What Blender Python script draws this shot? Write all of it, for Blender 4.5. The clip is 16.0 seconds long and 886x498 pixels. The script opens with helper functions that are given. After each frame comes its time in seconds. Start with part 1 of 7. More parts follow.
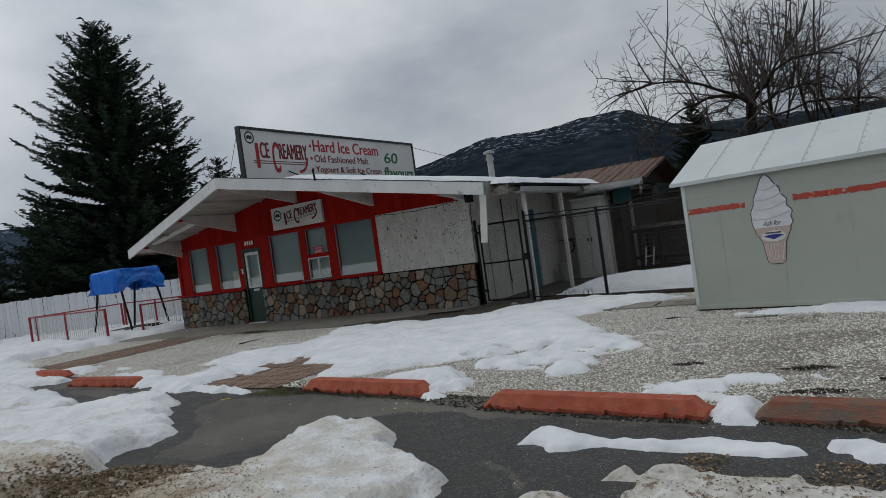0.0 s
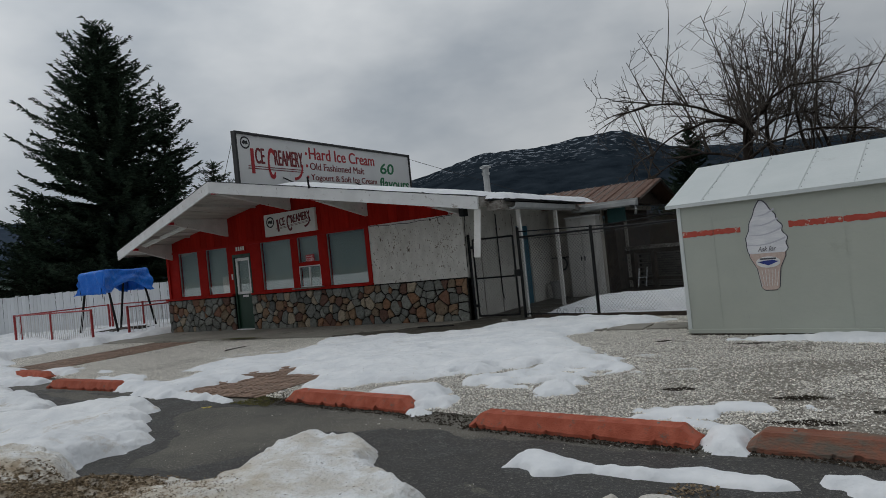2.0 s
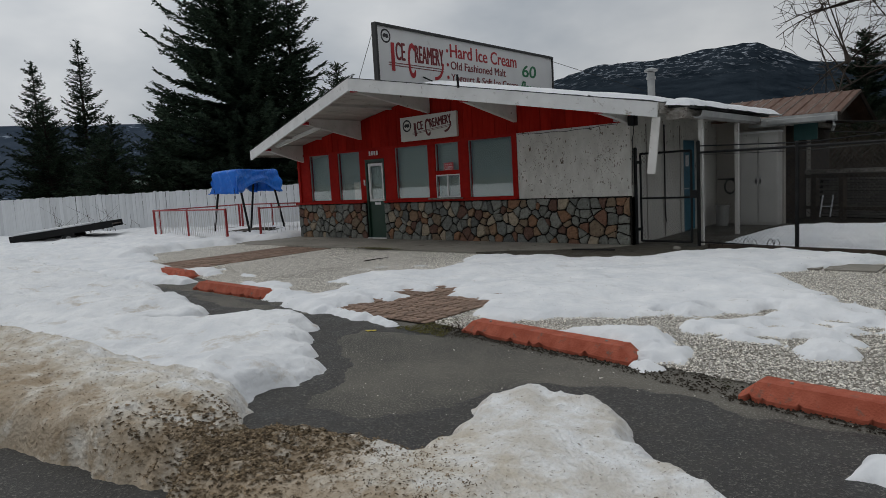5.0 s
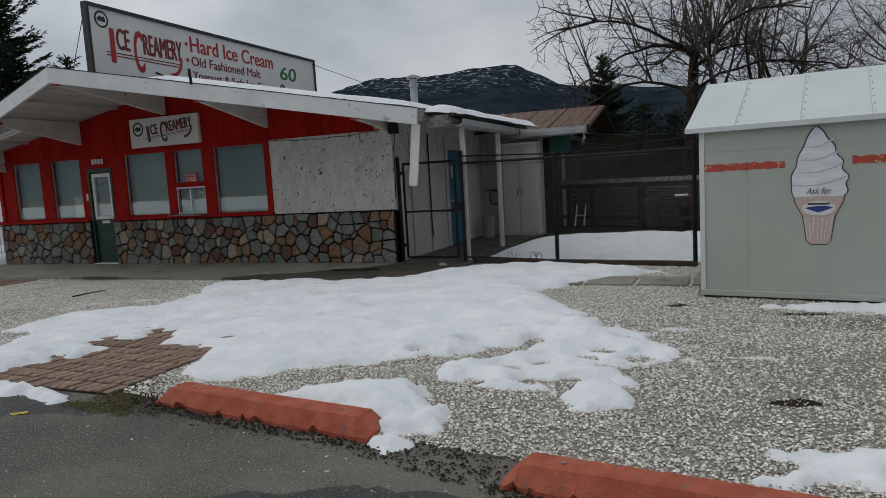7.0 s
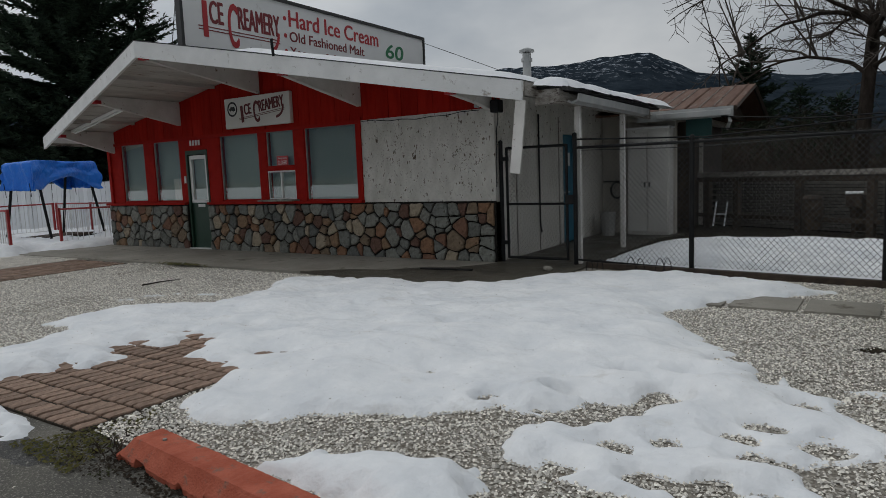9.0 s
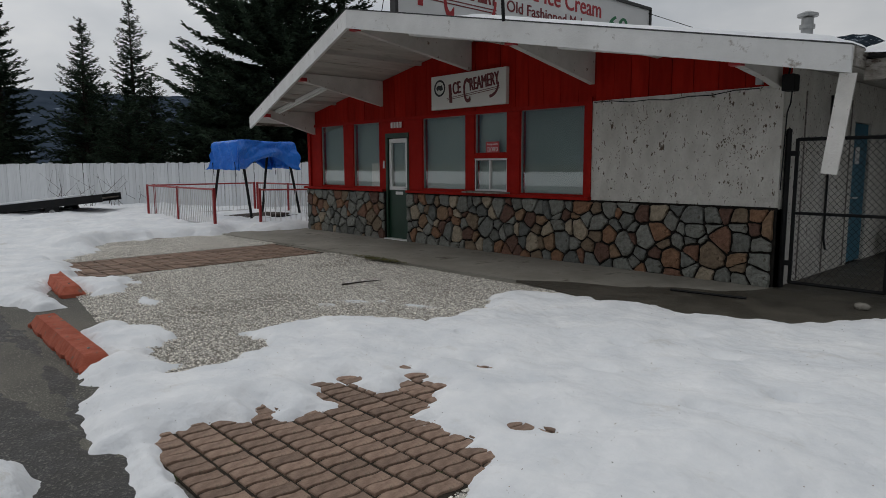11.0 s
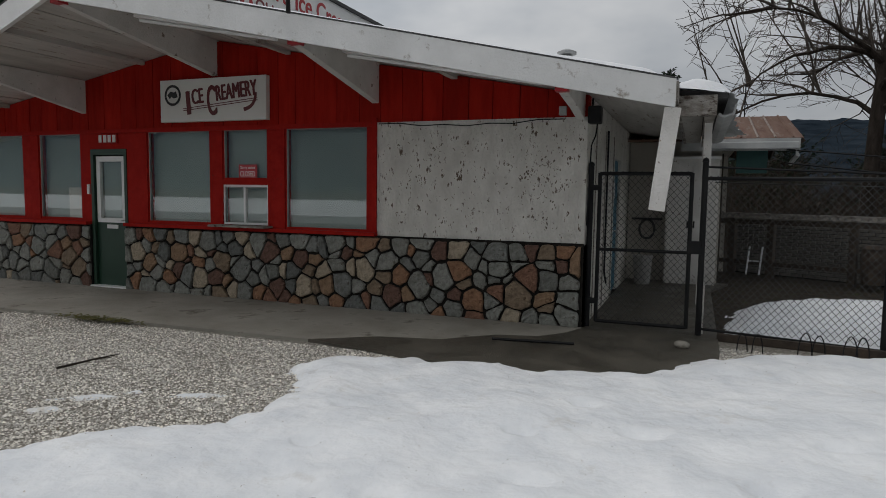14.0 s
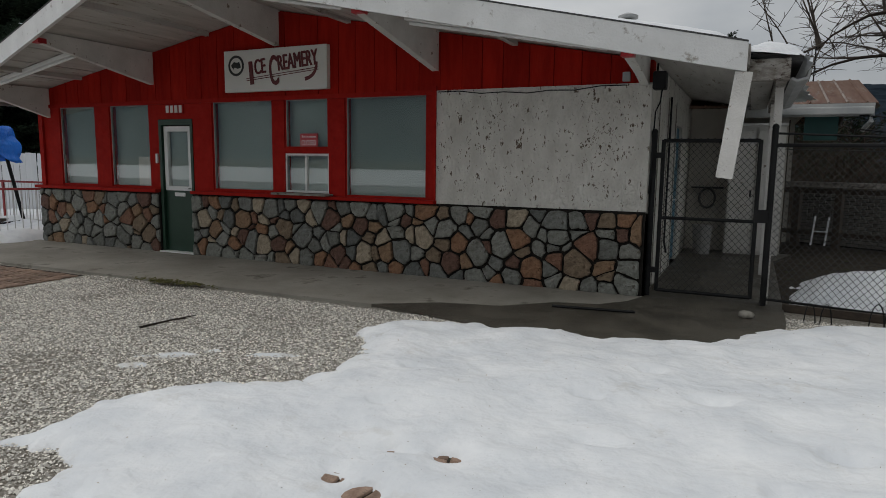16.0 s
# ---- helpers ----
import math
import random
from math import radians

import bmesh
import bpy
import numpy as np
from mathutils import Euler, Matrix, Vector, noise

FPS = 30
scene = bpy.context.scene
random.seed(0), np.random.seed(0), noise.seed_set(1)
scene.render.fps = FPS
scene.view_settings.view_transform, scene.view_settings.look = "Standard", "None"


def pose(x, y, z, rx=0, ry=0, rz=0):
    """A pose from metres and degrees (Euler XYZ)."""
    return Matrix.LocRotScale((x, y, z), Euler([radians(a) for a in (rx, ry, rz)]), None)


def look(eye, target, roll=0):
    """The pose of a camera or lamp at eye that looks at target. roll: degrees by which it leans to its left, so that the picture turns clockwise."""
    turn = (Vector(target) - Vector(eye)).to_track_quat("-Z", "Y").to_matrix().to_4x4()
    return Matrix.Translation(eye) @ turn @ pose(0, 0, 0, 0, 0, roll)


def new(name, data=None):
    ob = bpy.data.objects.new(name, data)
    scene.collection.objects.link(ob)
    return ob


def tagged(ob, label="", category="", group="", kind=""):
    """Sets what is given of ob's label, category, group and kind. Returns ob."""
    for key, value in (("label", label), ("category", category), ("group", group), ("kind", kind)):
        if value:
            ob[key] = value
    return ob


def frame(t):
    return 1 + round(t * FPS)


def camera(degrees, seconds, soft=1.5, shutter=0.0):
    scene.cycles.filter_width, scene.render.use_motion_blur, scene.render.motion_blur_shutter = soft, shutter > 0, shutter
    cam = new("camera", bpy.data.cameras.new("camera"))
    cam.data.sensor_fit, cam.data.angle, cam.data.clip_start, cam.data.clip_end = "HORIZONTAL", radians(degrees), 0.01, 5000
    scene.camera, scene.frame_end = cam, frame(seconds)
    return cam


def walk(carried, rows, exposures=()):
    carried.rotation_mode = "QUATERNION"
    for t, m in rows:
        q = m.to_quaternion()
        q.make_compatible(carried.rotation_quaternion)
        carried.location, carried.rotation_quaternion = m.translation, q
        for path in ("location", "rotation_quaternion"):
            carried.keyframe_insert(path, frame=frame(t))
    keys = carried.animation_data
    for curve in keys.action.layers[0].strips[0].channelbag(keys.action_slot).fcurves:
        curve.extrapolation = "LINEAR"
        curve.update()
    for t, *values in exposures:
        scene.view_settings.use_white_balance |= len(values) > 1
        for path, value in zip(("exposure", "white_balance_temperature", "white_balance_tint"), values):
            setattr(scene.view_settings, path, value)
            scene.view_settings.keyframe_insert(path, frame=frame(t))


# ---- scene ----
cam = camera(68.1, 16.0, 0.6)
PATH = [
    (0, (7.207, -12.722, 1.475), (6.144, -11.029, 1.463), -8.0),
    (0.5, (7.203, -12.646, 1.469), (6.21, -10.91, 1.449), -7.5),
    (1, (7.193, -12.622, 1.47), (6.204, -10.884, 1.443), -7.0),
    (1.5, (7.187, -12.624, 1.478), (6.152, -10.914, 1.485), -6.3),
    (2, (7.169, -12.617, 1.48), (6.126, -10.911, 1.505), -5.8),
    (2.5, (7.148, -12.606, 1.479), (6.053, -10.932, 1.457), -5.1),
    (3, (6.945, -12.626, 1.446), (5.824, -10.97, 1.394), -2.9),
    (3.2, (6.791, -12.626, 1.451), (5.646, -10.988, 1.359), -2.9),
    (5.3, (5.387, -11.92, 1.522), (4.084, -10.418, 1.301), -3.2),
    (5.5, (5.284, -11.819, 1.515), (4.065, -10.251, 1.284), -3.1),
    (6, (5.161, -11.525, 1.496), (4.297, -9.74, 1.237), -2.9),
    (6.5, (5.263, -11.082, 1.502), (4.499, -9.25, 1.26), -3.1),
    (7, (5.214, -10.622, 1.515), (4.465, -8.781, 1.298), -3.3),
    (7.5, (5.193, -10.27, 1.524), (4.411, -8.441, 1.316), -3.8),
    (8, (5.189, -9.852, 1.526), (4.377, -8.036, 1.317), -3.4),
    (8.5, (5.035, -9.406, 1.47), (4.117, -7.644, 1.252), -3.1),
    (9, (4.809, -9.016, 1.44), (3.734, -7.345, 1.212), -2.2),
    (9.5, (4.466, -8.714, 1.482), (3.2, -7.186, 1.233), -1.4),
    (10, (4.019, -8.518, 1.477), (2.661, -7.075, 1.209), -0.7),
    (10.2, (3.837, -8.413, 1.472), (2.419, -7.028, 1.204), -1.2),
    (12.3, (1.776, -7.898, 1.615), (0.303, -6.568, 1.368), -0.2),
    (12.5, (1.649, -7.823, 1.612), (0.185, -6.481, 1.373), -1.2),
    (13, (1.368, -7.645, 1.564), (0.084, -6.131, 1.32), -1.0),
    (13.1, (1.317, -7.613, 1.561), (0.146, -6.009, 1.319), -0.7),
    (13.5, (1.176, -7.519, 1.545), (0.478, -5.661, 1.298), 0.6),
    (14, (1.169, -7.476, 1.548), (0.455, -5.616, 1.377), 0.8),
    (14.5, (1.155, -7.484, 1.577), (0.211, -5.731, 1.384), 0.3),
    (15, (1.13, -7.535, 1.547), (0.093, -5.84, 1.325), 0.2),
    (15.5, (1.118, -7.54, 1.544), (0.179, -5.784, 1.357), 1.1),
    (16, (1.062, -7.606, 1.528), (0.222, -5.81, 1.264), 0.7),
]
walk(cam, [(t, look(e, g, r)) for t, e, g, r in PATH],
     [(0, -0.72, 6400, 8), (3, -0.82, 6570, 8), (5.5, -0.61, 6640, 9), (7.2, -0.59, 6480, 8), (8.2, -0.69, 6560, 8), (10, -0.70, 6620, 9), (12.5, -0.68, 6780, 10), (14, -0.50, 6760, 10), (16, -0.45, 6800, 9)])

# ---- sky and light ----
world = bpy.data.worlds.new("overcast")
scene.world = world
world.use_nodes = True
wn, wl = world.node_tree.nodes, world.node_tree.links
wn.clear()
w_out = wn.new("ShaderNodeOutputWorld")
w_mix = wn.new("ShaderNodeMixShader")
w_sky = wn.new("ShaderNodeTexSky")
w_sky.sky_type = "NISHITA"
w_sky.sun_disc = False
w_sky.sun_elevation, w_sky.sun_rotation = radians(52), radians(255)
w_bg = wn.new("ShaderNodeBackground")
w_bg.inputs["Strength"].default_value = 0.06
wl.new(w_sky.outputs[0], w_bg.inputs["Color"])
w_tc = wn.new("ShaderNodeTexCoord")
w_map = wn.new("ShaderNodeMapping")
w_map.inputs["Scale"].default_value = (1.0, 1.0, 2.0)
wl.new(w_tc.outputs["Generated"], w_map.inputs["Vector"])
w_noise = wn.new("ShaderNodeTexNoise")
w_noise.inputs["Scale"].default_value = 2.6
w_noise.inputs["Detail"].default_value = 5.0
w_noise.inputs["Roughness"].default_value = 0.5
wl.new(w_map.outputs[0], w_noise.inputs["Vector"])
w_ramp = wn.new("ShaderNodeValToRGB")
w_ramp.color_ramp.elements[0].position, w_ramp.color_ramp.elements[0].color = 0.34, (0.38, 0.42, 0.474, 1)
w_ramp.color_ramp.elements[1].position, w_ramp.color_ramp.elements[1].color = 0.64, (0.697, 0.719, 0.75, 1)
wl.new(w_noise.outputs[0], w_ramp.inputs[0])
w_cloud = wn.new("ShaderNodeBackground")
w_cloud.inputs["Strength"].default_value = 1.0
wl.new(w_ramp.outputs[0], w_cloud.inputs["Color"])
# an overcast sky is brighter overhead and, here, towards the west
w_xyz = wn.new("ShaderNodeSeparateXYZ")
wl.new(w_tc.outputs["Generated"], w_xyz.inputs[0])
w_up = wn.new("ShaderNodeMapRange")
w_up.inputs["To Min"].default_value, w_up.inputs["To Max"].default_value = 0.92, 1.75
wl.new(w_xyz.outputs["Z"], w_up.inputs["Value"])
w_west = wn.new("ShaderNodeMapRange")
w_west.inputs["From Min"].default_value, w_west.inputs["From Max"].default_value = 0.2, -1.0
w_west.inputs["To Min"].default_value, w_west.inputs["To Max"].default_value = 0.98, 1.5
wl.new(w_xyz.outputs["X"], w_west.inputs["Value"])
w_gain = wn.new("ShaderNodeMath")
w_gain.operation = "MULTIPLY"
wl.new(w_up.outputs[0], w_gain.inputs[0])
wl.new(w_west.outputs[0], w_gain.inputs[1])
wl.new(w_gain.outputs[0], w_cloud.inputs["Strength"])
w_mix.inputs[0].default_value = 0.93
wl.new(w_bg.outputs[0], w_mix.inputs[1])
wl.new(w_cloud.outputs[0], w_mix.inputs[2])
wl.new(w_mix.outputs[0], w_out.inputs["Surface"])

sun = new("sun", bpy.data.lights.new("sun", "SUN"))
sun.data.energy, sun.data.angle, sun.data.color = 0.5, radians(40), (1.0, 0.97, 0.93)
sun.matrix_world = look((-22, -6, 30), (0, 0, 0))

# ---- small tools ----
def mesh_of(bm, name="mesh", smooth=False):
    me = bpy.data.meshes.new(name)
    bmesh.ops.recalc_face_normals(bm, faces=bm.faces)
    bm.to_mesh(me)
    bm.free()
    if smooth:
        for p in me.polygons:
            p.use_smooth = True
    return me


def part(name, bm, material, parent, label="", smooth=False):
    """One mesh object under a thing or a part."""
    me = bm if isinstance(bm, bpy.types.Mesh) else mesh_of(bm, name, smooth)
    if material and not me.materials:
        me.materials.append(material)
    ob = new(name, me)
    ob.parent = parent
    if label:
        ob["label"] = label
    return ob


def thing(name, label, category, at=(0, 0, 0), turn=0.0, group="", kind=""):
    ob = new(name)
    ob.matrix_basis = pose(at[0], at[1], at[2], 0, 0, turn)
    return tagged(ob, label, category, group, kind)


def single(name, bm, material, label, category, kind="", group="", smooth=False):
    me = bm if isinstance(bm, bpy.types.Mesh) else mesh_of(bm, name, smooth)
    me.materials.append(material)
    return tagged(new(name, me), label, category, group, kind)


def box(bm, x0, x1, y0, y1, z0, z1, m=None):
    vs = [Vector((x, y, z)) for z in (z0, z1) for y in (y0, y1) for x in (x0, x1)]
    vs = [bm.verts.new(m @ v if m else v) for v in vs]
    for f in ((0, 2, 3, 1), (4, 5, 7, 6), (0, 1, 5, 4), (2, 6, 7, 3), (0, 4, 6, 2), (1, 3, 7, 5)):
        bm.faces.new([vs[i] for i in f])
    return vs


def bbox(x0, x1, y0, y1, z0, z1, bevel=0.0, m=None):
    bm = bmesh.new()
    box(bm, x0, x1, y0, y1, z0, z1, m)
    if bevel:
        bmesh.ops.bevel(bm, geom=bm.edges[:], offset=bevel, segments=2, affect="EDGES", profile=0.6)
    return bm


def prism(bm, outline, axis, a, b):
    """Extrude an outline of (u, v) pairs along an axis from a to b."""
    def at(u, v, w):
        return {"x": (w, u, v), "y": (u, w, v), "z": (u, v, w)}[axis]
    lo = [bm.verts.new(at(u, v, a)) for u, v in outline]
    hi = [bm.verts.new(at(u, v, b)) for u, v in outline]
    n = len(outline)
    bm.faces.new(lo[::-1])
    bm.faces.new(hi)
    for i in range(n):
        bm.faces.new((lo[i], lo[(i + 1) % n], hi[(i + 1) % n], hi[i]))


def tube(bm, pts, radii, sides=6, cap=True):
    pts = [Vector(p) for p in pts]
    if not isinstance(radii, (list, tuple)):
        radii = [radii] * len(pts)
    rings = []
    for i, p in enumerate(pts):
        d = (pts[min(i + 1, len(pts) - 1)] - pts[max(i - 1, 0)]).normalized()
        a = d.cross(Vector((0, 0, 1)) if abs(d.z) < 0.9 else Vector((1, 0, 0))).normalized()
        b = d.cross(a)
        rings.append([bm.verts.new(p + radii[i] * (math.cos(k * math.tau / sides) * a + math.sin(k * math.tau / sides) * b)) for k in range(sides)])
    for r, q in zip(rings, rings[1:]):
        for k in range(sides):
            bm.faces.new((r[k], r[(k + 1) % sides], q[(k + 1) % sides], q[k]))
    if cap:
        bm.faces.new(rings[0][::-1])
        bm.faces.new(rings[-1])


def rod(pts, radii, sides=6):
    bm = bmesh.new()
    tube(bm, pts, radii, sides)
    return bm


def mesh_from(name, verts, faces, smooth=False):
    me = bpy.data.meshes.new(name)
    me.from_pydata(verts, [], faces)
    me.update()
    if smooth:
        me.polygons.foreach_set("use_smooth", [True] * len(me.polygons))
    return me


def vnoise(x, y, size, seed=0):
    """Smooth value noise in 0..1 on numpy arrays."""
    x, y = x / size, y / size
    xi, yi = np.floor(x).astype(np.int64), np.floor(y).astype(np.int64)
    fx, fy = x - xi, y - yi
    fx, fy = fx * fx * (3 - 2 * fx), fy * fy * (3 - 2 * fy)

    def h(i, j):
        n = (i * 374761393 + j * 668265263 + seed * 974634777) & 0x7FFFFFFF
        n = ((n ^ (n >> 13)) * 1274126177) & 0x7FFFFFFF
        return ((n ^ (n >> 16)) & 0xFFFF) / 65535.0
    return (h(xi, yi) * (1 - fx) + h(xi + 1, yi) * fx) * (1 - fy) + (h(xi, yi + 1) * (1 - fx) + h(xi + 1, yi + 1) * fx) * fy


def inside(px, py, poly):
    """Signed distance to a closed outline, positive inside."""
    d = np.full(px.shape, 1e9)
    s = np.zeros(px.shape, bool)
    n = len(poly)
    for i in range(n):
        ax, ay = poly[i]
        bx, by = poly[(i + 1) % n]
        ex, ey = bx - ax, by - ay
        t = np.clip(((px - ax) * ex + (py - ay) * ey) / (ex * ex + ey * ey), 0, 1)
        d = np.minimum(d, np.hypot(px - ax - t * ex, py - ay - t * ey))
        if ay != by:
            s ^= ((ay > py) != (by > py)) & (px < (bx - ax) * (py - ay) / (by - ay) + ax)
    return np.where(s, d, -d)


# ---- materials ----
def surf(name, c1, c2, size=1.0, rough=0.7, bump=0.0, bump_size=0.02, metal=0.0, c3=None, c3_size=0.3, c3_at=0.62, per=0.0,
         stretch=(1, 1, 1), rough2=None, spec=0.5, soft3=0.06, island=False, sharp=0.18):
    """Two-scale procedural surface in object space: broad variation, a third colour in stains, fine grain relief."""
    m = bpy.data.materials.new(name)
    m.use_nodes = True
    n, l = m.node_tree.nodes, m.node_tree.links
    bsdf = n["Principled BSDF"]
    tc = n.new("ShaderNodeTexCoord")
    mp = n.new("ShaderNodeMapping")
    mp.inputs["Scale"].default_value = stretch
    l.new(tc.outputs["Object"], mp.inputs["Vector"])
    na = n.new("ShaderNodeTexNoise")
    na.inputs["Scale"].default_value, na.inputs["Detail"].default_value, na.inputs["Roughness"].default_value = 1 / size, 6, 0.62
    l.new(mp.outputs[0], na.inputs["Vector"])
    ra = n.new("ShaderNodeValToRGB")
    ra.color_ramp.elements[0].position, ra.color_ramp.elements[1].position = 0.5 - sharp, 0.5 + sharp
    ra.color_ramp.elements[0].color, ra.color_ramp.elements[1].color = (*c1, 1), (*c2, 1)
    l.new(na.outputs[0], ra.inputs[0])
    col = ra.outputs[0]
    if c3:
        nb = n.new("ShaderNodeTexNoise")
        nb.inputs["Scale"].default_value, nb.inputs["Detail"].default_value, nb.inputs["Roughness"].default_value = 1 / c3_size, 8, 0.7
        l.new(mp.outputs[0], nb.inputs["Vector"])
        rb = n.new("ShaderNodeValToRGB")
        rb.color_ramp.elements[0].position, rb.color_ramp.elements[1].position = c3_at, c3_at + soft3
        l.new(nb.outputs[0], rb.inputs[0])
        mx = n.new("ShaderNodeMixRGB")
        mx.inputs[2].default_value = (*c3, 1)
        l.new(rb.outputs[0], mx.inputs[0])
        l.new(col, mx.inputs[1])
        col = mx.outputs[0]
    if per:
        if island:
            oi = n.new("ShaderNodeNewGeometry")
            pick = oi.outputs["Random Per Island"]
        else:
            oi = n.new("ShaderNodeObjectInfo")
            pick = oi.outputs["Random"]
        mr = n.new("ShaderNodeMapRange")
        mr.inputs["To Min"].default_value, mr.inputs["To Max"].default_value = 1 - per, 1 + per
        l.new(pick, mr.inputs["Value"])
        hs = n.new("ShaderNodeHueSaturation")
        l.new(mr.outputs[0], hs.inputs["Value"])
        l.new(col, hs.inputs["Color"])
        col = hs.outputs[0]
    l.new(col, bsdf.inputs["Base Color"])
    bsdf.inputs["Metallic"].default_value = metal
    bsdf.inputs["Specular IOR Level"].default_value = spec
    bsdf.inputs["Roughness"].default_value = rough
    if rough2 is not None:
        rr = n.new("ShaderNodeMapRange")
        rr.inputs["From Min"].default_value, rr.inputs["From Max"].default_value = 0.38, 0.62
        rr.inputs["To Min"].default_value, rr.inputs["To Max"].default_value = rough, rough2
        l.new(na.outputs[0], rr.inputs["Value"])
        l.new(rr.outputs[0], bsdf.inputs["Roughness"])
    if bump:
        nc = n.new("ShaderNodeTexNoise")
        nc.inputs["Scale"].default_value, nc.inputs["Detail"].default_value = 1 / bump_size, 5
        l.new(mp.outputs[0], nc.inputs["Vector"])
        bp = n.new("ShaderNodeBump")
        bp.inputs["Strength"].default_value, bp.inputs["Distance"].default_value = min(bump, 1.0), bump_size
        l.new(nc.outputs[0], bp.inputs["Height"])
        l.new(bp.outputs[0], bsdf.inputs["Normal"])
    return m


def by_piece(m, colours):
    """Give each piece one of several colours by its random number, under the material's own grain."""
    n, l = m.node_tree.nodes, m.node_tree.links
    bsdf = n["Principled BSDF"]
    old = bsdf.inputs["Base Color"].links[0].from_socket
    oi = n.new("ShaderNodeObjectInfo")
    r = n.new("ShaderNodeValToRGB")
    r.color_ramp.interpolation = "CONSTANT"
    e = r.color_ramp.elements
    while len(e) < len(colours):
        e.new(0.5)
    for i, c in enumerate(colours):
        e[i].position, e[i].color = i / len(colours), (*c, 1)
    l.new(oi.outputs["Random"], r.inputs[0])
    mx = n.new("ShaderNodeMixRGB")
    mx.blend_type = "MULTIPLY"
    mx.inputs[0].default_value = 1
    l.new(old, mx.inputs[1])
    l.new(r.outputs[0], mx.inputs[2])
    l.new(mx.outputs[0], bsdf.inputs["Base Color"])
    return m


def soil_towards_road(m):
    """Road dirt in the snow: thick on the thrown-up road side and in the leafy middle, fading into clean snow."""
    n, l = m.node_tree.nodes, m.node_tree.links
    bsdf = n["Principled BSDF"]
    old = bsdf.inputs["Base Color"].links[0].from_socket

    def calc(op, a, b):
        q = n.new("ShaderNodeMath")
        q.operation = op
        for k, v in enumerate((a, b)):
            if isinstance(v, (int, float)):
                q.inputs[k].default_value = v
            else:
                l.new(v, q.inputs[k])
        return q.outputs[0]
    tc, sp, nz = n.new("ShaderNodeTexCoord"), n.new("ShaderNodeSeparateXYZ"), n.new("ShaderNodeTexNoise")
    l.new(tc.outputs["Object"], sp.inputs[0])
    l.new(tc.outputs["Object"], nz.inputs["Vector"])
    nz.inputs["Scale"].default_value, nz.inputs["Detail"].default_value, nz.inputs["Roughness"].default_value = 3.2, 8, 0.68
    x, y = sp.outputs["X"], sp.outputs["Y"]
    west = calc("MINIMUM", calc("ADD", y, 10.0), calc("SUBTRACT", 1.85, x))
    heap = calc("ADD", calc("ADD", y, 9.4), calc("MULTIPLY", calc("SUBTRACT", x, 3.1), 0.72))
    clean = calc("ADD", calc("MAXIMUM", west, heap), calc("MULTIPLY", calc("SUBTRACT", nz.outputs[0], 0.5), 3.4))
    r = n.new("ShaderNodeValToRGB")
    e = r.color_ramp.elements
    e[0].position, e[0].color = 0.0, (0.60, 0.50, 0.385, 1)
    e[1].position, e[1].color = 1.0, (1, 1, 1, 1)
    mid = e.new(0.45)
    mid.color = (0.90, 0.85, 0.77, 1)
    rng = n.new("ShaderNodeMapRange")
    rng.inputs["From Min"].default_value, rng.inputs["From Max"].default_value = -0.75, 0.35
    l.new(clean, rng.inputs["Value"])
    l.new(rng.outputs[0], r.inputs[0])
    mx = n.new("ShaderNodeMixRGB")
    mx.blend_type = "MULTIPLY"
    mx.inputs[0].default_value = 1
    l.new(old, mx.inputs[1])
    l.new(r.outputs[0], mx.inputs[2])
    l.new(mx.outputs[0], bsdf.inputs["Base Color"])
    return m


def glass(name, tint=(0.95, 0.97, 0.96)):
    m = bpy.data.materials.new(name)
    m.use_nodes = True
    n, l = m.node_tree.nodes, m.node_tree.links
    n.clear()
    out = n.new("ShaderNodeOutputMaterial")
    tr, gl, mx = n.new("ShaderNodeBsdfTransparent"), n.new("ShaderNodeBsdfGlossy"), n.new("ShaderNodeMixShader")
    lw, pw, ma = n.new("ShaderNodeLayerWeight"), n.new("ShaderNodeMath"), n.new("ShaderNodeMath")
    tr.inputs[0].default_value = (*tint, 1)
    gl.inputs["Roughness"].default_value = 0.02
    gl.inputs[0].default_value = (1, 1, 1, 1)
    lw.inputs["Blend"].default_value = 0.5
    pw.operation, ma.operation = "POWER", "MULTIPLY_ADD"
    pw.inputs[1].default_value = 3.0
    ma.inputs[1].default_value, ma.inputs[2].default_value = 0.5, 0.085
    l.new(lw.outputs["Facing"], pw.inputs[0])
    l.new(pw.outputs[0], ma.inputs[0])
    l.new(ma.outputs[0], mx.inputs[0])
    l.new(tr.outputs[0], mx.inputs[1])
    l.new(gl.outputs[0], mx.inputs[2])
    l.new(mx.outputs[0], out.inputs[0])
    return m


M_ASPHALT = surf("asphalt", (0.090, 0.086, 0.076), (0.165, 0.154, 0.132), 1.2, 0.8, 1.0, 0.014, c3=(0.28, 0.265, 0.23), c3_size=0.014, c3_at=0.545, rough2=0.97, sharp=0.12, spec=0.2, soft3=0.05)
M_WET = surf("wet_asphalt", (0.034, 0.033, 0.032), (0.074, 0.071, 0.066), 0.35, 0.5, 1.0, 0.016, c3=(0.17, 0.16, 0.143), c3_size=0.016, c3_at=0.55, rough2=0.85, spec=0.3, soft3=0.05)
M_GRAVEL = surf("crushed_stone_bed", (0.13, 0.112, 0.09), (0.42, 0.39, 0.34), 0.03, 0.9, 1.0, 0.025, c3=(0.18, 0.14, 0.095), c3_size=0.4, c3_at=0.57, soft3=0.16, spec=0.15, sharp=0.14)
M_CHIP = surf("crushed_stone", (0.50, 0.465, 0.41), (0.80, 0.765, 0.70), 0.02, 0.9, per=0.5, island=True, spec=0.15)
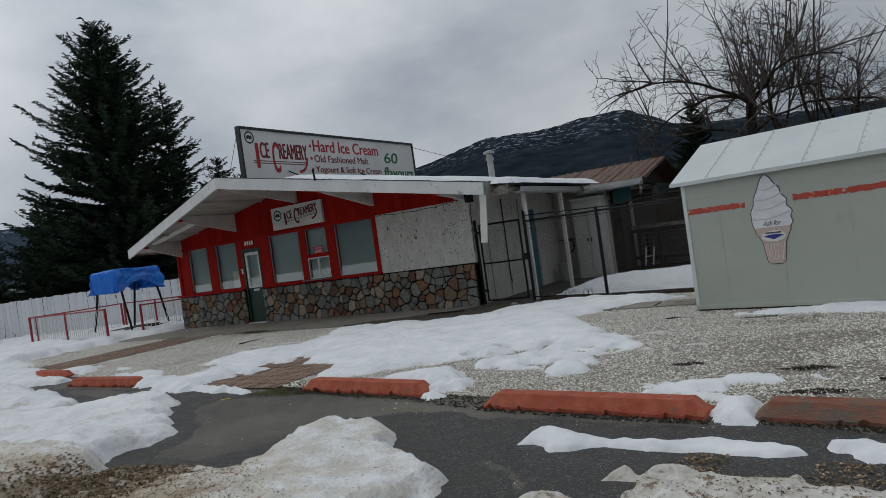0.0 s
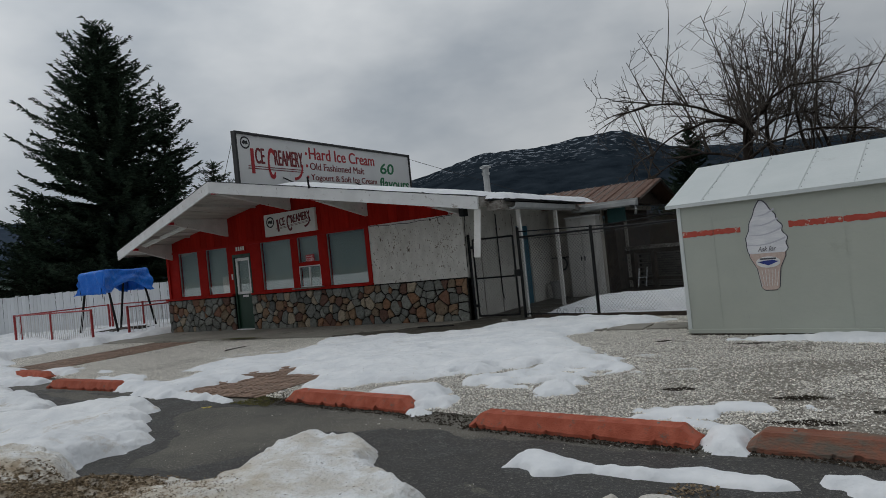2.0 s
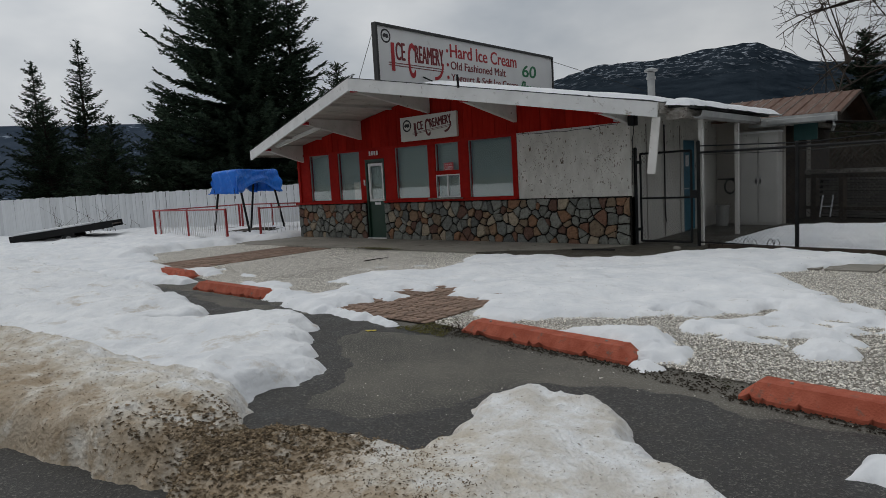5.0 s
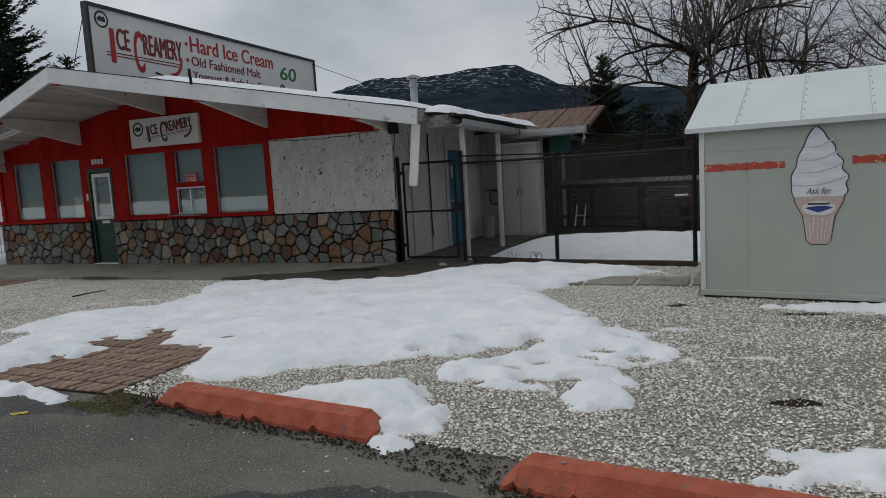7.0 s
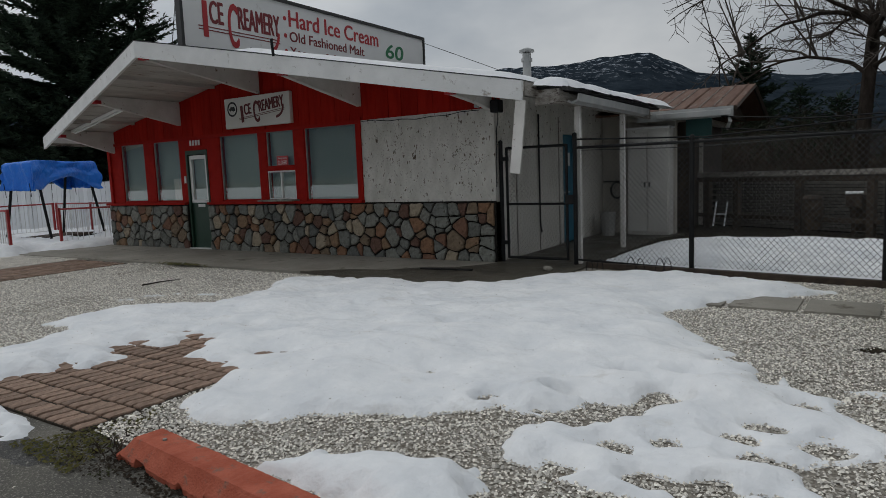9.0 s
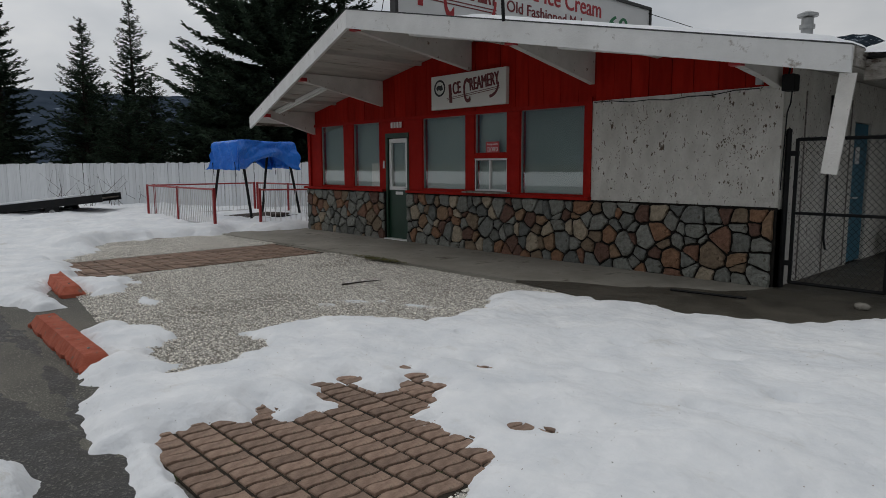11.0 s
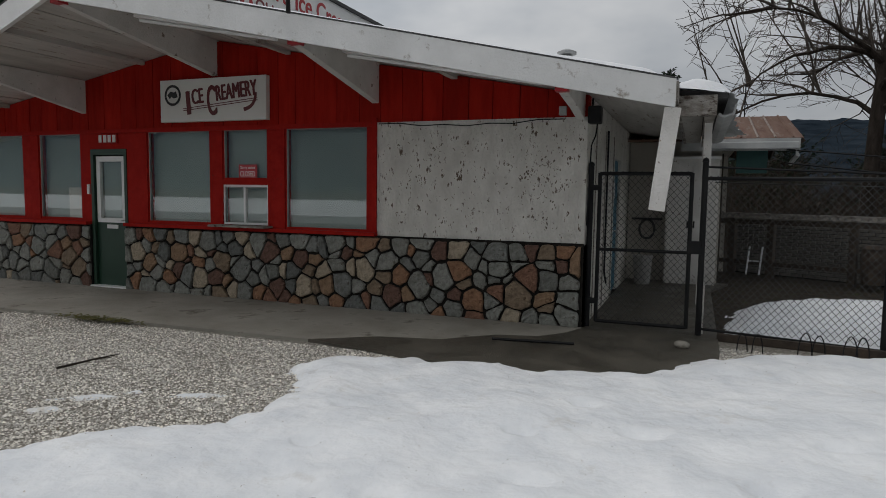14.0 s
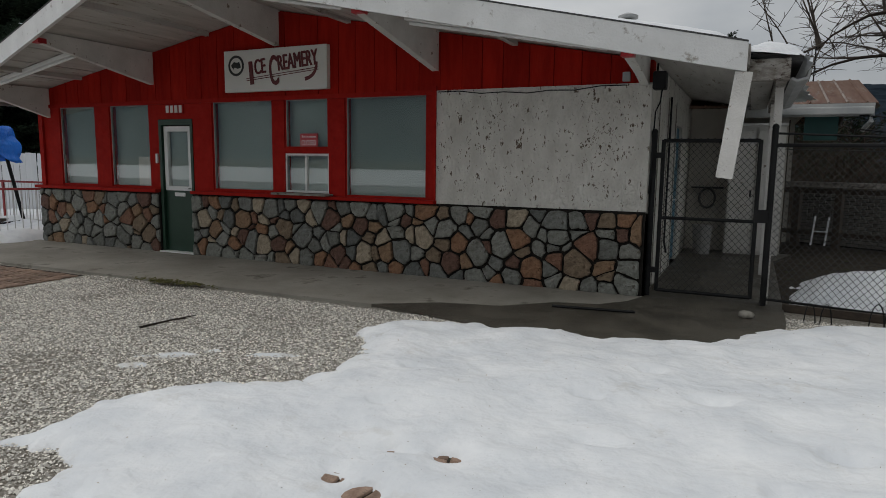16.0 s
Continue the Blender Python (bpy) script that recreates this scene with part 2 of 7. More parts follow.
M_SNOW = surf("snow", (0.71, 0.73, 0.755), (0.87, 0.875, 0.88), 0.4, 0.8, 0.3, 0.07, spec=0.2, c3=(0.61, 0.59, 0.555), c3_size=0.45, c3_at=0.595, soft3=0.20)
M_OLDSNOW = surf("old_stained_snow", (0.70, 0.715, 0.735), (0.86, 0.865, 0.865), 0.4, 0.8, 0.4, 0.06, spec=0.2, c3=(0.50, 0.43, 0.34), c3_size=0.45, c3_at=0.57, soft3=0.16)
M_OLDDIRT = surf("old_snow_with_dirt", (0.49, 0.44, 0.375), (0.76, 0.74, 0.70), 0.16, 0.85, 0.8, 0.03, c3=(0.22, 0.165, 0.11), c3_size=0.09, c3_at=0.55, soft3=0.09, spec=0.2)
M_BANK = surf("ploughed_snow", (0.66, 0.62, 0.56), (0.86, 0.865, 0.865), 0.22, 0.85, 1.0, 0.03, c3=(0.17, 0.125, 0.085), c3_size=0.03, c3_at=0.605, soft3=0.06, spec=0.2, sharp=0.12)
soil_towards_road(M_BANK)
M_DEADLEAF = surf("dead_leaf", (0.085, 0.06, 0.037), (0.36, 0.275, 0.18), 0.05, 0.9, per=0.65, island=True, spec=0.15)
M_SOIL = surf("soil", (0.02, 0.016, 0.012), (0.06, 0.047, 0.034), 0.2, 0.95, 0.8, 0.03, c3=(0.04, 0.05, 0.015), c3_size=0.25, c3_at=0.58, spec=0.2)
M_CONC = surf("concrete", (0.185, 0.17, 0.142), (0.335, 0.312, 0.27), 0.8, 0.75, 0.6, 0.012, c3=(0.10, 0.086, 0.066), c3_size=0.4, c3_at=0.565, rough2=0.9, soft3=0.12)
M_CONCWET = surf("wet_concrete", (0.04, 0.036, 0.028), (0.085, 0.074, 0.055), 0.5, 0.4, 0.4, 0.012, rough2=0.75, c3=(0.12, 0.10, 0.08), c3_size=0.2, c3_at=0.62)
M_KERB = surf("red_painted_concrete", (0.32, 0.074, 0.042), (0.47, 0.132, 0.082), 0.14, 0.85, 0.7, 0.012, c3=(0.17, 0.125, 0.10), c3_size=0.10, c3_at=0.57, soft3=0.10, per=0.10, spec=0.2)
M_KERBOLD = surf("faded_red_concrete", (0.20, 0.075, 0.05), (0.30, 0.14, 0.095), 0.12, 0.9, 0.8, 0.012, c3=(0.16, 0.135, 0.11), c3_size=0.14, c3_at=0.50, soft3=0.12, stretch=(0.4, 1, 1), spec=0.15)
M_BRICK = surf("red_paver", (0.18, 0.112, 0.080), (0.33, 0.225, 0.165), 0.07, 0.85, 0.8, 0.012, c3=(0.10, 0.078, 0.052), c3_size=0.12, c3_at=0.58, soft3=0.1, per=0.25)
M_STUCCO = surf("white_stucco", (0.53, 0.51, 0.465), (0.68, 0.66, 0.61), 0.3, 0.85, 1.0, 0.045, c3=(0.13, 0.10, 0.075), c3_size=0.075, c3_at=0.598, soft3=0.02, stretch=(1.5, 1, 0.75), spec=0.15)
M_FLAKED = surf("bare_render", (0.08, 0.066, 0.052), (0.21, 0.175, 0.14), 0.05, 0.95, 0.5, 0.01, spec=0.1)
M_RED = surf("red_painted_boards", (0.25, 0.008, 0.004), (0.36, 0.015, 0.008), 0.3, 0.75, 0.3, 0.03, stretch=(4, 4, 0.5), per=0.16, spec=0.08)
M_REDTRIM = surf("red_trim_paint", (0.28, 0.009, 0.006), (0.36, 0.015, 0.010), 0.3, 0.7, 0.2, 0.03, stretch=(3, 3, 3), spec=0.1, c3=(0.16, 0.02, 0.015), c3_size=0.2, c3_at=0.62)
M_WHITE = surf("weathered_white_paint", (0.52, 0.505, 0.475), (0.68, 0.66, 0.63), 0.4, 0.75, 0.3, 0.02, c3=(0.20, 0.155, 0.12), c3_size=0.10, c3_at=0.61, spec=0.2)
M_FASCIA = surf("fascia_white", (0.64, 0.64, 0.63), (0.77, 0.77, 0.76), 0.5, 0.6, 0.25, 0.02, c3=(0.30, 0.27, 0.235), c3_size=0.16, c3_at=0.60, spec=0.3, soft3=0.1)
# White paint, stained; its base also takes in some of the eave's shade.
M_SOFFIT = surf("soffit_white_shaded", (0.40, 0.38, 0.35), (0.54, 0.52, 0.485), 0.5, 0.8, 0.25, 0.02, c3=(0.20, 0.155, 0.115), c3_size=0.22, c3_at=0.58, soft3=0.1, stretch=(3, 0.5, 1), spec=0.2)
M_OLDWOOD = surf("rotten_wood", (0.14, 0.12, 0.10), (0.36, 0.34, 0.31), 0.10, 0.85, 0.6, 0.02, c3=(0.07, 0.05, 0.04), c3_size=0.12, c3_at=0.55, stretch=(1, 0.3, 2))
M_ROOF = surf("roofing_felt", (0.04, 0.04, 0.042), (0.08, 0.08, 0.08), 0.3, 0.9, 0.4, 0.01)
M_MORTAR = surf("dark_mortar", (0.010, 0.009, 0.008), (0.026, 0.023, 0.020), 0.1, 0.95, 0.5, 0.01, spec=0.1)
M_STONE = by_piece(surf("rubble_stone", (0.55, 0.53, 0.50), (1.25, 1.25, 1.25), 0.08, 0.8, 1.0, 0.035, c3=(0.42, 0.37, 0.32), c3_size=0.07, c3_at=0.56, soft3=0.10, spec=0.25),
                   [(0.23, 0.238, 0.215), (0.195, 0.203, 0.19), (0.27, 0.15, 0.09), (0.25, 0.255, 0.232), (0.165, 0.17, 0.155), (0.22, 0.118, 0.08), (0.225, 0.228, 0.205),
                    (0.14, 0.147, 0.14), (0.22, 0.165, 0.115), (0.24, 0.248, 0.225), (0.27, 0.175, 0.11), (0.38, 0.32, 0.24), (0.15, 0.085, 0.065), (0.20, 0.206, 0.188)])
M_GREEN = surf("green_door_paint", (0.009, 0.034, 0.02), (0.015, 0.048, 0.028), 0.3, 0.45, 0.1, 0.02)
M_ALU = surf("white_aluminium", (0.66, 0.66, 0.65), (0.74, 0.74, 0.73), 0.2, 0.4)
M_BEAD = surf("grey_glazing_bead", (0.20, 0.20, 0.19), (0.27, 0.265, 0.25), 0.2, 0.5)
M_BLIND = surf("pale_blind", (0.30, 0.36, 0.345), (0.36, 0.415, 0.40), 0.8, 0.7)
M_GLASS = glass("window_glass")
M_SIGN = surf("sign_face_white", (0.70, 0.70, 0.69), (0.76, 0.76, 0.75), 0.8, 0.45, c3=(0.58, 0.57, 0.55), c3_size=0.5, c3_at=0.64)
M_SMALLSIGN = surf("sign_board_cream", (0.60, 0.59, 0.55), (0.66, 0.65, 0.61), 0.6, 0.5)
M_BLACK = surf("black_paint", (0.012, 0.012, 0.013), (0.03, 0.03, 0.03), 0.2, 0.5)
M_LETTER = surf("red_letter_vinyl", (0.36, 0.014, 0.02), (0.42, 0.02, 0.026), 0.4, 0.45)
M_MAROON = surf("maroon_letter_vinyl", (0.10, 0.012, 0.014), (0.13, 0.016, 0.018), 0.4, 0.45)
M_DARKRED = surf("dark_red_letter_vinyl", (0.16, 0.012, 0.016), (0.21, 0.016, 0.02), 0.4, 0.45)
M_GREENTXT = surf("green_letter_vinyl", (0.012, 0.16, 0.06), (0.016, 0.18, 0.07), 0.4, 0.45)
M_SHED = surf("pale_green_panel", (0.40, 0.425, 0.375), (0.455, 0.48, 0.42), 1.2, 0.5, 0.1, 0.05, c3=(0.34, 0.35, 0.30), c3_size=0.5, c3_at=0.62, soft3=0.2)
M_SHEDROOF = surf("white_sheet_roof", (0.58, 0.62, 0.61), (0.66, 0.69, 0.68), 0.9, 0.45, 0.06, 0.05, c3=(0.48, 0.50, 0.48), c3_size=0.4, c3_at=0.62, soft3=0.2)
M_STRIPE = surf("worn_red_tape", (0.40, 0.05, 0.03), (0.50, 0.08, 0.05), 0.1, 0.6, c3=(0.56, 0.50, 0.43), c3_size=0.12, c3_at=0.58, soft3=0.03)
M_CREAM = surf("printed_white_swirl", (0.66, 0.67, 0.71), (0.82, 0.82, 0.84), 0.10, 0.5, stretch=(0.6, 1, 2.2))
M_CONE = surf("printed_wafer", (0.50, 0.37, 0.32), (0.62, 0.50, 0.44), 0.04, 0.5)
M_INK = surf("printed_ink", (0.05, 0.05, 0.07), (0.09, 0.09, 0.11), 0.2, 0.5)
M_BLUEINK = surf("printed_blue", (0.02, 0.035, 0.20), (0.03, 0.05, 0.26), 0.1, 0.5)
M_TARP = surf("blue_tarpaulin", (0.004, 0.13, 0.60), (0.008, 0.19, 0.74), 0.3, 0.4, 0.5, 0.12)
M_STEEL = surf("black_steel", (0.006, 0.006, 0.007), (0.016, 0.016, 0.016), 0.3, 0.6, spec=0.2)
M_WIRE = surf("dark_fence_wire", (0.025, 0.026, 0.027), (0.06, 0.061, 0.062), 0.4, 0.6, metal=0.2)
M_REDSTEEL = surf("red_painted_steel", (0.26, 0.022, 0.022), (0.32, 0.03, 0.03), 0.3, 0.5)
M_BALUSTER = surf("white_painted_steel", (0.55, 0.54, 0.53), (0.62, 0.61, 0.60), 0.3, 0.5, per=0.1)
M_FENCE = surf("white_fence_boards", (0.62, 0.64, 0.66), (0.74, 0.75, 0.76), 0.5, 0.7, 0.2, 0.03, c3=(0.38, 0.38, 0.38), c3_size=0.3, c3_at=0.62, per=0.08, stretch=(3, 3, 0.4))
M_BLUEDOOR = surf("teal_blue_door_paint", (0.02, 0.11, 0.17), (0.03, 0.15, 0.22), 0.3, 0.5, 0.1, 0.02)
M_TEAL = surf("dark_teal_paint", (0.008, 0.055, 0.052), (0.012, 0.075, 0.07), 0.3, 0.6)
M_BEIGE = surf("beige_wall_paint", (0.36, 0.335, 0.295), (0.45, 0.42, 0.375), 0.6, 0.8, 0.2, 0.02, c3=(0.24, 0.21, 0.18), c3_size=0.5, c3_at=0.60)
M_RUST = surf("rusty_sheet_roof", (0.10, 0.043, 0.026), (0.17, 0.10, 0.072), 0.35, 0.7, 0.2, 0.03, c3=(0.20, 0.165, 0.14), c3_size=0.4, c3_at=0.56, soft3=0.12, stretch=(3, 0.5, 1), spec=0.3)
M_RIB = surf("worn_roof_rib", (0.16, 0.11, 0.085), (0.32, 0.28, 0.25), 0.2, 0.6, c3=(0.12, 0.05, 0.03), c3_size=0.3, c3_at=0.55, spec=0.3)
M_GUTTER = surf("grey_gutter", (0.30, 0.31, 0.31), (0.42, 0.42, 0.41), 0.3, 0.5, 0.1, 0.02)
M_DARKWOOD = surf("dark_timber", (0.025, 0.018, 0.013), (0.07, 0.05, 0.035), 0.15, 0.85, 0.5, 0.02)
M_BLOCK = surf("grey_block", (0.10, 0.092, 0.08), (0.17, 0.157, 0.138), 0.12, 0.9, 0.5, 0.02, per=0.2)
M_BARK = surf("bark", (0.020, 0.016, 0.013), (0.052, 0.042, 0.035), 0.12, 0.95, 0.8, 0.03, stretch=(1, 1, 0.3), spec=0.1)
M_TWIG = surf("twig_bark", (0.045, 0.038, 0.033), (0.115, 0.098, 0.085), 0.3, 0.95, spec=0.1)
M_NEEDLE = surf("spruce_needles", (0.018, 0.034, 0.022), (0.058, 0.088, 0.056), 0.7, 0.9, per=0.5, island=True, spec=0.2)
M_BRUSH = surf("dead_brush", (0.032, 0.025, 0.020), (0.095, 0.072, 0.055), 0.5, 0.95, spec=0.05)
# Forest colours lifted towards blue-grey, so the haze of distance is in them.
M_HILL = surf("haze_tinted_forest", (0.012, 0.018, 0.025), (0.032, 0.043, 0.055), 60.0, 1.0, 0.6, 8.0, c3=(0.42, 0.46, 0.52), c3_size=20.0, c3_at=0.555, soft3=0.04, stretch=(1, 1, 1.0), spec=0.0)
# snow lies only towards the top of the mountain
_n, _l = M_HILL.node_tree.nodes, M_HILL.node_tree.links
_mix = [q for q in _n if q.type == "MIX_RGB"][0]
_was = _mix.inputs[0].links[0].from_socket
_tc, _sep, _rng, _mul = _n.new("ShaderNodeTexCoord"), _n.new("ShaderNodeSeparateXYZ"), _n.new("ShaderNodeMapRange"), _n.new("ShaderNodeMath")
_mul.operation = "MULTIPLY"
_rng.inputs["From Min"].default_value, _rng.inputs["From Max"].default_value = 165.0, 262.0
_l.new(_tc.outputs["Object"], _sep.inputs[0])
_l.new(_sep.outputs["Z"], _rng.inputs["Value"])
_l.new(_rng.outputs[0], _mul.inputs[0])
_l.new(_was, _mul.inputs[1])
_l.new(_mul.outputs[0], _mix.inputs[0])
# No air is modelled: the far hills' haze is this pale blue base.
M_FARHILL = surf("haze_tinted_hill", (0.035, 0.050, 0.072), (0.06, 0.078, 0.105), 120.0, 1.0, c3=(0.24, 0.28, 0.34), c3_size=55.0, c3_at=0.60, stretch=(1, 1, 2), spec=0.0)
M_RUBBER = surf("rubber", (0.012, 0.012, 0.012), (0.03, 0.03, 0.03), 0.1, 0.8)
M_CLAY = surf("plastic_pot", (0.20, 0.20, 0.19), (0.28, 0.27, 0.26), 0.2, 0.6)
M_MOSS = surf("moss_and_leaves", (0.05, 0.055, 0.012), (0.14, 0.12, 0.03), 0.05, 0.95, 0.8, 0.02)
M_PLASTICRED = surf("red_notice", (0.42, 0.04, 0.05), (0.48, 0.05, 0.06), 0.2, 0.5)
M_TUBE = surf("unlit_tube_white", (0.72, 0.73, 0.72), (0.78, 0.78, 0.77), 0.3, 0.35)
M_LEAF = surf("yellow_leaf", (0.55, 0.42, 0.05), (0.62, 0.5, 0.08), 0.05, 0.7)

# ---- ground ----
def sheet(name, outline, z0, z1, material, label, category, kind="structure"):
    bm = bmesh.new()
    prism(bm, outline, "z", z0, z1)
    return single(name, bm, material, label, category, kind)


def kerb_line(x):
    return -6.85 - 0.125 * x


sheet("ground", [(-3800, -3800), (3800, -3800), (3800, 3800), (-3800, 3800)], -0.5, -0.06, M_SOIL, "dark winter soil reaching to the hills", "ground")
sheet("road", [(-60, -40), (60, -40), (60, kerb_line(60)), (14, kerb_line(14)), (-14, kerb_line(-14) + 0.1), (-60, -1.5)], -0.06, -0.012, M_ASPHALT,
      "worn dark asphalt parking area, partly wet", "road")
YARD = [(-14, kerb_line(-14) + 0.05), (14, kerb_line(14)), (14, 0.2), (5, 0.2), (1.2, 0.2), (1.2, -1.72), (-10.6, -1.95), (-14, -1.95)]
sheet("gravel_bed", YARD, -0.055, 0.0, M_GRAVEL, "bed of crushed pale stone in front of the building", "gravel")
WET = [(-2.5, -1.765), (-1.9, -1.35), (-1.25, -1.2), (-0.8, -0.75), (-0.35, -0.62), (-0.1, -0.3), (0.015, 0.04)]
sheet("walkway", [(-11.0, -1.95)] + WET + [(-11.0, 0.04)], -0.05, 0.03, M_CONC, "grey concrete walkway along the stone wall", "walkway")
sheet("wet_walkway", [(x + 0.002, y) for x, y in WET[::-1]] + [(-1.2, -2.05), (0.2, -2.05), (1.38, -1.75), (1.45, -0.6), (1.45, 3.9), (1.75, 4.94), (0.02, 4.94)], -0.05, 0.028, M_CONCWET,
      "dark wet concrete by the gate", "walkway")
sheet("back_yard", [(1.46, 0.2), (14, 0.2), (14, 12), (-6, 14), (-6, 8), (1.46, 8)], -0.055, -0.01, M_SOIL, "bare soil behind the wire fence", "ground")
sheet("side_yard", [(-40, -1.94), (-11.02, -1.94), (-11.02, 8), (-40, 8)], -0.055, -0.008, M_SOIL, "soil under snow beside the building", "ground")
for i in range(6):
    x = 3.05 + 0.66 * i
    sheet("flagstone", [(x, -2.1), (x + 0.6, -2.12), (x + 0.62, -1.5), (x + 0.02, -1.48)], -0.03, 0.03, M_CONC, "square concrete flagstone set in gravel", "flagstone", "structure")

sheet("far_verge", [(-120, -70), (120, -70), (120, -21), (-120, -19)], -0.055, 0.35, M_SNOW, "ploughed snow verge across the road", "snow")

# snow lies as low drifts with melted, scalloped edges
MAIN = [(-3.6, -6.62), (-2.13, -6.88), (-1.42, -7.14), (0.24, -7.25), (0.6, -7.34), (0.8, -7.25), (0.9, -6.75), (1.29, -6.72), (1.69, -6.53), (2.32, -6.18), (2.6, -6.04),
        (2.91, -5.65), (3.21, -5.51), (3.72, -5.1), (3.85, -5.4), (3.37, -5.88), (3.26, -6.08), (3.57, -6.49), (4.23, -6.29), (4.4, -6.56), (4.56, -6.62), (4.77, -6.34), (4.65, -6.08),
        (4.83, -5.67), (5.19, -5.47), (4.87, -4.8), (4.19, -3.98), (3.35, -3.0), (3.1, -2.65), (3.6, -2.0), (4.6, -0.95), (3.0, -0.3), (1.6, -0.70), (1.25, -1.12), (0.75, -1.68), (0.12, -1.84),
        (-0.9, -2.12), (-1.95, -2.25), (-2.07, -2.77), (-1.65, -3.15), (-1.74, -4.17), (-2.5, -4.7), (-2.5, -5.6), (-1.95, -5.67), (-1.8, -6.33), (-2.2, -6.42), (-2.69, -6.03), (-3.33, -6.07), (-3.81, -6.29)]
# the pavers lie bare here
BARE = [(0.72, -7.19), (0.4, -7.09), (-0.14, -7.02), (-0.71, -6.93), (-0.58, -6.49), (-0.71, -6.28), (-0.4, -6.3), (-0.35, -5.95), (-0.84, -5.82), (-0.66, -5.55), (-0.40, -5.62),
        (-0.50, -5.29), (-0.22, -5.22), (-0.03, -5.5), (0.07, -5.77), (0.33, -5.71), (0.76, -5.82), (0.95, -6.17), (0.97, -6.45), (1.35, -6.68), (1.2, -7.3)]


# small pits melted through, (x, y, radius)
PITS = [(-0.80, -5.82, 0.09), (-0.74, -5.60, 0.13), (-0.45, -5.21, 0.13), (-0.66, -5.13, 0.07), (-0.26, -4.70, 0.08), (0.66, -5.37, 0.10), (0.80, -5.29, 0.07),
        (2.6, -4.4, 0.06), (3.1, -4.9, 0.08), (2.2, -5.2, 0.06), (3.6, -5.4, 0.12), (3.48, -4.62, 0.10), (3.86, -4.55, 0.12), (4.39, -5.25, 0.15), (3.78, -5.85, 0.17), (3.6, -6.21, 0.14),
        (4.01, -5.69, 0.12), (4.31, -5.46, 0.13), (4.39, -5.68, 0.14), (4.58, -4.82, 0.11), (4.7, -5.41, 0.16), (4.03, -6.14, 0.16)]
# shallow dents where it only sank
DENTS = [(-0.50, -4.77, 0.10), (-1.57, -5.79, 0.12), (0.93, -3.35, 0.13), (0.41, -4.22, 0.14), (0.2, -3.6, 0.10), (1.3, -4.5, 0.10), (1.6, -3.9, 0.12), (0.5, -2.9, 0.10), (2.0, -3.2, 0.12), (-1.0, -3.6, 0.10), (-0.9, -4.3, 0.08)]


def drift(x, y, outline, wobble=0.16, seed=3):
    d = inside(x, y, outline)
    if outline is MAIN:
        east = np.clip((x - 1.6) / 1.6, 0, 1) * np.clip((-3.4 - y) / 1.2, 0, 1)
        d = np.minimum(d, 0.9) - 0.75 * east * np.clip(vnoise(x * 0.7, y, 0.34, seed + 40) - 0.60, 0, 1)
        d = d - 1.2 * east * np.clip(vnoise(x * 0.8, y, 0.15, seed + 43) - 0.66, 0, 1)
        west = np.clip((-0.9 - x) / 0.8, 0, 1)
        d = d - 0.5 * west * np.clip(vnoise(x, y * 0.8, 0.3, seed + 41) - 0.6, 0, 1)
    if outline is MAIN:
        d = np.minimum(d, -inside(x, y, BARE))
    d = d + wobble * (2 * vnoise(x, y, 0.55, seed) - 1) + 0.75 * wobble * (2 * vnoise(x, y, 0.19, seed + 1) - 1) + 0.55 * wobble * (2 * vnoise(x, y, 0.08, seed + 2) - 1)
    if outline is MAIN:
        for px, py, pr in PITS:
            d = np.minimum(d, 1.1 * (np.hypot(x - px, 1.3 * (y - py)) - 0.62 * pr * (0.6 + 0.8 * vnoise(x, y, 0.09, 77))))
    return d


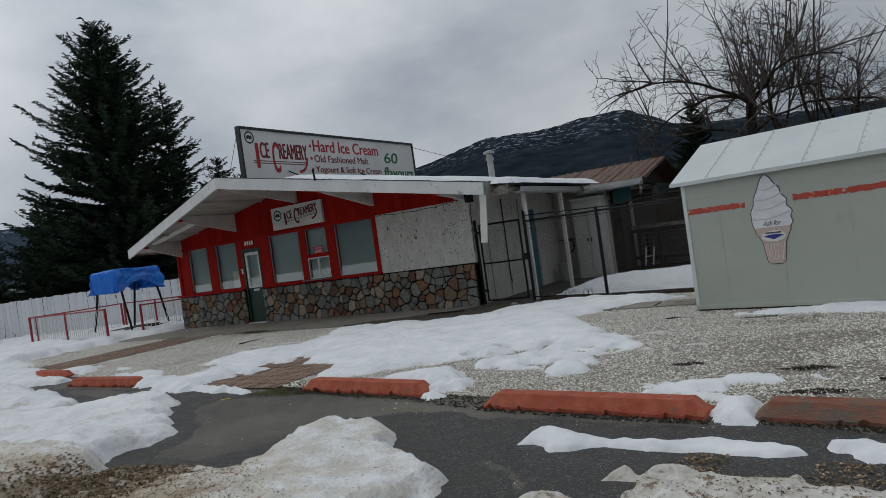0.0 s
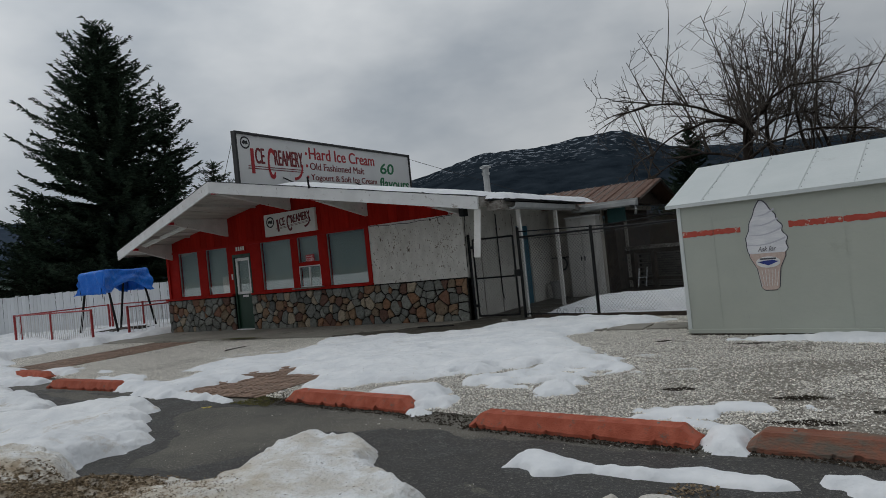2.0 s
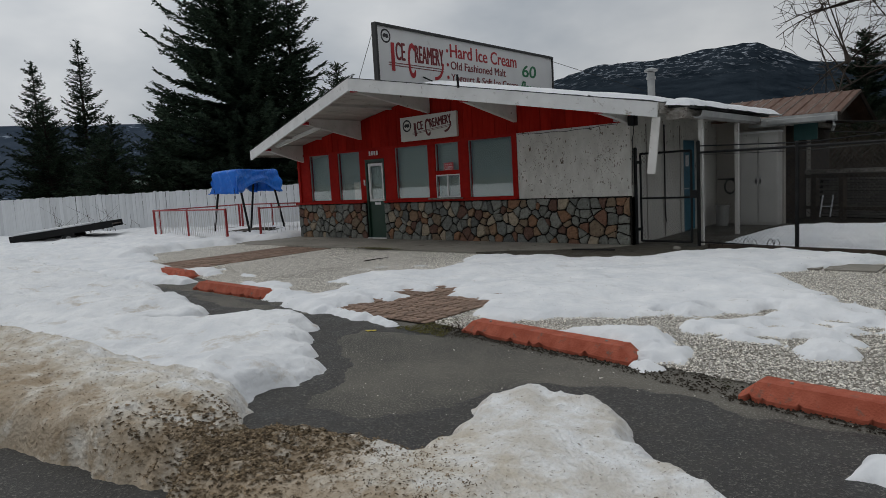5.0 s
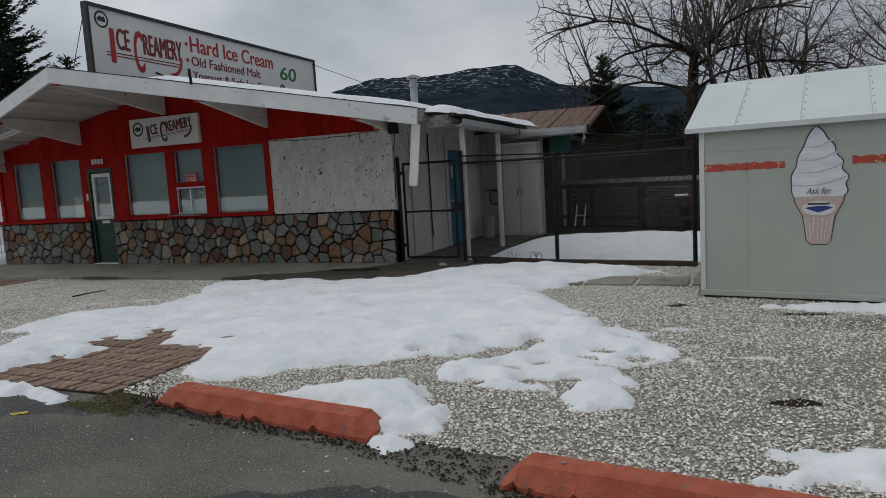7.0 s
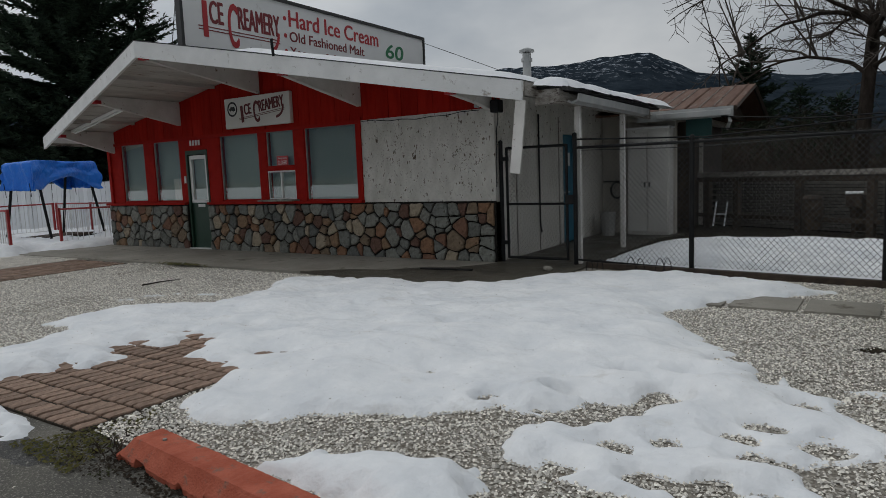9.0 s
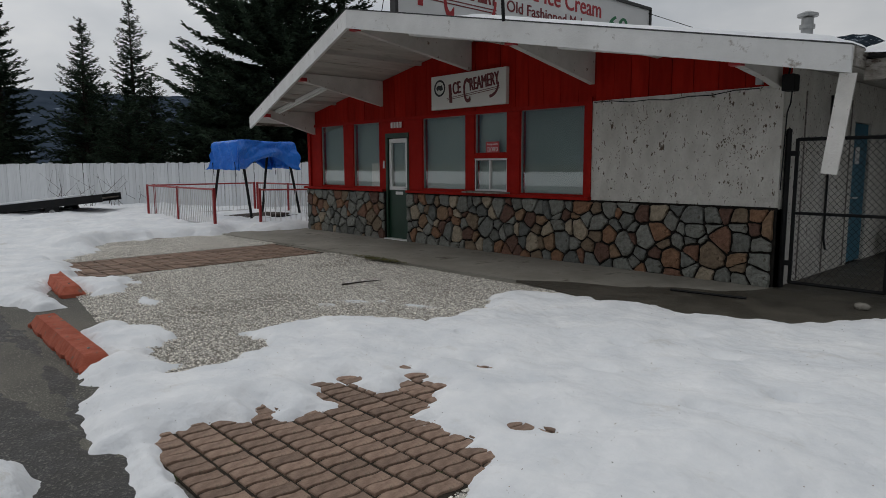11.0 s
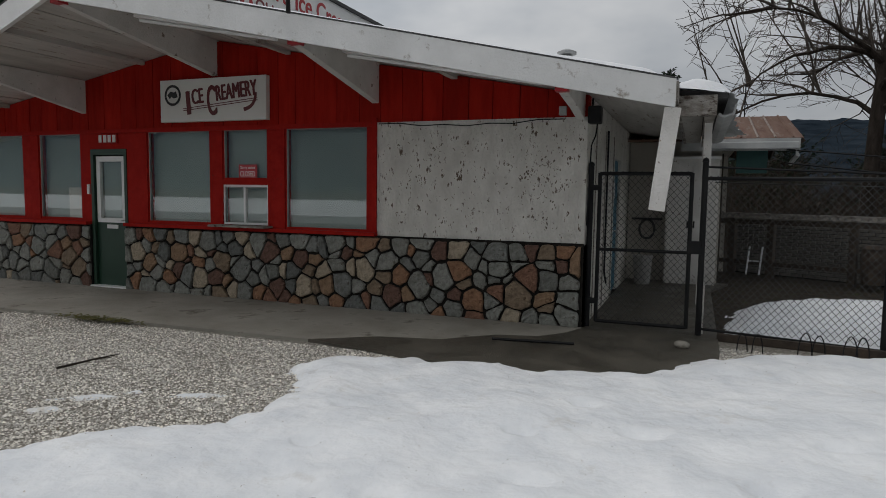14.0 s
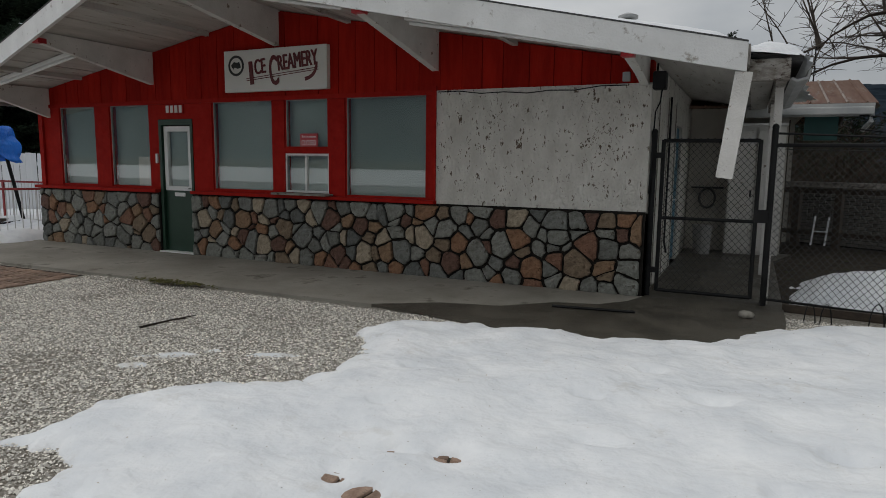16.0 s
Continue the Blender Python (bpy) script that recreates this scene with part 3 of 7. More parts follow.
def snow_patch(name, outline, high, edge, step, material, label, wobble=0.16, seed=3, base=0.0, rough=0.02, lump=0.0, lump_size=0.5):
    xs, ys = [p[0] for p in outline], [p[1] for p in outline]
    gx = np.arange(min(xs) - 0.3, max(xs) + 0.3, step)
    gy = np.arange(min(ys) - 0.3, max(ys) + 0.3, step)
    x, y = np.meshgrid(gx, gy)
    d = drift(x, y, outline, wobble, seed)
    h = np.where(d > 0, high * (1 - np.exp(-np.maximum(d, 0) / edge)), np.maximum(d, -0.05) * 0.6)
    e = np.clip(d / (2 * edge), 0, 1)
    h = h + e * (rough * (2 * vnoise(x, y, 0.22, seed + 5) - 1) + 2 * rough * (2 * vnoise(x, y, 0.8, seed + 6) - 1) + 0.35 * rough * (2 * vnoise(x, y, 0.07, seed + 9) - 1))
    if lump:
        h = h + e * lump * (vnoise(x, y, lump_size, seed + 7) ** 2 + 0.4 * vnoise(x, y, lump_size * 0.35, seed + 8) + 0.16 * vnoise(x, y, lump_size * 0.13, seed + 11))
    if outline is MAIN:
        for px, py, pr in DENTS:
            h = h - 0.055 * np.exp(-(((x - px) / pr) ** 2 + ((y - py) / (0.6 * pr)) ** 2) ** 2)
    ny, nx = x.shape
    keep = d > 0
    for _ in range(2):
        grown = keep.copy()
        grown[1:] |= keep[:-1]
        grown[:-1] |= keep[1:]
        grown[:, 1:] |= keep[:, :-1]
        grown[:, :-1] |= keep[:, 1:]
        keep = grown
    idx = np.arange(nx * ny).reshape(ny, nx)
    quad = keep[:-1, :-1] & keep[1:, :-1] & keep[:-1, 1:] & keep[1:, 1:]
    faces = np.stack([idx[:-1, :-1][quad], idx[:-1, 1:][quad], idx[1:, 1:][quad], idx[1:, :-1][quad]], 1)
    used, inv = np.unique(faces, return_inverse=True)
    verts = np.stack([x.ravel()[used], y.ravel()[used], (base + h).ravel()[used]], 1)
    me = mesh_from(name, verts.tolist(), inv.reshape(-1, 4).tolist(), True)
    return single(name, me, material, label, "snow", "stuff")


field = snow_patch("snow_field", MAIN, 0.10, 0.12, 0.03, M_SNOW, "melting white snow over gravel and pavers", 0.085, 3, 0.0, 0.022)
snow_patch("snow_lobe", [(2.25, -6.92), (2.72, -6.48), (3.25, -6.47), (3.55, -6.7), (3.75, -7.1), (3.5, -7.45), (2.9, -7.0)], 0.10, 0.10, 0.025, M_SNOW, "lobe of melting snow behind a parking stop", 0.10, 21)
snow_patch("snow_lobe", [(5.35, -7.4), (5.75, -6.85), (6.3, -6.6), (6.8, -6.75), (6.3, -7.0), (6.25, -7.5)], 0.05, 0.10, 0.025, M_SNOW, "thin melting snow on gravel", 0.17, 25)
for cx, cy, w, turn in ((-2.98, -4.0, 0.24, 0.5), (-3.0, -4.3, 0.12, 0.4), (-2.3, -3.65, 0.28, 0.45), (-2.75, -3.75, 0.10, 0.5), (4.95, -4.35, 0.18, 0.0), (5.5, -5.2, 0.22, 0.0)):
    c, q = math.cos(turn), math.sin(turn)
    snow_patch("snow_remnant", [(cx + c * u - q * v, cy + q * u + c * v) for u, v in ((-w, -0.03), (0, -0.06), (w, -0.02), (0.3 * w, 0.05))], 0.022, 0.04, 0.014, M_OLDSNOW, "last thin remnant of snow on gravel", 0.035, 91 + int(10 * w))
snow_patch("snow_lump", [(6.2, -7.55), (6.5, -7.55), (6.52, -8.0), (6.24, -8.02)], 0.12, 0.06, 0.02, M_SNOW, "lump of snow between two parking stops", 0.04, 29)
snow_patch("snow_strip", [(5.75, -3.32), (6.5, -3.05), (9.0, -3.45), (9.0, -4.05), (6.7, -3.6)], 0.10, 0.10, 0.035, M_SNOW, "strip of snow along the foot of the shed", 0.08, 33)
snow_patch("snow_strip", [(5.0, -8.62), (5.05, -8.33), (5.21, -8.27), (5.66, -8.44), (5.97, -8.42), (6.27, -8.30), (6.49, -8.36), (6.82, -8.47), (6.82, -8.53), (6.6, -8.61), (6.36, -8.60), (6.02, -8.62), (5.92, -8.62), (5.64, -8.56), (5.42, -8.69), (5.31, -8.70), (5.13, -8.56)],
           0.075, 0.045, 0.014, M_SNOW, "narrow strip of snow on wet asphalt", 0.035, 37, -0.015)
snow_patch("snow_lump", [(5.80, -9.13), (5.85, -8.93), (6.0, -8.95), (6.25, -8.78), (6.42, -9.0), (6.2, -9.2)], 0.07, 0.05, 0.012, M_OLDDIRT, "small clump of dirty snow with weeds", 0.06, 38, -0.015, 0.01, 0.05, 0.12)
snow_patch("snow_strip", [(6.95, -8.4), (7.9, -8.3), (8.6, -8.4), (8.0, -8.75), (7.2, -8.65)], 0.09, 0.07, 0.025, M_SNOW, "narrow strip of snow on wet asphalt", 0.06, 39, -0.015)
RIDGE_LINE = [(-6, -12.2), (-2, -11.7), (0.3, -11.1), (1.15, -10.87), (1.67, -10.78), (2.26, -10.6), (2.77, -10.74), (3.3, -10.8), (4.0, -10.75), (4.6, -10.45), (4.88, -9.95), (4.92, -9.6),
              (4.86, -9.3), (4.3, -9.02), (4.08, -8.9), (3.92, -8.64), (3.8, -8.5), (3.45, -8.42), (3.2, -8.38), (3.0, -8.6), (2.92, -8.8), (3.05, -9.05), (3.12, -9.3), (3.1, -9.6),
              (2.82, -9.66), (2.5, -9.72), (2.43, -9.88), (2.14, -9.93), (1.74, -9.8), (1.45, -9.6), (0.9, -9.45), (0, -9.7), (-2, -9.9), (-6, -10.2)]


def ploughed_bank():
    """Steep, lumpy towards the road; lower where leaves lie thick; a smooth heap at its east end."""
    x, y = np.meshgrid(np.arange(-6.3, 5.35, 0.0165), np.arange(-12.4, -8.0, 0.0165))
    d = inside(x, y, RIDGE_LINE)
    d = d + 0.05 * (2 * vnoise(x, y, 0.4, 301) - 1) + 0.045 * (2 * vnoise(x, y, 0.13, 302) - 1) + 0.012 * (2 * vnoise(x, y, 0.05, 303) - 1)
    heap = np.exp(-(((x - 3.85) / 0.75) ** 2 + ((y + 9.45 + 0.3 * (x - 3.85)) / 0.62) ** 2))
    west = np.clip((2.35 - x) / 0.7, 0, 1) * np.clip((-9.45 - y) / 0.6, 0, 1)
    east = np.clip((x - 2.9) / 0.5, 0, 1) * np.clip((-9.6 - y) / 0.5, 0, 1)
    top = 0.06 + 0.17 * west + 0.06 * east + 0.09 * heap
    h = top * (1 - np.exp(-np.maximum(d, 0) / 0.065))
    e = np.clip(d / 0.12, 0, 1)
    rough = np.clip(1 - 0.9 * heap, 0.4, 1)
    ridged = 1 - np.abs(2 * vnoise(x + 0.4 * y, y - 0.3 * x, 0.30, 308) - 1)
    fold = 1 - np.abs(2 * vnoise(x, y, 0.12, 309) - 1)
    h = h + e * rough * (0.08 * vnoise(x, y, 0.42, 304) ** 2 + 0.045 * ridged + 0.028 * fold + 0.022 * vnoise(x, y, 0.06, 306) + 0.012 * vnoise(x, y, 0.03, 307))
    h = np.where(d > 0, h, np.maximum(d, -0.05) * 0.6)
    ny, nx = x.shape
    keep = d > -0.03
    idx = np.arange(nx * ny).reshape(ny, nx)
    q = keep[:-1, :-1] & keep[1:, :-1] & keep[:-1, 1:] & keep[1:, 1:]
    f = np.stack([idx[:-1, :-1][q], idx[:-1, 1:][q], idx[1:, 1:][q], idx[1:, :-1][q]], 1)
    used, inv = np.unique(f, return_inverse=True)
    v = np.stack([x.ravel()[used], y.ravel()[used], (h - 0.015).ravel()[used]], 1)
    return single("snow_bank", mesh_from("snow_bank", v.tolist(), inv.reshape(-1, 4).tolist(), True), M_BANK, "ploughed bank of old snow, dirty and leafy towards the road", "snow", "stuff")


bank = ploughed_bank()
bank_low = snow_patch("snow_bank", [(6.15, -9.25), (6.5, -9.1), (6.8, -9.04), (7.2, -9.12), (7.9, -9.0), (9.2, -9.1), (9.4, -9.9), (7.4, -10.1), (6.4, -9.8)], 0.09, 0.10, 0.018, M_OLDDIRT,
           "low bank of dirty snow with grit", 0.14, 53, -0.015, 0.02, 0.07, 0.3)
snow_patch("snow_bank", [(5.42, -9.75), (5.6, -9.42), (5.92, -9.5), (6.0, -9.9), (5.6, -10.2)], 0.06, 0.10, 0.016, M_OLDDIRT, "low dirty snow with grit", 0.10, 57, -0.015, 0.02, 0.12, 0.3)
snow_patch("snow_sheet", [(1.5, -9.6), (1.38, -9.13), (1.24, -8.76), (0.95, -8.66), (0.82, -8.42), (0.5, -8.32), (0.36, -8.1), (0.02, -8.02), (0.0, -7.82), (-0.5, -7.6), (-1.05, -7.8), (-1.3, -8.05), (-1.62, -8.35), (-1.72, -8.62),
                          (-1.8, -8.2), (-2.0, -7.88), (-3.0, -7.78), (-4.08, -7.35), (-5.5, -7.2), (-8, -6.9), (-14, -6.5), (-14, -10.2), (-5, -10.6), (0, -10.3), (1.3, -9.95)],
           0.115, 0.07, 0.028, M_OLDSNOW, "broad sheet of old snow over asphalt", 0.08, 61, -0.015, 0.03, 0.075, 0.7)
snow_patch("snow_sheet", [(-4.35, -5.75), (-5.1, -5.6), (-5.3, -6.1), (-7.2, -6.25), (-8, -7.2), (-14, -7), (-20, -6), (-20, -4.6), (-9.5, -5.0), (-8.75, -5.7), (-7.0, -5.75), (-6.4, -5.3)],
           0.10, 0.12, 0.045, M_SNOW, "snow lying round a parking stop and the paved path", 0.14, 65)
snow_patch("snow_sheet", [(-9.0, -5.7), (-7.6, -5.7), (-6.7, -5.85), (-6.25, -6.0), (-6.5, -6.18), (-6.0, -6.36), (-5.4, -6.42), (-4.95, -6.45), (-5.0, -6.7), (-5.6, -6.95), (-7.0, -7.05), (-9.0, -7.1)],
           0.15, 0.10, 0.025, M_SNOW, "snow drifted over a parking stop", 0.06, 67, -0.01, 0.02)
snow_patch("snow_sheet", [(-9.5, -4.95), (-10.8, -4.35), (-11.2, -3.2), (-10.8, -2.2), (-10.7, -1.8), (-11.3, -1.4), (-10.55, -0.9), (-10.6, 3.5), (-15, 5.0), (-26, -1.5), (-40, -8), (-40, -12), (-14, -7.5)], 0.12, 0.2, 0.09, M_SNOW,
           "snow covering the side yard", 0.2, 69, -0.008, 0.03, 0.10, 1.6)
snow_patch("snow_mound", [(1.45, 0.35), (2.2, 0.15), (6.5, 0.2), (12, 0.4), (12, 3.3), (3.8, 3.2), (2.2, 2.7), (1.6, 1.9)], 0.26, 0.45, 0.05, M_SNOW,
           "deep mound of snow behind the wire fence", 0.12, 73, -0.01, 0.02, 0.10, 1.4)

for cx, cy in ((3.3, 7.7), (4.5, 7.2), (5.4, 6.6)):
    snow_patch("snow_remnant", [(cx - 0.5, cy - 0.2), (cx, cy - 0.35), (cx + 0.55, cy - 0.1), (cx + 0.2, cy + 0.3), (cx - 0.3, cy + 0.25)], 0.09, 0.1, 0.04, M_SNOW, "small snow patch under the bare shrubs", 0.12, int(30 * cx), -0.01)


def strew(surface, count, material, name, label, size, seed, where=None):
    """Small leaves and grit lying on an uneven surface."""
    rng = random.Random(seed)
    vs = [v.co.copy() for v in surface.data.vertices if v.co.z > 0.01]
    bm = bmesh.new()
    if where:
        vs = [v for v in vs if where(v, rng.random())]
    for _ in range(count):
        at = rng.choice(vs)
        c = at + Vector((rng.uniform(-0.01, 0.01), rng.uniform(-0.01, 0.01), rng.uniform(0.002, 0.010)))
        sz, a = rng.uniform(*size), rng.uniform(0, math.tau)
        u = Vector((math.cos(a), math.sin(a), rng.uniform(-0.5, 0.5))) * sz
        w = Vector((-math.sin(a), math.cos(a), rng.uniform(-0.6, 0.6))) * sz * rng.uniform(0.3, 0.6)
        q = [bm.verts.new(p) for p in (c - u, c + w * 0.8 + Vector((0, 0, 0.3 * sz)), c + u, c - w)]
        bm.faces.new((q[0], q[1], q[2]))
        bm.faces.new((q[0], q[2], q[3]))
    single(name, bm, material, label, "debris", "stuff")


strew(bank, 15000, M_DEADLEAF, "fallen_leaves", "brown rotting leaves on the snow bank", (0.004, 0.015), 5, lambda p, n: abs(p.x - 2.45) < 0.75 * n and -10.75 < p.y < -9.62)
strew(bank, 7000, M_DEADLEAF, "bank_grit", "brown grit and leaf bits on dirty snow", (0.003, 0.011), 7, lambda p, n: p.y < -9.95 - 0.35 * n and p.x < 3.0)
strew(bank, 4500, M_DEADLEAF, "bank_grit", "brown grit and leaf bits on dirty snow", (0.003, 0.010), 6, lambda p, n: p.x > 2.8 and p.y + 9.3 + 0.66 * (p.x - 3.1) < -0.5 * n)
strew(field, 1100, M_DEADLEAF, "snow_flecks", "tiny dark needles and grit on the snow", (0.002, 0.006), 9)
strew(bank_low, 1800, M_DEADLEAF, "bank_grit", "brown grit and leaf bits on dirty snow", (0.004, 0.014), 8)

# melt water darkens the asphalt round the snow
def wet_margin():
    x, y = np.meshgrid(np.arange(-6.5, 9.3, 0.04), np.arange(-11.6, -6.6, 0.04))
    d = inside(x, y, [(-6.6, -6.95), (-3.9, -7.0), (0.9, -7.3), (3.4, -7.9), (9.4, -8.3), (9.4, -10.4), (5.2, -10.5), (3.5, -11.0), (0.0, -11.5), (-6.6, -11.6)])
    for dry in ([(1.8, -9.45), (1.7, -9.0), (1.25, -8.47), (0.5, -7.97), (0.45, -7.5), (1.5, -7.2), (2.4, -7.3), (5.1, -7.75), (5.1, -7.9), (4.38, -7.96), (3.69, -7.92), (3.0, -8.07), (2.8, -8.6), (2.67, -9.0), (2.4, -9.35)],
                [(-0.7, -7.25), (-1.2, -7.3), (-2.2, -7.6), (-3.6, -7.3), (-4.3, -7.05), (-2.2, -7.05)], [(4.6, -8.75), (5.3, -9.0), (5.4, -9.35), (5.0, -9.1)]):
        d = np.minimum(d, -inside(x, y, dry))
    d = d + 0.07 * (2 * vnoise(x, y, 0.5, 201) - 1) + 0.05 * (2 * vnoise(x, y, 0.17, 202) - 1) + 0.03 * (2 * vnoise(x, y, 0.06, 203) - 1)
    z = np.where(d > 0, -0.0075, -0.0075 + 0.15 * np.maximum(d, -0.3))
    ok = (d > -0.12) & (y < -6.93 - 0.125 * x)
    ny, nx = x.shape
    idx = np.arange(nx * ny).reshape(ny, nx)
    q = ok[:-1, :-1] & ok[1:, :-1] & ok[:-1, 1:] & ok[1:, 1:]
    f = np.stack([idx[:-1, :-1][q], idx[:-1, 1:][q], idx[1:, 1:][q], idx[1:, :-1][q]], 1)
    used, inv = np.unique(f, return_inverse=True)
    v = np.stack([x.ravel()[used], y.ravel()[used], z.ravel()[used]], 1)
    single("wet_asphalt", mesh_from("wet_asphalt", v.tolist(), inv.reshape(-1, 4).tolist()), M_WET, "dark wet asphalt round the melting snow", "wet patch", "stuff")


wet_margin()

# crushed stone: single chips over the bare parts of the bed
def chips(count, seed):
    rng = np.random.default_rng(seed)
    x = rng.uniform(-11, 9.5, count)
    y = rng.uniform(-8.4, -0.3, count)
    bare = (inside(x, y, YARD) > -0.05) & (drift(x, y, MAIN, 0.085, 3) < 0.05)
    bare &= ~((x > -8.55) & (x < -6.65) & (y > -5.9)) & ~((x > -0.9) & (x < 0.95) & (y < -4.25))
    bare &= ~((x > 5.1) & (y > -2.8)) & ~((x < 1.3) & (y > -1.9))
    bare &= ~((vnoise(x, y, 0.5, 401) + 0.35 * vnoise(x, y, 0.12, 402) > 0.64) & (rng.uniform(0, 1, count) < 0.7 * np.clip((x - 4.6) / 2.0, 0, 1)))
    bare &= ~((vnoise(x, y, 0.9, 403) > 0.66) & (rng.uniform(0, 1, count) < 0.45 * np.clip((-2.2 - x) / 1.5, 0, 1)))
    x, y = x[bare], y[bare]
    n = len(x)
    r = 0.004 + 0.0085 * rng.uniform(0, 1, n) ** 1.5
    base = np.array([(1, 0, 0), (0, 1, 0), (-1, 0, 0), (0, -1, 0), (0.15, 0.1, 0.85)])
    a = rng.uniform(0, math.tau, n)
    v = np.repeat(base[None], n, 0) * (1 + rng.uniform(-0.35, 0.35, (n, 5, 3))) * r[:, None, None]
    v[..., 0] *= rng.uniform(0.85, 1.4, n)[:, None]
    tilt = rng.uniform(-0.7, 0.7, n)
    vy, vz = v[..., 1] * np.cos(tilt)[:, None] - v[..., 2] * np.sin(tilt)[:, None], v[..., 1] * np.sin(tilt)[:, None] + v[..., 2] * np.cos(tilt)[:, None]
    vx = v[..., 0]
    rx, ry = vx * np.cos(a)[:, None] - vy * np.sin(a)[:, None], vx * np.sin(a)[:, None] + vy * np.cos(a)[:, None]
    v = np.stack([rx + x[:, None], ry + y[:, None], vz + 0.006 + rng.uniform(-0.002, 0.004, n)[:, None]], -1).reshape(-1, 3)
    f = np.array([(0, 1, 4), (1, 2, 4), (2, 3, 4), (3, 0, 4)])
    f = (f[None] + 5 * np.arange(n)[:, None, None]).reshape(-1, 3)
    me = bpy.data.meshes.new("chips")
    me.vertices.add(len(v))
    me.vertices.foreach_set("co", v.ravel())
    me.loops.add(f.size)
    me.loops.foreach_set("vertex_index", f.ravel().astype(np.int32))
    me.polygons.add(len(f))
    me.polygons.foreach_set("loop_start", np.arange(0, f.size, 3, dtype=np.int32))
    me.update(calc_edges=True)
    return me


single("loose_gravel", chips(600000, 5), M_CHIP, "loose crushed pale stone chips", "gravel", "stuff")

# ---- parking stops ----
def parking_stop(x0, y0, x1, y1, label, paint=None):
    length = math.hypot(x1 - x0, y1 - y0)
    bm = bmesh.new()
    h, w, t = 0.128, 0.135, 0.075
    rings = []
    chip = 0.0
    for i, u in enumerate(np.linspace(0, length, 90)):
        chip = random.uniform(0.006, 0.028) if random.random() < 0.16 else chip * random.choice((0.3, 0.7, 0.95))
        ta = min(1, min(u, length - u) / 0.10)
        hh = h * (0.35 + 0.65 * ta) + random.uniform(-0.001, 0.001)
        ring = [(-w, 0), (-w, 0.03), (-t, hh), (t, hh), (w, 0.03), (w, 0)]
        rings.append([bm.verts.new((u, v + random.uniform(-0.002, 0.002) + (1.6 * chip if v == -w and z == 0 else (0.35 * chip if v == -w else 0)),
                                    z - 0.012 + random.uniform(-0.0015, 0.0015) + (chip if v == -w and z == 0.03 else 0))) for v, z in ring])
    for a, b in zip(rings, rings[1:]):
        for k in range(5):
            bm.faces.new((a[k], a[k + 1], b[k + 1], b[k]))
    bm.faces.new(rings[0])
    bm.faces.new(rings[-1][::-1])
    ob = thing("parking_stop", label, "parking stop", (x0, y0, 0), math.degrees(math.atan2(y1 - y0, x1 - x0)), "row of parking stops")
    part("block", bm, paint or M_KERB, ob)
    for u in (0.28, length - 0.28):
        part("anchor_pin", rod([(u, 0, 0.08), (u, 0, h - 0.004)], 0.012, 8), M_OLDWOOD, ob, "rusty anchor pin")
    return ob


parking_stop(-7.6, -6.03, -5.48, -6.2, "red painted concrete parking stop half buried in snow")
parking_stop(-4.2, -6.77, -2.22, -6.82, "worn red painted concrete parking stop beside snow")
parking_stop(1.5, -7.02, 3.36, -7.25, "chipped red painted concrete parking stop on the gravel edge")
parking_stop(4.28, -7.6, 6.17, -7.8, "chipped red painted concrete parking stop on the gravel edge")
parking_stop(6.5, -7.78, 8.6, -8.02, "faded red concrete parking stop with cracked paint", M_KERBOLD)

# ---- main building ----
RIDGE, SLOPE = -5.2, 0.184


def roof_z(x):
    return 3.79 - SLOPE * abs(x - RIDGE)


def eave_y(x):
    return -2.43 + 0.2455 * abs(x - RIDGE)


WT, YB = 2.42, 7.2
wall_bm = bmesh.new()
Y0, Y1 = 0.06, 0.26
for x0, x1 in ((-10.36, -9.93), (-9.03, -8.68), (-7.76, -7.55), (-6.82, -6.43), (-5.27, -5.06), (-4.30, -4.03), (-2.77, -2.66)):
    box(wall_bm, x0, x1, Y0, Y1, 0.0, WT)
for x0, x1, z in ((-9.93, -9.03, 1.05), (-8.68, -7.76, 1.05), (-6.43, -5.27, 1.05), (-5.06, -4.30, 1.05), (-4.03, -2.77, 1.03)):
    box(wall_bm, x0, x1, Y0, Y1, 0.0, z)
box(wall_bm, -5.06, -4.30, Y0, Y1, 1.62, 1.69)
box(wall_bm, -7.55, -6.82, Y0, Y1, 2.14, WT)
front = thing("wall_front", "front wall with red frames, stucco panel and rubble stone base", "wall", kind="structure")
part("wall_frame", wall_bm, M_REDTRIM, front, "red painted wall round the windows")
part("stucco_panel", bbox(-2.655, 0.0, 0.045, 0.26, 0.0, WT), M_STUCCO, front, "chipped white stucco panel")
bm = bmesh.new()
prism(bm, [(-10.36, WT), (0.0, WT), (0.0, roof_z(0) - 0.17), (RIDGE, roof_z(RIDGE) - 0.17), (-10.36, roof_z(-10.36) - 0.17)], "y", 0.09, 0.26)
part("gable_core", bm, M_RED, front)
bm = bmesh.new()
box(bm, -10.5, -7.55, 0.025, 0.06, 0, 0.99)
box(bm, -6.84, -0.0, 0.025, 0.06, 0, 0.99)
box(bm, -0.06, -0.0, 0.0605, 0.26, 0, 0.97)
part("mortar_bed", bm, M_MORTAR, front, "dark recessed mortar")
# upright boards of the gable
bx = -10.36
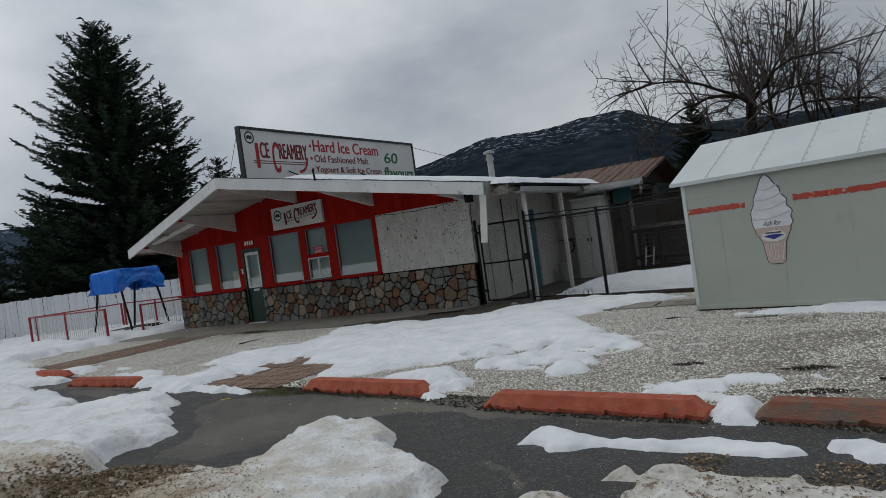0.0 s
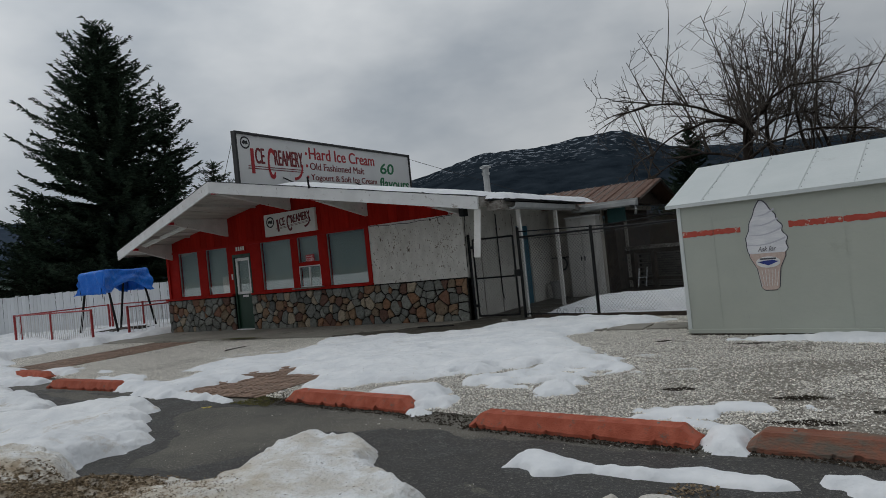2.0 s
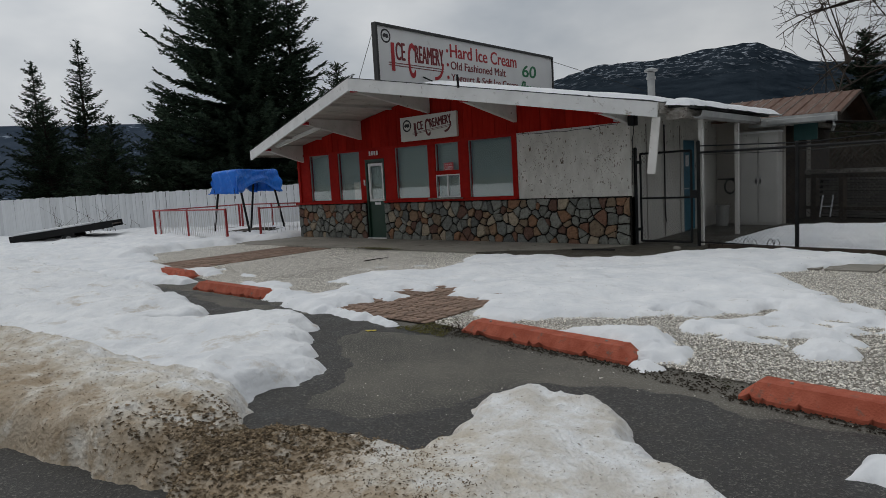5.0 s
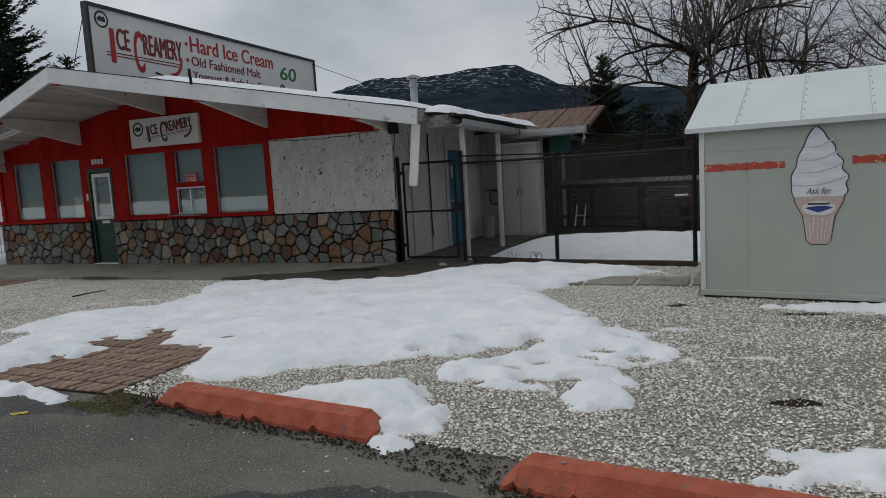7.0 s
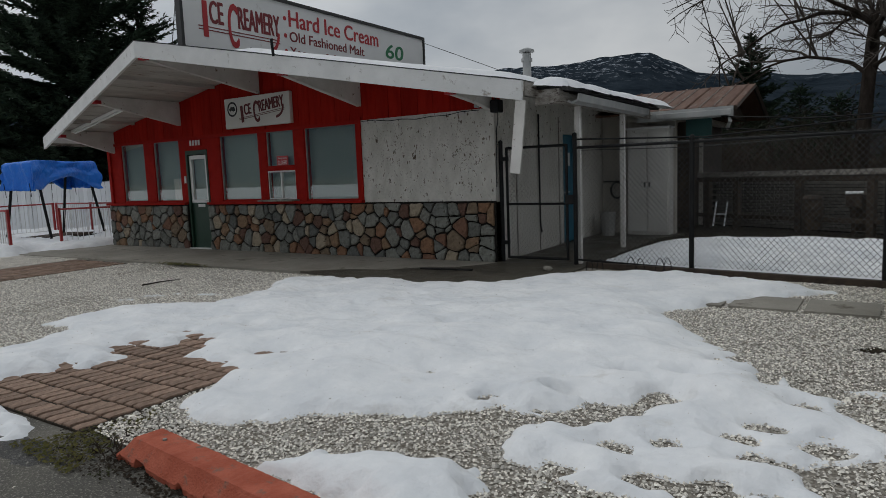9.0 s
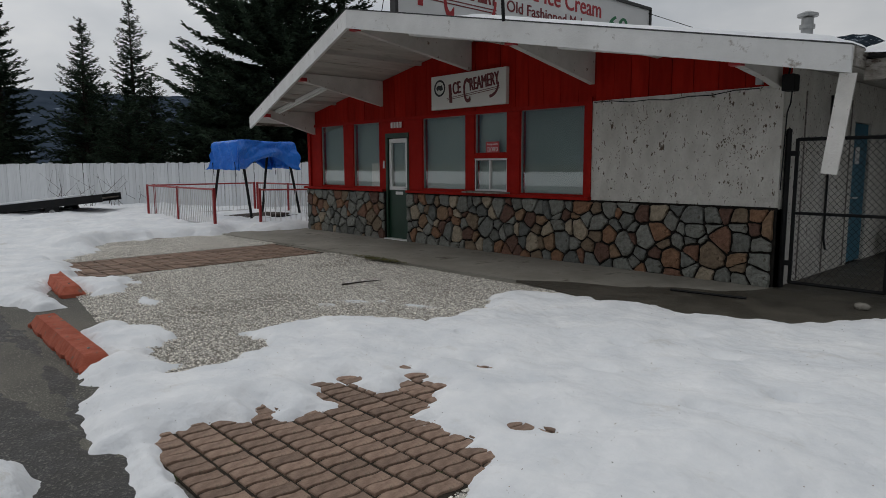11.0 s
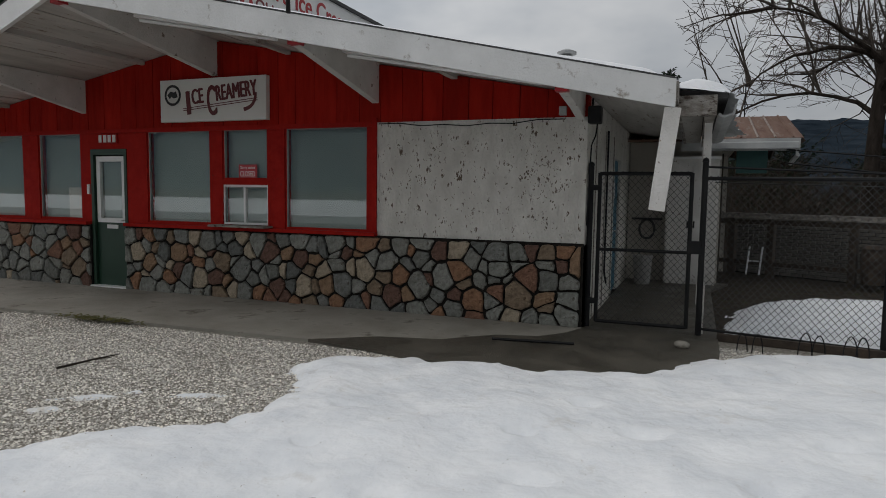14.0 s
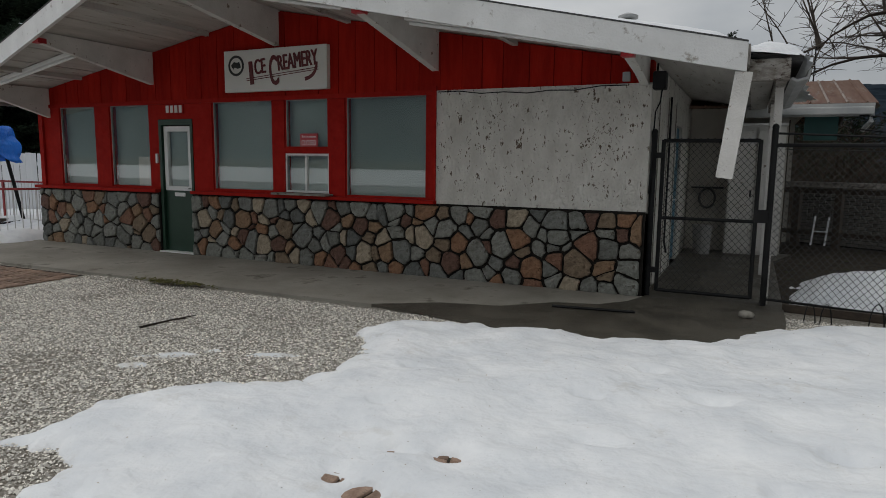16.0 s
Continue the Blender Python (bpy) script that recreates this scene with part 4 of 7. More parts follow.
while bx < -0.02:
    w = min(random.choice((0.27, 0.30, 0.33)), -bx)
    bm = bmesh.new()
    xa, xb = bx + 0.005, bx + w - 0.005
    prism(bm, [(xa, WT - 0.02), (xb, WT - 0.02), (xb, roof_z(xb) - 0.175), (xa, roof_z(xa) - 0.175)], "y", 0.055 + random.uniform(-0.004, 0.004), 0.089)
    part("board", bm, M_RED, front)
    bx += w
# red ledge and corner trims
bm = bmesh.new()
box(bm, -10.55, -7.56, -0.05, 0.06, 0.985, 1.035)
part("ledge", bm, M_REDTRIM, front, "red painted ledge on the stones")
part("ledge", bbox(-6.81, -2.62, -0.05, 0.06, 0.985, 1.03), M_REDTRIM, front, "red painted ledge on the stones")
part("counter", bbox(-5.15, -4.22, -0.16, 0.05, 1.034, 1.062, 0.006), M_OLDWOOD, front, "weathered serving shelf below the hatch")
part("corner_post", bbox(-10.44, -10.34, 0.02, 0.26, 1.0, WT), M_REDTRIM, front)
part("corner_post", bbox(-2.69, -2.63, 0.02, 0.1, 1.0, WT + 0.06), M_REDTRIM, front)
part("lintel", bbox(-10.36, -2.66, 0.03, 0.06, WT - 0.05, WT + 0.01), M_REDTRIM, front)

# clusters of spots where the stucco has flaked to the dark ground
rng_f = random.Random(23)
bm = bmesh.new()
spots = [(-0.55, 1.85, 0.11, 0.22, 95), (-1.85, 1.98, 0.07, 0.10, 26), (-2.15, 1.7, 0.06, 0.10, 18), (-0.95, 1.75, 0.5, 0.4, 45), (-1.6, 1.8, 0.6, 0.45, 50), (-0.45, 1.3, 0.1, 0.12, 18)]
for cx, cz, sx, sz, count in spots:
    for _ in range(count):
        u, v = rng_f.gauss(cx, sx), rng_f.gauss(cz, sz)
        if not (-2.6 < u < -0.05 and 1.05 < v < 2.36):
            continue
        w, h, a = rng_f.choice((0.0025, 0.003, 0.004, 0.005, 0.011)), rng_f.uniform(0.008, 0.026), rng_f.choice((-1, 1)) * rng_f.uniform(0.2, 1.0)
        ring = []
        for k in range(7):
            r, b = rng_f.uniform(0.55, 1.1), k * math.tau / 7
            p, q = w * r * math.cos(b), h * r * math.sin(b)
            ring.append(bm.verts.new((u + p * math.cos(a) - q * math.sin(a), 0.0425, v + p * math.sin(a) + q * math.cos(a))))
        bm.faces.new(ring)
flaked = part("flaked_spots", bm, M_FLAKED, front, "dark spots of flaked stucco")
flaked["kind"] = "stuff"

# other walls
bm = bmesh.new()
box(bm, -0.2, 0.0, 0.262, 2.78, 0, roof_z(0) - 0.17)
box(bm, -0.2, 0.0, 3.58, YB, 0, roof_z(0) - 0.17)
box(bm, -0.2, 0.0, 2.78, 3.58, 2.1, roof_z(0) - 0.17)
east = thing("wall_east", "white painted stucco side wall under the eave", "wall", kind="structure")
part("wall_face", bm, M_STUCCO, east)
bm = bmesh.new()
for k in range(3):
    box(bm, 0.001, 0.012, 0.75 + 0.9 * k, 0.775 + 0.9 * k, 0.03, 2.4)
part("batten", bm, M_OLDWOOD, east)
part("drain_pipe", rod([(0.04, 1.6, 2.4), (0.04, 1.6, 0.5), (0.07, 1.6, 0.35)], 0.014, 6), M_STEEL, east, "thin dark cable pipe")
bd = thing("door_side", "teal blue side door, closed, in the white wall", "door", kind="structure")
part("door_leaf", bbox(-0.09, -0.04, 2.79, 3.57, 0.03, 2.09, 0.004), M_BLUEDOOR, bd)
part("door_handle", rod([(-0.04, 2.9, 1.0), (0.03, 2.9, 1.0), (0.03, 3.0, 1.0)], 0.012), M_ALU, bd)
part("notice", bbox(-0.039, -0.034, 3.0, 3.2, 1.5, 1.75), M_SIGN, bd, "pale paper notice")
bm = bmesh.new()
box(bm, -10.36, -10.16, 0.262, YB, 0, roof_z(-10.36) - 0.17)
single("wall_west", bm, M_STUCCO, "white stucco side wall", "wall", "structure")
bm = bmesh.new()
prism(bm, [(-10.15, 0), (-0.21, 0), (-0.21, roof_z(0) - 0.2), (RIDGE, roof_z(RIDGE) - 0.17), (-10.15, roof_z(-10.2) - 0.2)], "y", YB - 0.2, YB)
single("wall_back", bm, M_STUCCO, "white stucco back wall", "wall", "structure")
single("floor", bbox(-10.15, -0.21, 0.27, YB - 0.21, -0.04, 0.03), M_CONC, "plain grey shop floor", "floor", "structure")

# roof
roof = thing("roof", "low gable roof with a deep pointed overhang and white fascia", "roof", kind="structure")
XL, XR = RIDGE - 6.15, RIDGE + 6.15


def slope_slab(x0, x1, lift, thick, inset=0.0):
    bm = bmesh.new()
    cols = []
    for x in (x0, x1):
        zz = roof_z(x) + lift
        cols.append([bm.verts.new((x, y, z)) for y, z in ((eave_y(x) + inset, zz), (YB + 0.5, zz), (YB + 0.5, zz - thick), (eave_y(x) + inset, zz - thick))])
    a, b = cols
    for k in range(4):
        bm.faces.new((a[k], a[(k + 1) % 4], b[(k + 1) % 4], b[k]))
    bm.faces.new(a)
    bm.faces.new(b[::-1])
    return bm


for x0, x1 in ((XL, RIDGE), (RIDGE, XR)):
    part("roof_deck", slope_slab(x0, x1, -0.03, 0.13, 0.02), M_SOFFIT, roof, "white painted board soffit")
    part("roofing", slope_slab(x0, x1, -0.014, 0.014, -0.035), M_ROOF, roof, "dark felt roofing")
    bm = bmesh.new()
    vs = []
    for x in (x0, x1):
        for dy in (0.0, 0.05):
            for dz in (-0.29, -0.03):
                vs.append(bm.verts.new((x, eave_y(x) - 0.03 + dy, roof_z(x) + dz)))
    for f in ((0, 1, 5, 4), (2, 6, 7, 3), (0, 4, 6, 2), (1, 3, 7, 5), (0, 2, 3, 1), (4, 5, 7, 6)):
        bm.faces.new([vs[i] for i in f])
    part("fascia", bm, M_FASCIA, roof, "white painted fascia board")
for x in (XL, XR):
    part("eave_board", bbox(x - 0.02, x + 0.02, eave_y(x) + 0.05, YB + 0.5, roof_z(x) - 0.22, roof_z(x) - 0.035), M_OLDWOOD, roof, "weathered eave board")
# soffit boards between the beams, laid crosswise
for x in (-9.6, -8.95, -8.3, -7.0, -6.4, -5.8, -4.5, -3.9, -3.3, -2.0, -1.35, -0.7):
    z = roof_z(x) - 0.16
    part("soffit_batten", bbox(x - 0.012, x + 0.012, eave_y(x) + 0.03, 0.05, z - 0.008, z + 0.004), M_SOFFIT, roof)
for x in (-10.2, -7.65, -5.16, -2.66, -0.08):
    z, y = roof_z(x) - 0.158 - 0.008, eave_y(x) + 0.05
    bm = bmesh.new()
    deep = 0.6 if x > -0.5 else 1.0
    prism(bm, [(0.09, z), (0.09, z - 0.50 * deep), (y * 0.35, z - 0.36 * deep), (y, z - 0.14), (y, z)], "x", x - 0.045, x + 0.045)
    beam = part("beam", bm, M_WHITE, roof, "tapered white painted roof beam")
    part("beam_tip", bbox(x - 0.06, x + 0.06, y - 0.02, y + 0.1, z - 0.15, z - 0.085), M_LETTER, beam, "red painted beam tip")
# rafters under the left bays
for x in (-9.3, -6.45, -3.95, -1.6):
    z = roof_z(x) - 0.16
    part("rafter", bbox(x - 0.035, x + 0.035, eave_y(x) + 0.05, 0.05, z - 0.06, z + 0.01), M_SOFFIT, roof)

# ---- rubble stones of the base ----
def cells(x0, x1, z0, z1, size, seed):
    """Voronoi cells of jittered seeds, clipped to the rectangle."""
    rng = random.Random(seed)
    pts = []
    rows = max(2, round((z1 - z0) / size))
    cols = max(2, round((x1 - x0) / (size * 1.12)))
    for j in range(rows):
        for i in range(cols):
            pts.append((x0 + (x1 - x0) * (i + 0.5 + (0.25 if j % 2 else -0.25) + rng.uniform(-0.42, 0.42)) / cols, z0 + (z1 - z0) * (j + 0.5 + rng.uniform(-0.42, 0.42)) / rows))
    out = []
    heavy = [rng.uniform(0, 0.9) ** 2 * size * size * 0.9 for _ in pts]
    for i, (px, pz) in enumerate(pts):
        poly = [(x0, z0), (x1, z0), (x1, z1), (x0, z1)]
        for j, (qx, qz) in enumerate(pts):
            if i == j or abs(qx - px) > 3 * size:
                continue
            nx, nz = qx - px, qz - pz
            far = 0.5 + 0.5 * (heavy[i] - heavy[j]) / (nx * nx + nz * nz)
            mx, mz = px + nx * far, pz + nz * far
            nxt = []
            for k in range(len(poly)):
                a, b = poly[k], poly[(k + 1) % len(poly)]
                da, db = (a[0] - mx) * nx + (a[1] - mz) * nz, (b[0] - mx) * nx + (b[1] - mz) * nz
                if da <= 0:
                    nxt.append(a)
                if (da < 0) != (db < 0) and da != db:
                    t = da / (da - db)
                    nxt.append((a[0] + t * (b[0] - a[0]), a[1] + t * (b[1] - a[1])))
            poly = nxt
            if len(poly) < 3:
                break
        if len(poly) >= 3:
            out.append(poly)
    return out


def stone(poly, parent, rng, y_front=0.0):
    cx, cz = sum(p[0] for p in poly) / len(poly), sum(p[1] for p in poly) / len(poly)
    size = max(math.hypot(p[0] - cx, p[1] - cz) for p in poly)
    if size < 0.045:
        return
    cut = []
    for k in range(len(poly)):
        a, b = poly[k], poly[(k + 1) % len(poly)]
        for t in (0.10, 0.5, 0.90):
            j = 0.005 if t != 0.5 else 0.013
            cut.append((a[0] + t * (b[0] - a[0]) + rng.uniform(-j, j), a[1] + t * (b[1] - a[1]) + rng.uniform(-j, j)))
    bm = bmesh.new()
    proud = y_front - rng.uniform(0.0, 0.022)
    rings = []
    for inset, y in ((0.022, 0.03), (0.024, proud + 0.014), (0.037, proud)):
        f = max(0.25, 1 - inset / size)
        rings.append([bm.verts.new(((p[0] - cx) * f, y + (rng.uniform(-0.006, 0.006) if inset == 0.037 else 0), (p[1] - cz) * f)) for p in cut])
    n = len(cut)
    for r, q in zip(rings, rings[1:]):
        for k in range(n):
            bm.faces.new((r[k], r[(k + 1) % n], q[(k + 1) % n], q[k]))
    mid = bm.verts.new((0, proud - rng.uniform(0, 0.01), 0))
    for k in range(n):
        bm.faces.new((rings[-1][k], rings[-1][(k + 1) % n], mid))
    ob = part("stone", bm, M_STONE, parent)
    ob.location = (cx, 0, cz)


rng_stone = random.Random(11)
for x0, x1, sd in ((-10.5, -7.56, 4), (-6.84, -0.02, 9)):
    for poly in cells(x0, x1, 0.01, 0.975, 0.19, sd):
        stone(poly, front, rng_stone)

# ---- windows ----
def window(n, x0, x1, z0, z1, label, slats=False, slider=False):
    w = thing("window_%d" % n, label, "window", kind="structure")
    bm = bmesh.new()
    t = 0.028
    frame_mat = M_ALU if slider else M_REDTRIM
    for a, b, c, d in ((x0, x1, z1 - t, z1), (x0, x1, z0, z0 + t), (x0, x0 + t, z0 + t, z1 - t), (x1 - t, x1, z0 + t, z1 - t)):
        box(bm, a, b, 0.08, 0.13, c, d)
    if slider:
        xm = (x0 + x1) / 2 - 0.02
        box(bm, xm - 0.016, xm + 0.016, 0.075, 0.125, z0 + t, z1 - t)
    part("window_frame", bm, frame_mat, w, "white aluminium sliding frame" if slider else "red painted frame")
    bm = bmesh.new()
    for a, b, c, d in ((x0 + t, x1 - t, z1 - t - 0.012, z1 - t), (x0 + t, x0 + t + 0.012, z0 + t, z1 - t - 0.012)):
        box(bm, a, b, 0.075, 0.11, c, d)
    part("bead", bm, M_BEAD, w, "thin grey glazing bead")
    pane = part("pane", bbox(x0 + t, x1 - t, 0.10, 0.104, z0 + t, z1 - t), M_GLASS, w, "clear glass mirroring snow and sky")
    pane.visible_shadow = False
    if slats:
        bm = bmesh.new()
        z = z0 + 0.03
        while z < z1 - 0.03:
            m = pose((x0 + x1) / 2, 0.19, z, 62, 0, 0)
            box(bm, -(x1 - x0) / 2 + 0.04, (x1 - x0) / 2 - 0.04, -0.016, 0.016, -0.001, 0.001, m)
            z += 0.027
        part("blind", bm, M_BLIND, w, "closed pale slatted blind")
        part("blind_backing", bbox(x0, x1, 0.215, 0.22, z0, z1), M_BLIND, w)
    else:
        part("blind", bbox(x0 + 0.01, x1 - 0.01, 0.19, 0.195, z0, z1), M_BLIND, w, "drawn pale grey blind")
    return w


window(1, -9.93, -9.03, 1.05, 2.40, "tall red framed shop window with drawn blind")
w2 = window(2, -8.68, -7.76, 1.05, 2.40, "tall red framed shop window with drawn blind")
window(3, -6.43, -5.27, 1.05, 2.40, "wide red framed shop window with drawn blind")
window(4, -5.06, -4.30, 1.69, 2.40, "small upper window above the serving hatch")
window(5, -5.06, -4.30, 1.065, 1.62, "white sliding serving hatch window", False, True)
window(6, -4.03, -2.77, 1.03, 2.40, "wide red framed shop window with slatted blind", True)
single("paper_notice", bbox(-8.10, -7.80, 0.12, 0.124, 1.08, 1.55), M_SMALLSIGN, "blank pale paper notice taped inside the glass", "notice")


def text_mesh(body, width, height, deep=0.004, shear=0.0, bold=0.0):
    cu = bpy.data.curves.new("words", "FONT")
    cu.body, cu.extrude, cu.shear, cu.offset = body, 0.0, shear, bold
    cu.resolution_u = 4
    ob = bpy.data.objects.new("words", cu)
    scene.collection.objects.link(ob)
    me = bpy.data.meshes.new_from_object(ob.evaluated_get(bpy.context.evaluated_depsgraph_get()))
    bpy.data.objects.remove(ob)
    co = np.array([v.co[:] for v in me.vertices])
    lo, hi = co.min(0), co.max(0)
    sx, sy = width / (hi[0] - lo[0]), height / (hi[1] - lo[1])
    for v in me.vertices:
        v.co = ((v.co.x - lo[0]) * sx, (v.co.y - lo[1]) * sy, 0)
    bm = bmesh.new()
    bm.from_mesh(me)
    bpy.data.meshes.remove(me)
    got = bmesh.ops.extrude_face_region(bm, geom=bm.faces[:])
    bmesh.ops.translate(bm, verts=[g for g in got["geom"] if isinstance(g, bmesh.types.BMVert)], vec=(0, 0, deep))
    return bm


def islands(bm):
    """Split a mesh into its loose pieces."""
    left, out = set(bm.faces), []
    while left:
        todo, got = [left.pop()], []
        while todo:
            f = todo.pop()
            got.append(f)
            for v in f.verts:
                for g in v.link_faces:
                    if g in left:
                        left.discard(g)
                        todo.append(g)
        piece, seen = bmesh.new(), {}
        for f in got:
            for v in f.verts:
                if v not in seen:
                    seen[v] = piece.verts.new(v.co)
            piece.faces.new([seen[v] for v in f.verts])
        out.append(piece)
    bm.free()
    return out


def on_face(ob, u, v, plane, m):
    """Lay a flat (x, y) mesh on an upright face whose own frame is m, at (u, v)."""
    ob.matrix_basis = m @ Matrix.Translation((u, v, plane))
    return ob


FACE_FRONT = pose(0, 0, 0, 90, 0, 0)
FACE_EAST = Matrix.Rotation(math.pi / 2, 4, "Z") @ pose(0, 0, 0, 90, 0, 0)


def disc(bm, cx, cy, r0, r1, deep, n=28):
    a = [(math.cos(k * math.tau / n), math.sin(k * math.tau / n)) for k in range(n)]
    if r0 <= 0:
        vs = [bm.verts.new((cx + r1 * c, cy + r1 * s, deep)) for c, s in a]
        bm.faces.new(vs)
        return
    i, o = [bm.verts.new((cx + r0 * c, cy + r0 * s, deep)) for c, s in a], [bm.verts.new((cx + r1 * c, cy + r1 * s, deep)) for c, s in a]
    for k in range(n):
        bm.faces.new((i[k], o[k], o[(k + 1) % n], i[(k + 1) % n]))


def arc_band(bm, pts, w0, w1, deep=0.004):
    """A flat swept stroke whose width goes from w0 to w1."""
    vs = []
    for i, (x, y) in enumerate(pts):
        ax, ay = pts[max(i - 1, 0)]
        bx, by = pts[min(i + 1, len(pts) - 1)]
        d = math.hypot(bx - ax, by - ay)
        nx, ny = -(by - ay) / d, (bx - ax) / d
        w = w0 + (w1 - w0) * i / (len(pts) - 1)
        vs.append((bm.verts.new((x + nx * w, y + ny * w, deep)), bm.verts.new((x - nx * w, y - ny * w, deep))))
    for a, b in zip(vs, vs[1:]):
        bm.faces.new((a[0], a[1], b[1], b[0]))


def thicken(bm, by):
    """A bolder stroke: the letter doubled by a small step sideways and upwards."""
    for k, (dx, dy) in enumerate(((1, 0), (-1, 0), (0, 0.7))):
        if k:
            geom = first
        else:
            geom = bm.faces[:]
            first = geom
        got = bmesh.ops.duplicate(bm, geom=geom)
        bmesh.ops.translate(bm, verts=[g for g in got["geom"] if isinstance(g, bmesh.types.BMVert)], vec=(dx * by, dy * by, 0.0005 * (k + 1)))


def shop_name(parent, m, u, v, w, h, plane, ink, line, rise=0.0):
    """The two-word shop name with its long I and C, double underline and tail; w, h: the size of the whole mark."""
    def lay(name, bm, du, dv, mat, lift=0.0):
        for piece in (islands(bm) if name == "letter" else [bm]):
            if name == "letter":
                thicken(piece, 0.007 * w)
            ob = part(name, piece, mat, parent)
            ob.matrix_basis = m @ Matrix.Translation((u, v, plane + lift)) @ Matrix.Rotation(rise, 4, "Z") @ Matrix.Translation((du * w, dv * h, 0))
    lay("letter", text_mesh("I", 0.045 * w, 0.78 * h), 0.0, 0.14, ink, 0.002)
    lay("letter", text_mesh("CE", 0.16 * w, 0.50 * h), 0.08, 0.46, line)
    lay("letter", text_mesh("C", 0.12 * w, 1.0 * h), 0.30, 0.0, ink, 0.002)
    lay("letter", text_mesh("REAMERY", 0.56 * w, 0.50 * h), 0.43, 0.46, line)
    bm = bmesh.new()
    for z in (0.30, 0.37):
        box(bm, -0.06 * w, 0.99 * w, (z - 0.012) * h, (z + 0.012) * h, 0, 0.004)
    lay("underline", bm, 0, 0, line)
    bm = bmesh.new()
    arc_band(bm, [(0.975 * w - 0.02 * w * k / 9 - 0.16 * w * (k / 9) ** 2.2, 0.55 * h - 0.5 * h * math.sin(k / 9 * 1.5)) for k in range(10)], 0.016 * w, 0.022 * w)
    lay("tail", bm, 0, 0, ink, 0.001)


def emblem(parent, m, u, v, r, plane, mat):
    bm = bmesh.new()
    disc(bm, 0, 0, r * 0.74, r * 0.98, 0.004)
    ob = part("emblem_ring", bm, mat, parent, "round dark emblem")
    on_face(ob, u, v, plane, m)
    bm = bmesh.new()
    arc_band(bm, [(-0.5 * r, -0.15 * r), (-0.2 * r, 0.12 * r), (0.15 * r, -0.02 * r), (0.5 * r, 0.1 * r)], 0.24 * r, 0.3 * r)
    ob = part("emblem_shape", bm, mat, parent)
    on_face(ob, u, v, plane, m)


# small sign over the hatch
sg = thing("shop_sign", "cream sign board with the shop name in maroon letters", "sign")
part("sign_board", bbox(-6.06, -4.25, -0.03, 0.05, 2.495, 3.085, 0.006), M_SMALLSIGN, sg)
shop_name(sg, FACE_FRONT, -5.56, 2.535, 1.2, 0.41, 0.032, M_MAROON, M_MAROON, 0.085)
emblem(sg, FACE_FRONT, -5.83, 2.87, 0.15, 0.032, M_BLACK)

# roof sign
rs = thing("roof_sign", "long white roof sign with red and green lettering and black frame", "sign")
part("sign_face", bbox(-5.29, -5.21, -1.5, 5.93, 3.75, 5.0), M_SIGN, rs, "white sign face")
bm = bmesh.new()
for a, b, c, d in ((-1.56, 5.98, 5.0, 5.06), (-1.56, 5.98, 3.70, 3.75), (-1.56, -1.5, 3.75, 5.0), (5.93, 5.98, 3.75, 5.0)):
    box(bm, -5.30, -5.17, a, b, c, d)
part("sign_frame", bm, M_BLACK, rs, "black sign frame")
PL = -5.21 + 0.002
shop_name(rs, FACE_EAST, -1.06, 3.93, 1.85, 0.80, PL, M_LETTER, M_DARKRED, 0.0)
emblem(rs, FACE_EAST, -1.22, 4.80, 0.16, PL, M_BLACK)
for body, u, v, w, h, mat, bold, sh in (("Hard Ice Cream", 1.05, 4.55, 2.95, 0.33, M_LETTER, 0.010, 0), ("Old Fashioned Malt", 1.05, 4.26, 2.4, 0.20, M_DARKRED, 0.005, 0),
                                        ("Yogourt & Soft Ice Cream", 1.05, 3.92, 3.0, 0.23, M_DARKRED, 0.005, 0), ("60", 4.30, 4.33, 0.72, 0.34, M_GREENTXT, 0.014, 0.1),
                                        ("flavours", 4.22, 3.86, 1.6, 0.34, M_GREENTXT, 0.014, 0.1)):
    for piece in islands(text_mesh(body, w, h, 0.004, sh)):
        thicken(piece, bold)
        on_face(part("letter", piece, mat, rs), u, v, PL, FACE_EAST)
for v in (4.70, 4.36, 4.05):
    bm = bmesh.new()
    disc(bm, 0, 0, 0, 0.045, 0.004, 12)
    on_face(part("bullet", bm, M_LETTER, rs), 0.93, v, PL, FACE_EAST)
for x, y in ((-4.6, 0.0), (-4.6, 3.0), (-5.9, 0.0), (-5.9, 3.0)):
    part("brace", rod([(x, y, roof_z(x)), (-5.25, y, 4.6 if x < -5.2 else 4.0)], 0.018), M_STEEL, rs)
part("guy_wire", rod([(-5.25, -1.5, 5.02), (-9.4, 1.0, roof_z(-9.4))], 0.007, 4), M_STEEL, rs, "thin guy wire")
part("guy_wire", rod([(-5.25, 5.9, 4.95), (-0.8, 7.0, roof_z(-0.8))], 0.007, 4), M_STEEL, rs, "thin guy wire")
mast = thing("roof_stub", "short dark iron stub at the roof edge", "stub")
part("stub_pipe", rod([(-2.6, -1.93, roof_z(-2.6) - 0.05), (-2.6, -1.95, roof_z(-2.6) + 0.2)], 0.022), M_STEEL, mast)

# ---- front door ----
door = thing("door_1", "green front door with a tall white framed pane, closed", "door", kind="structure")
part("door_frame", (lambda b: (box(b, -7.545, -7.49, 0.05, 0.2, 0.03, 2.135), box(b, -6.875, -6.825, 0.05, 0.2, 0.03, 2.135), box(b, -7.49, -6.875, 0.05, 0.2, 2.05, 2.135), b)[-1])(bmesh.new()), M_GREEN, door)
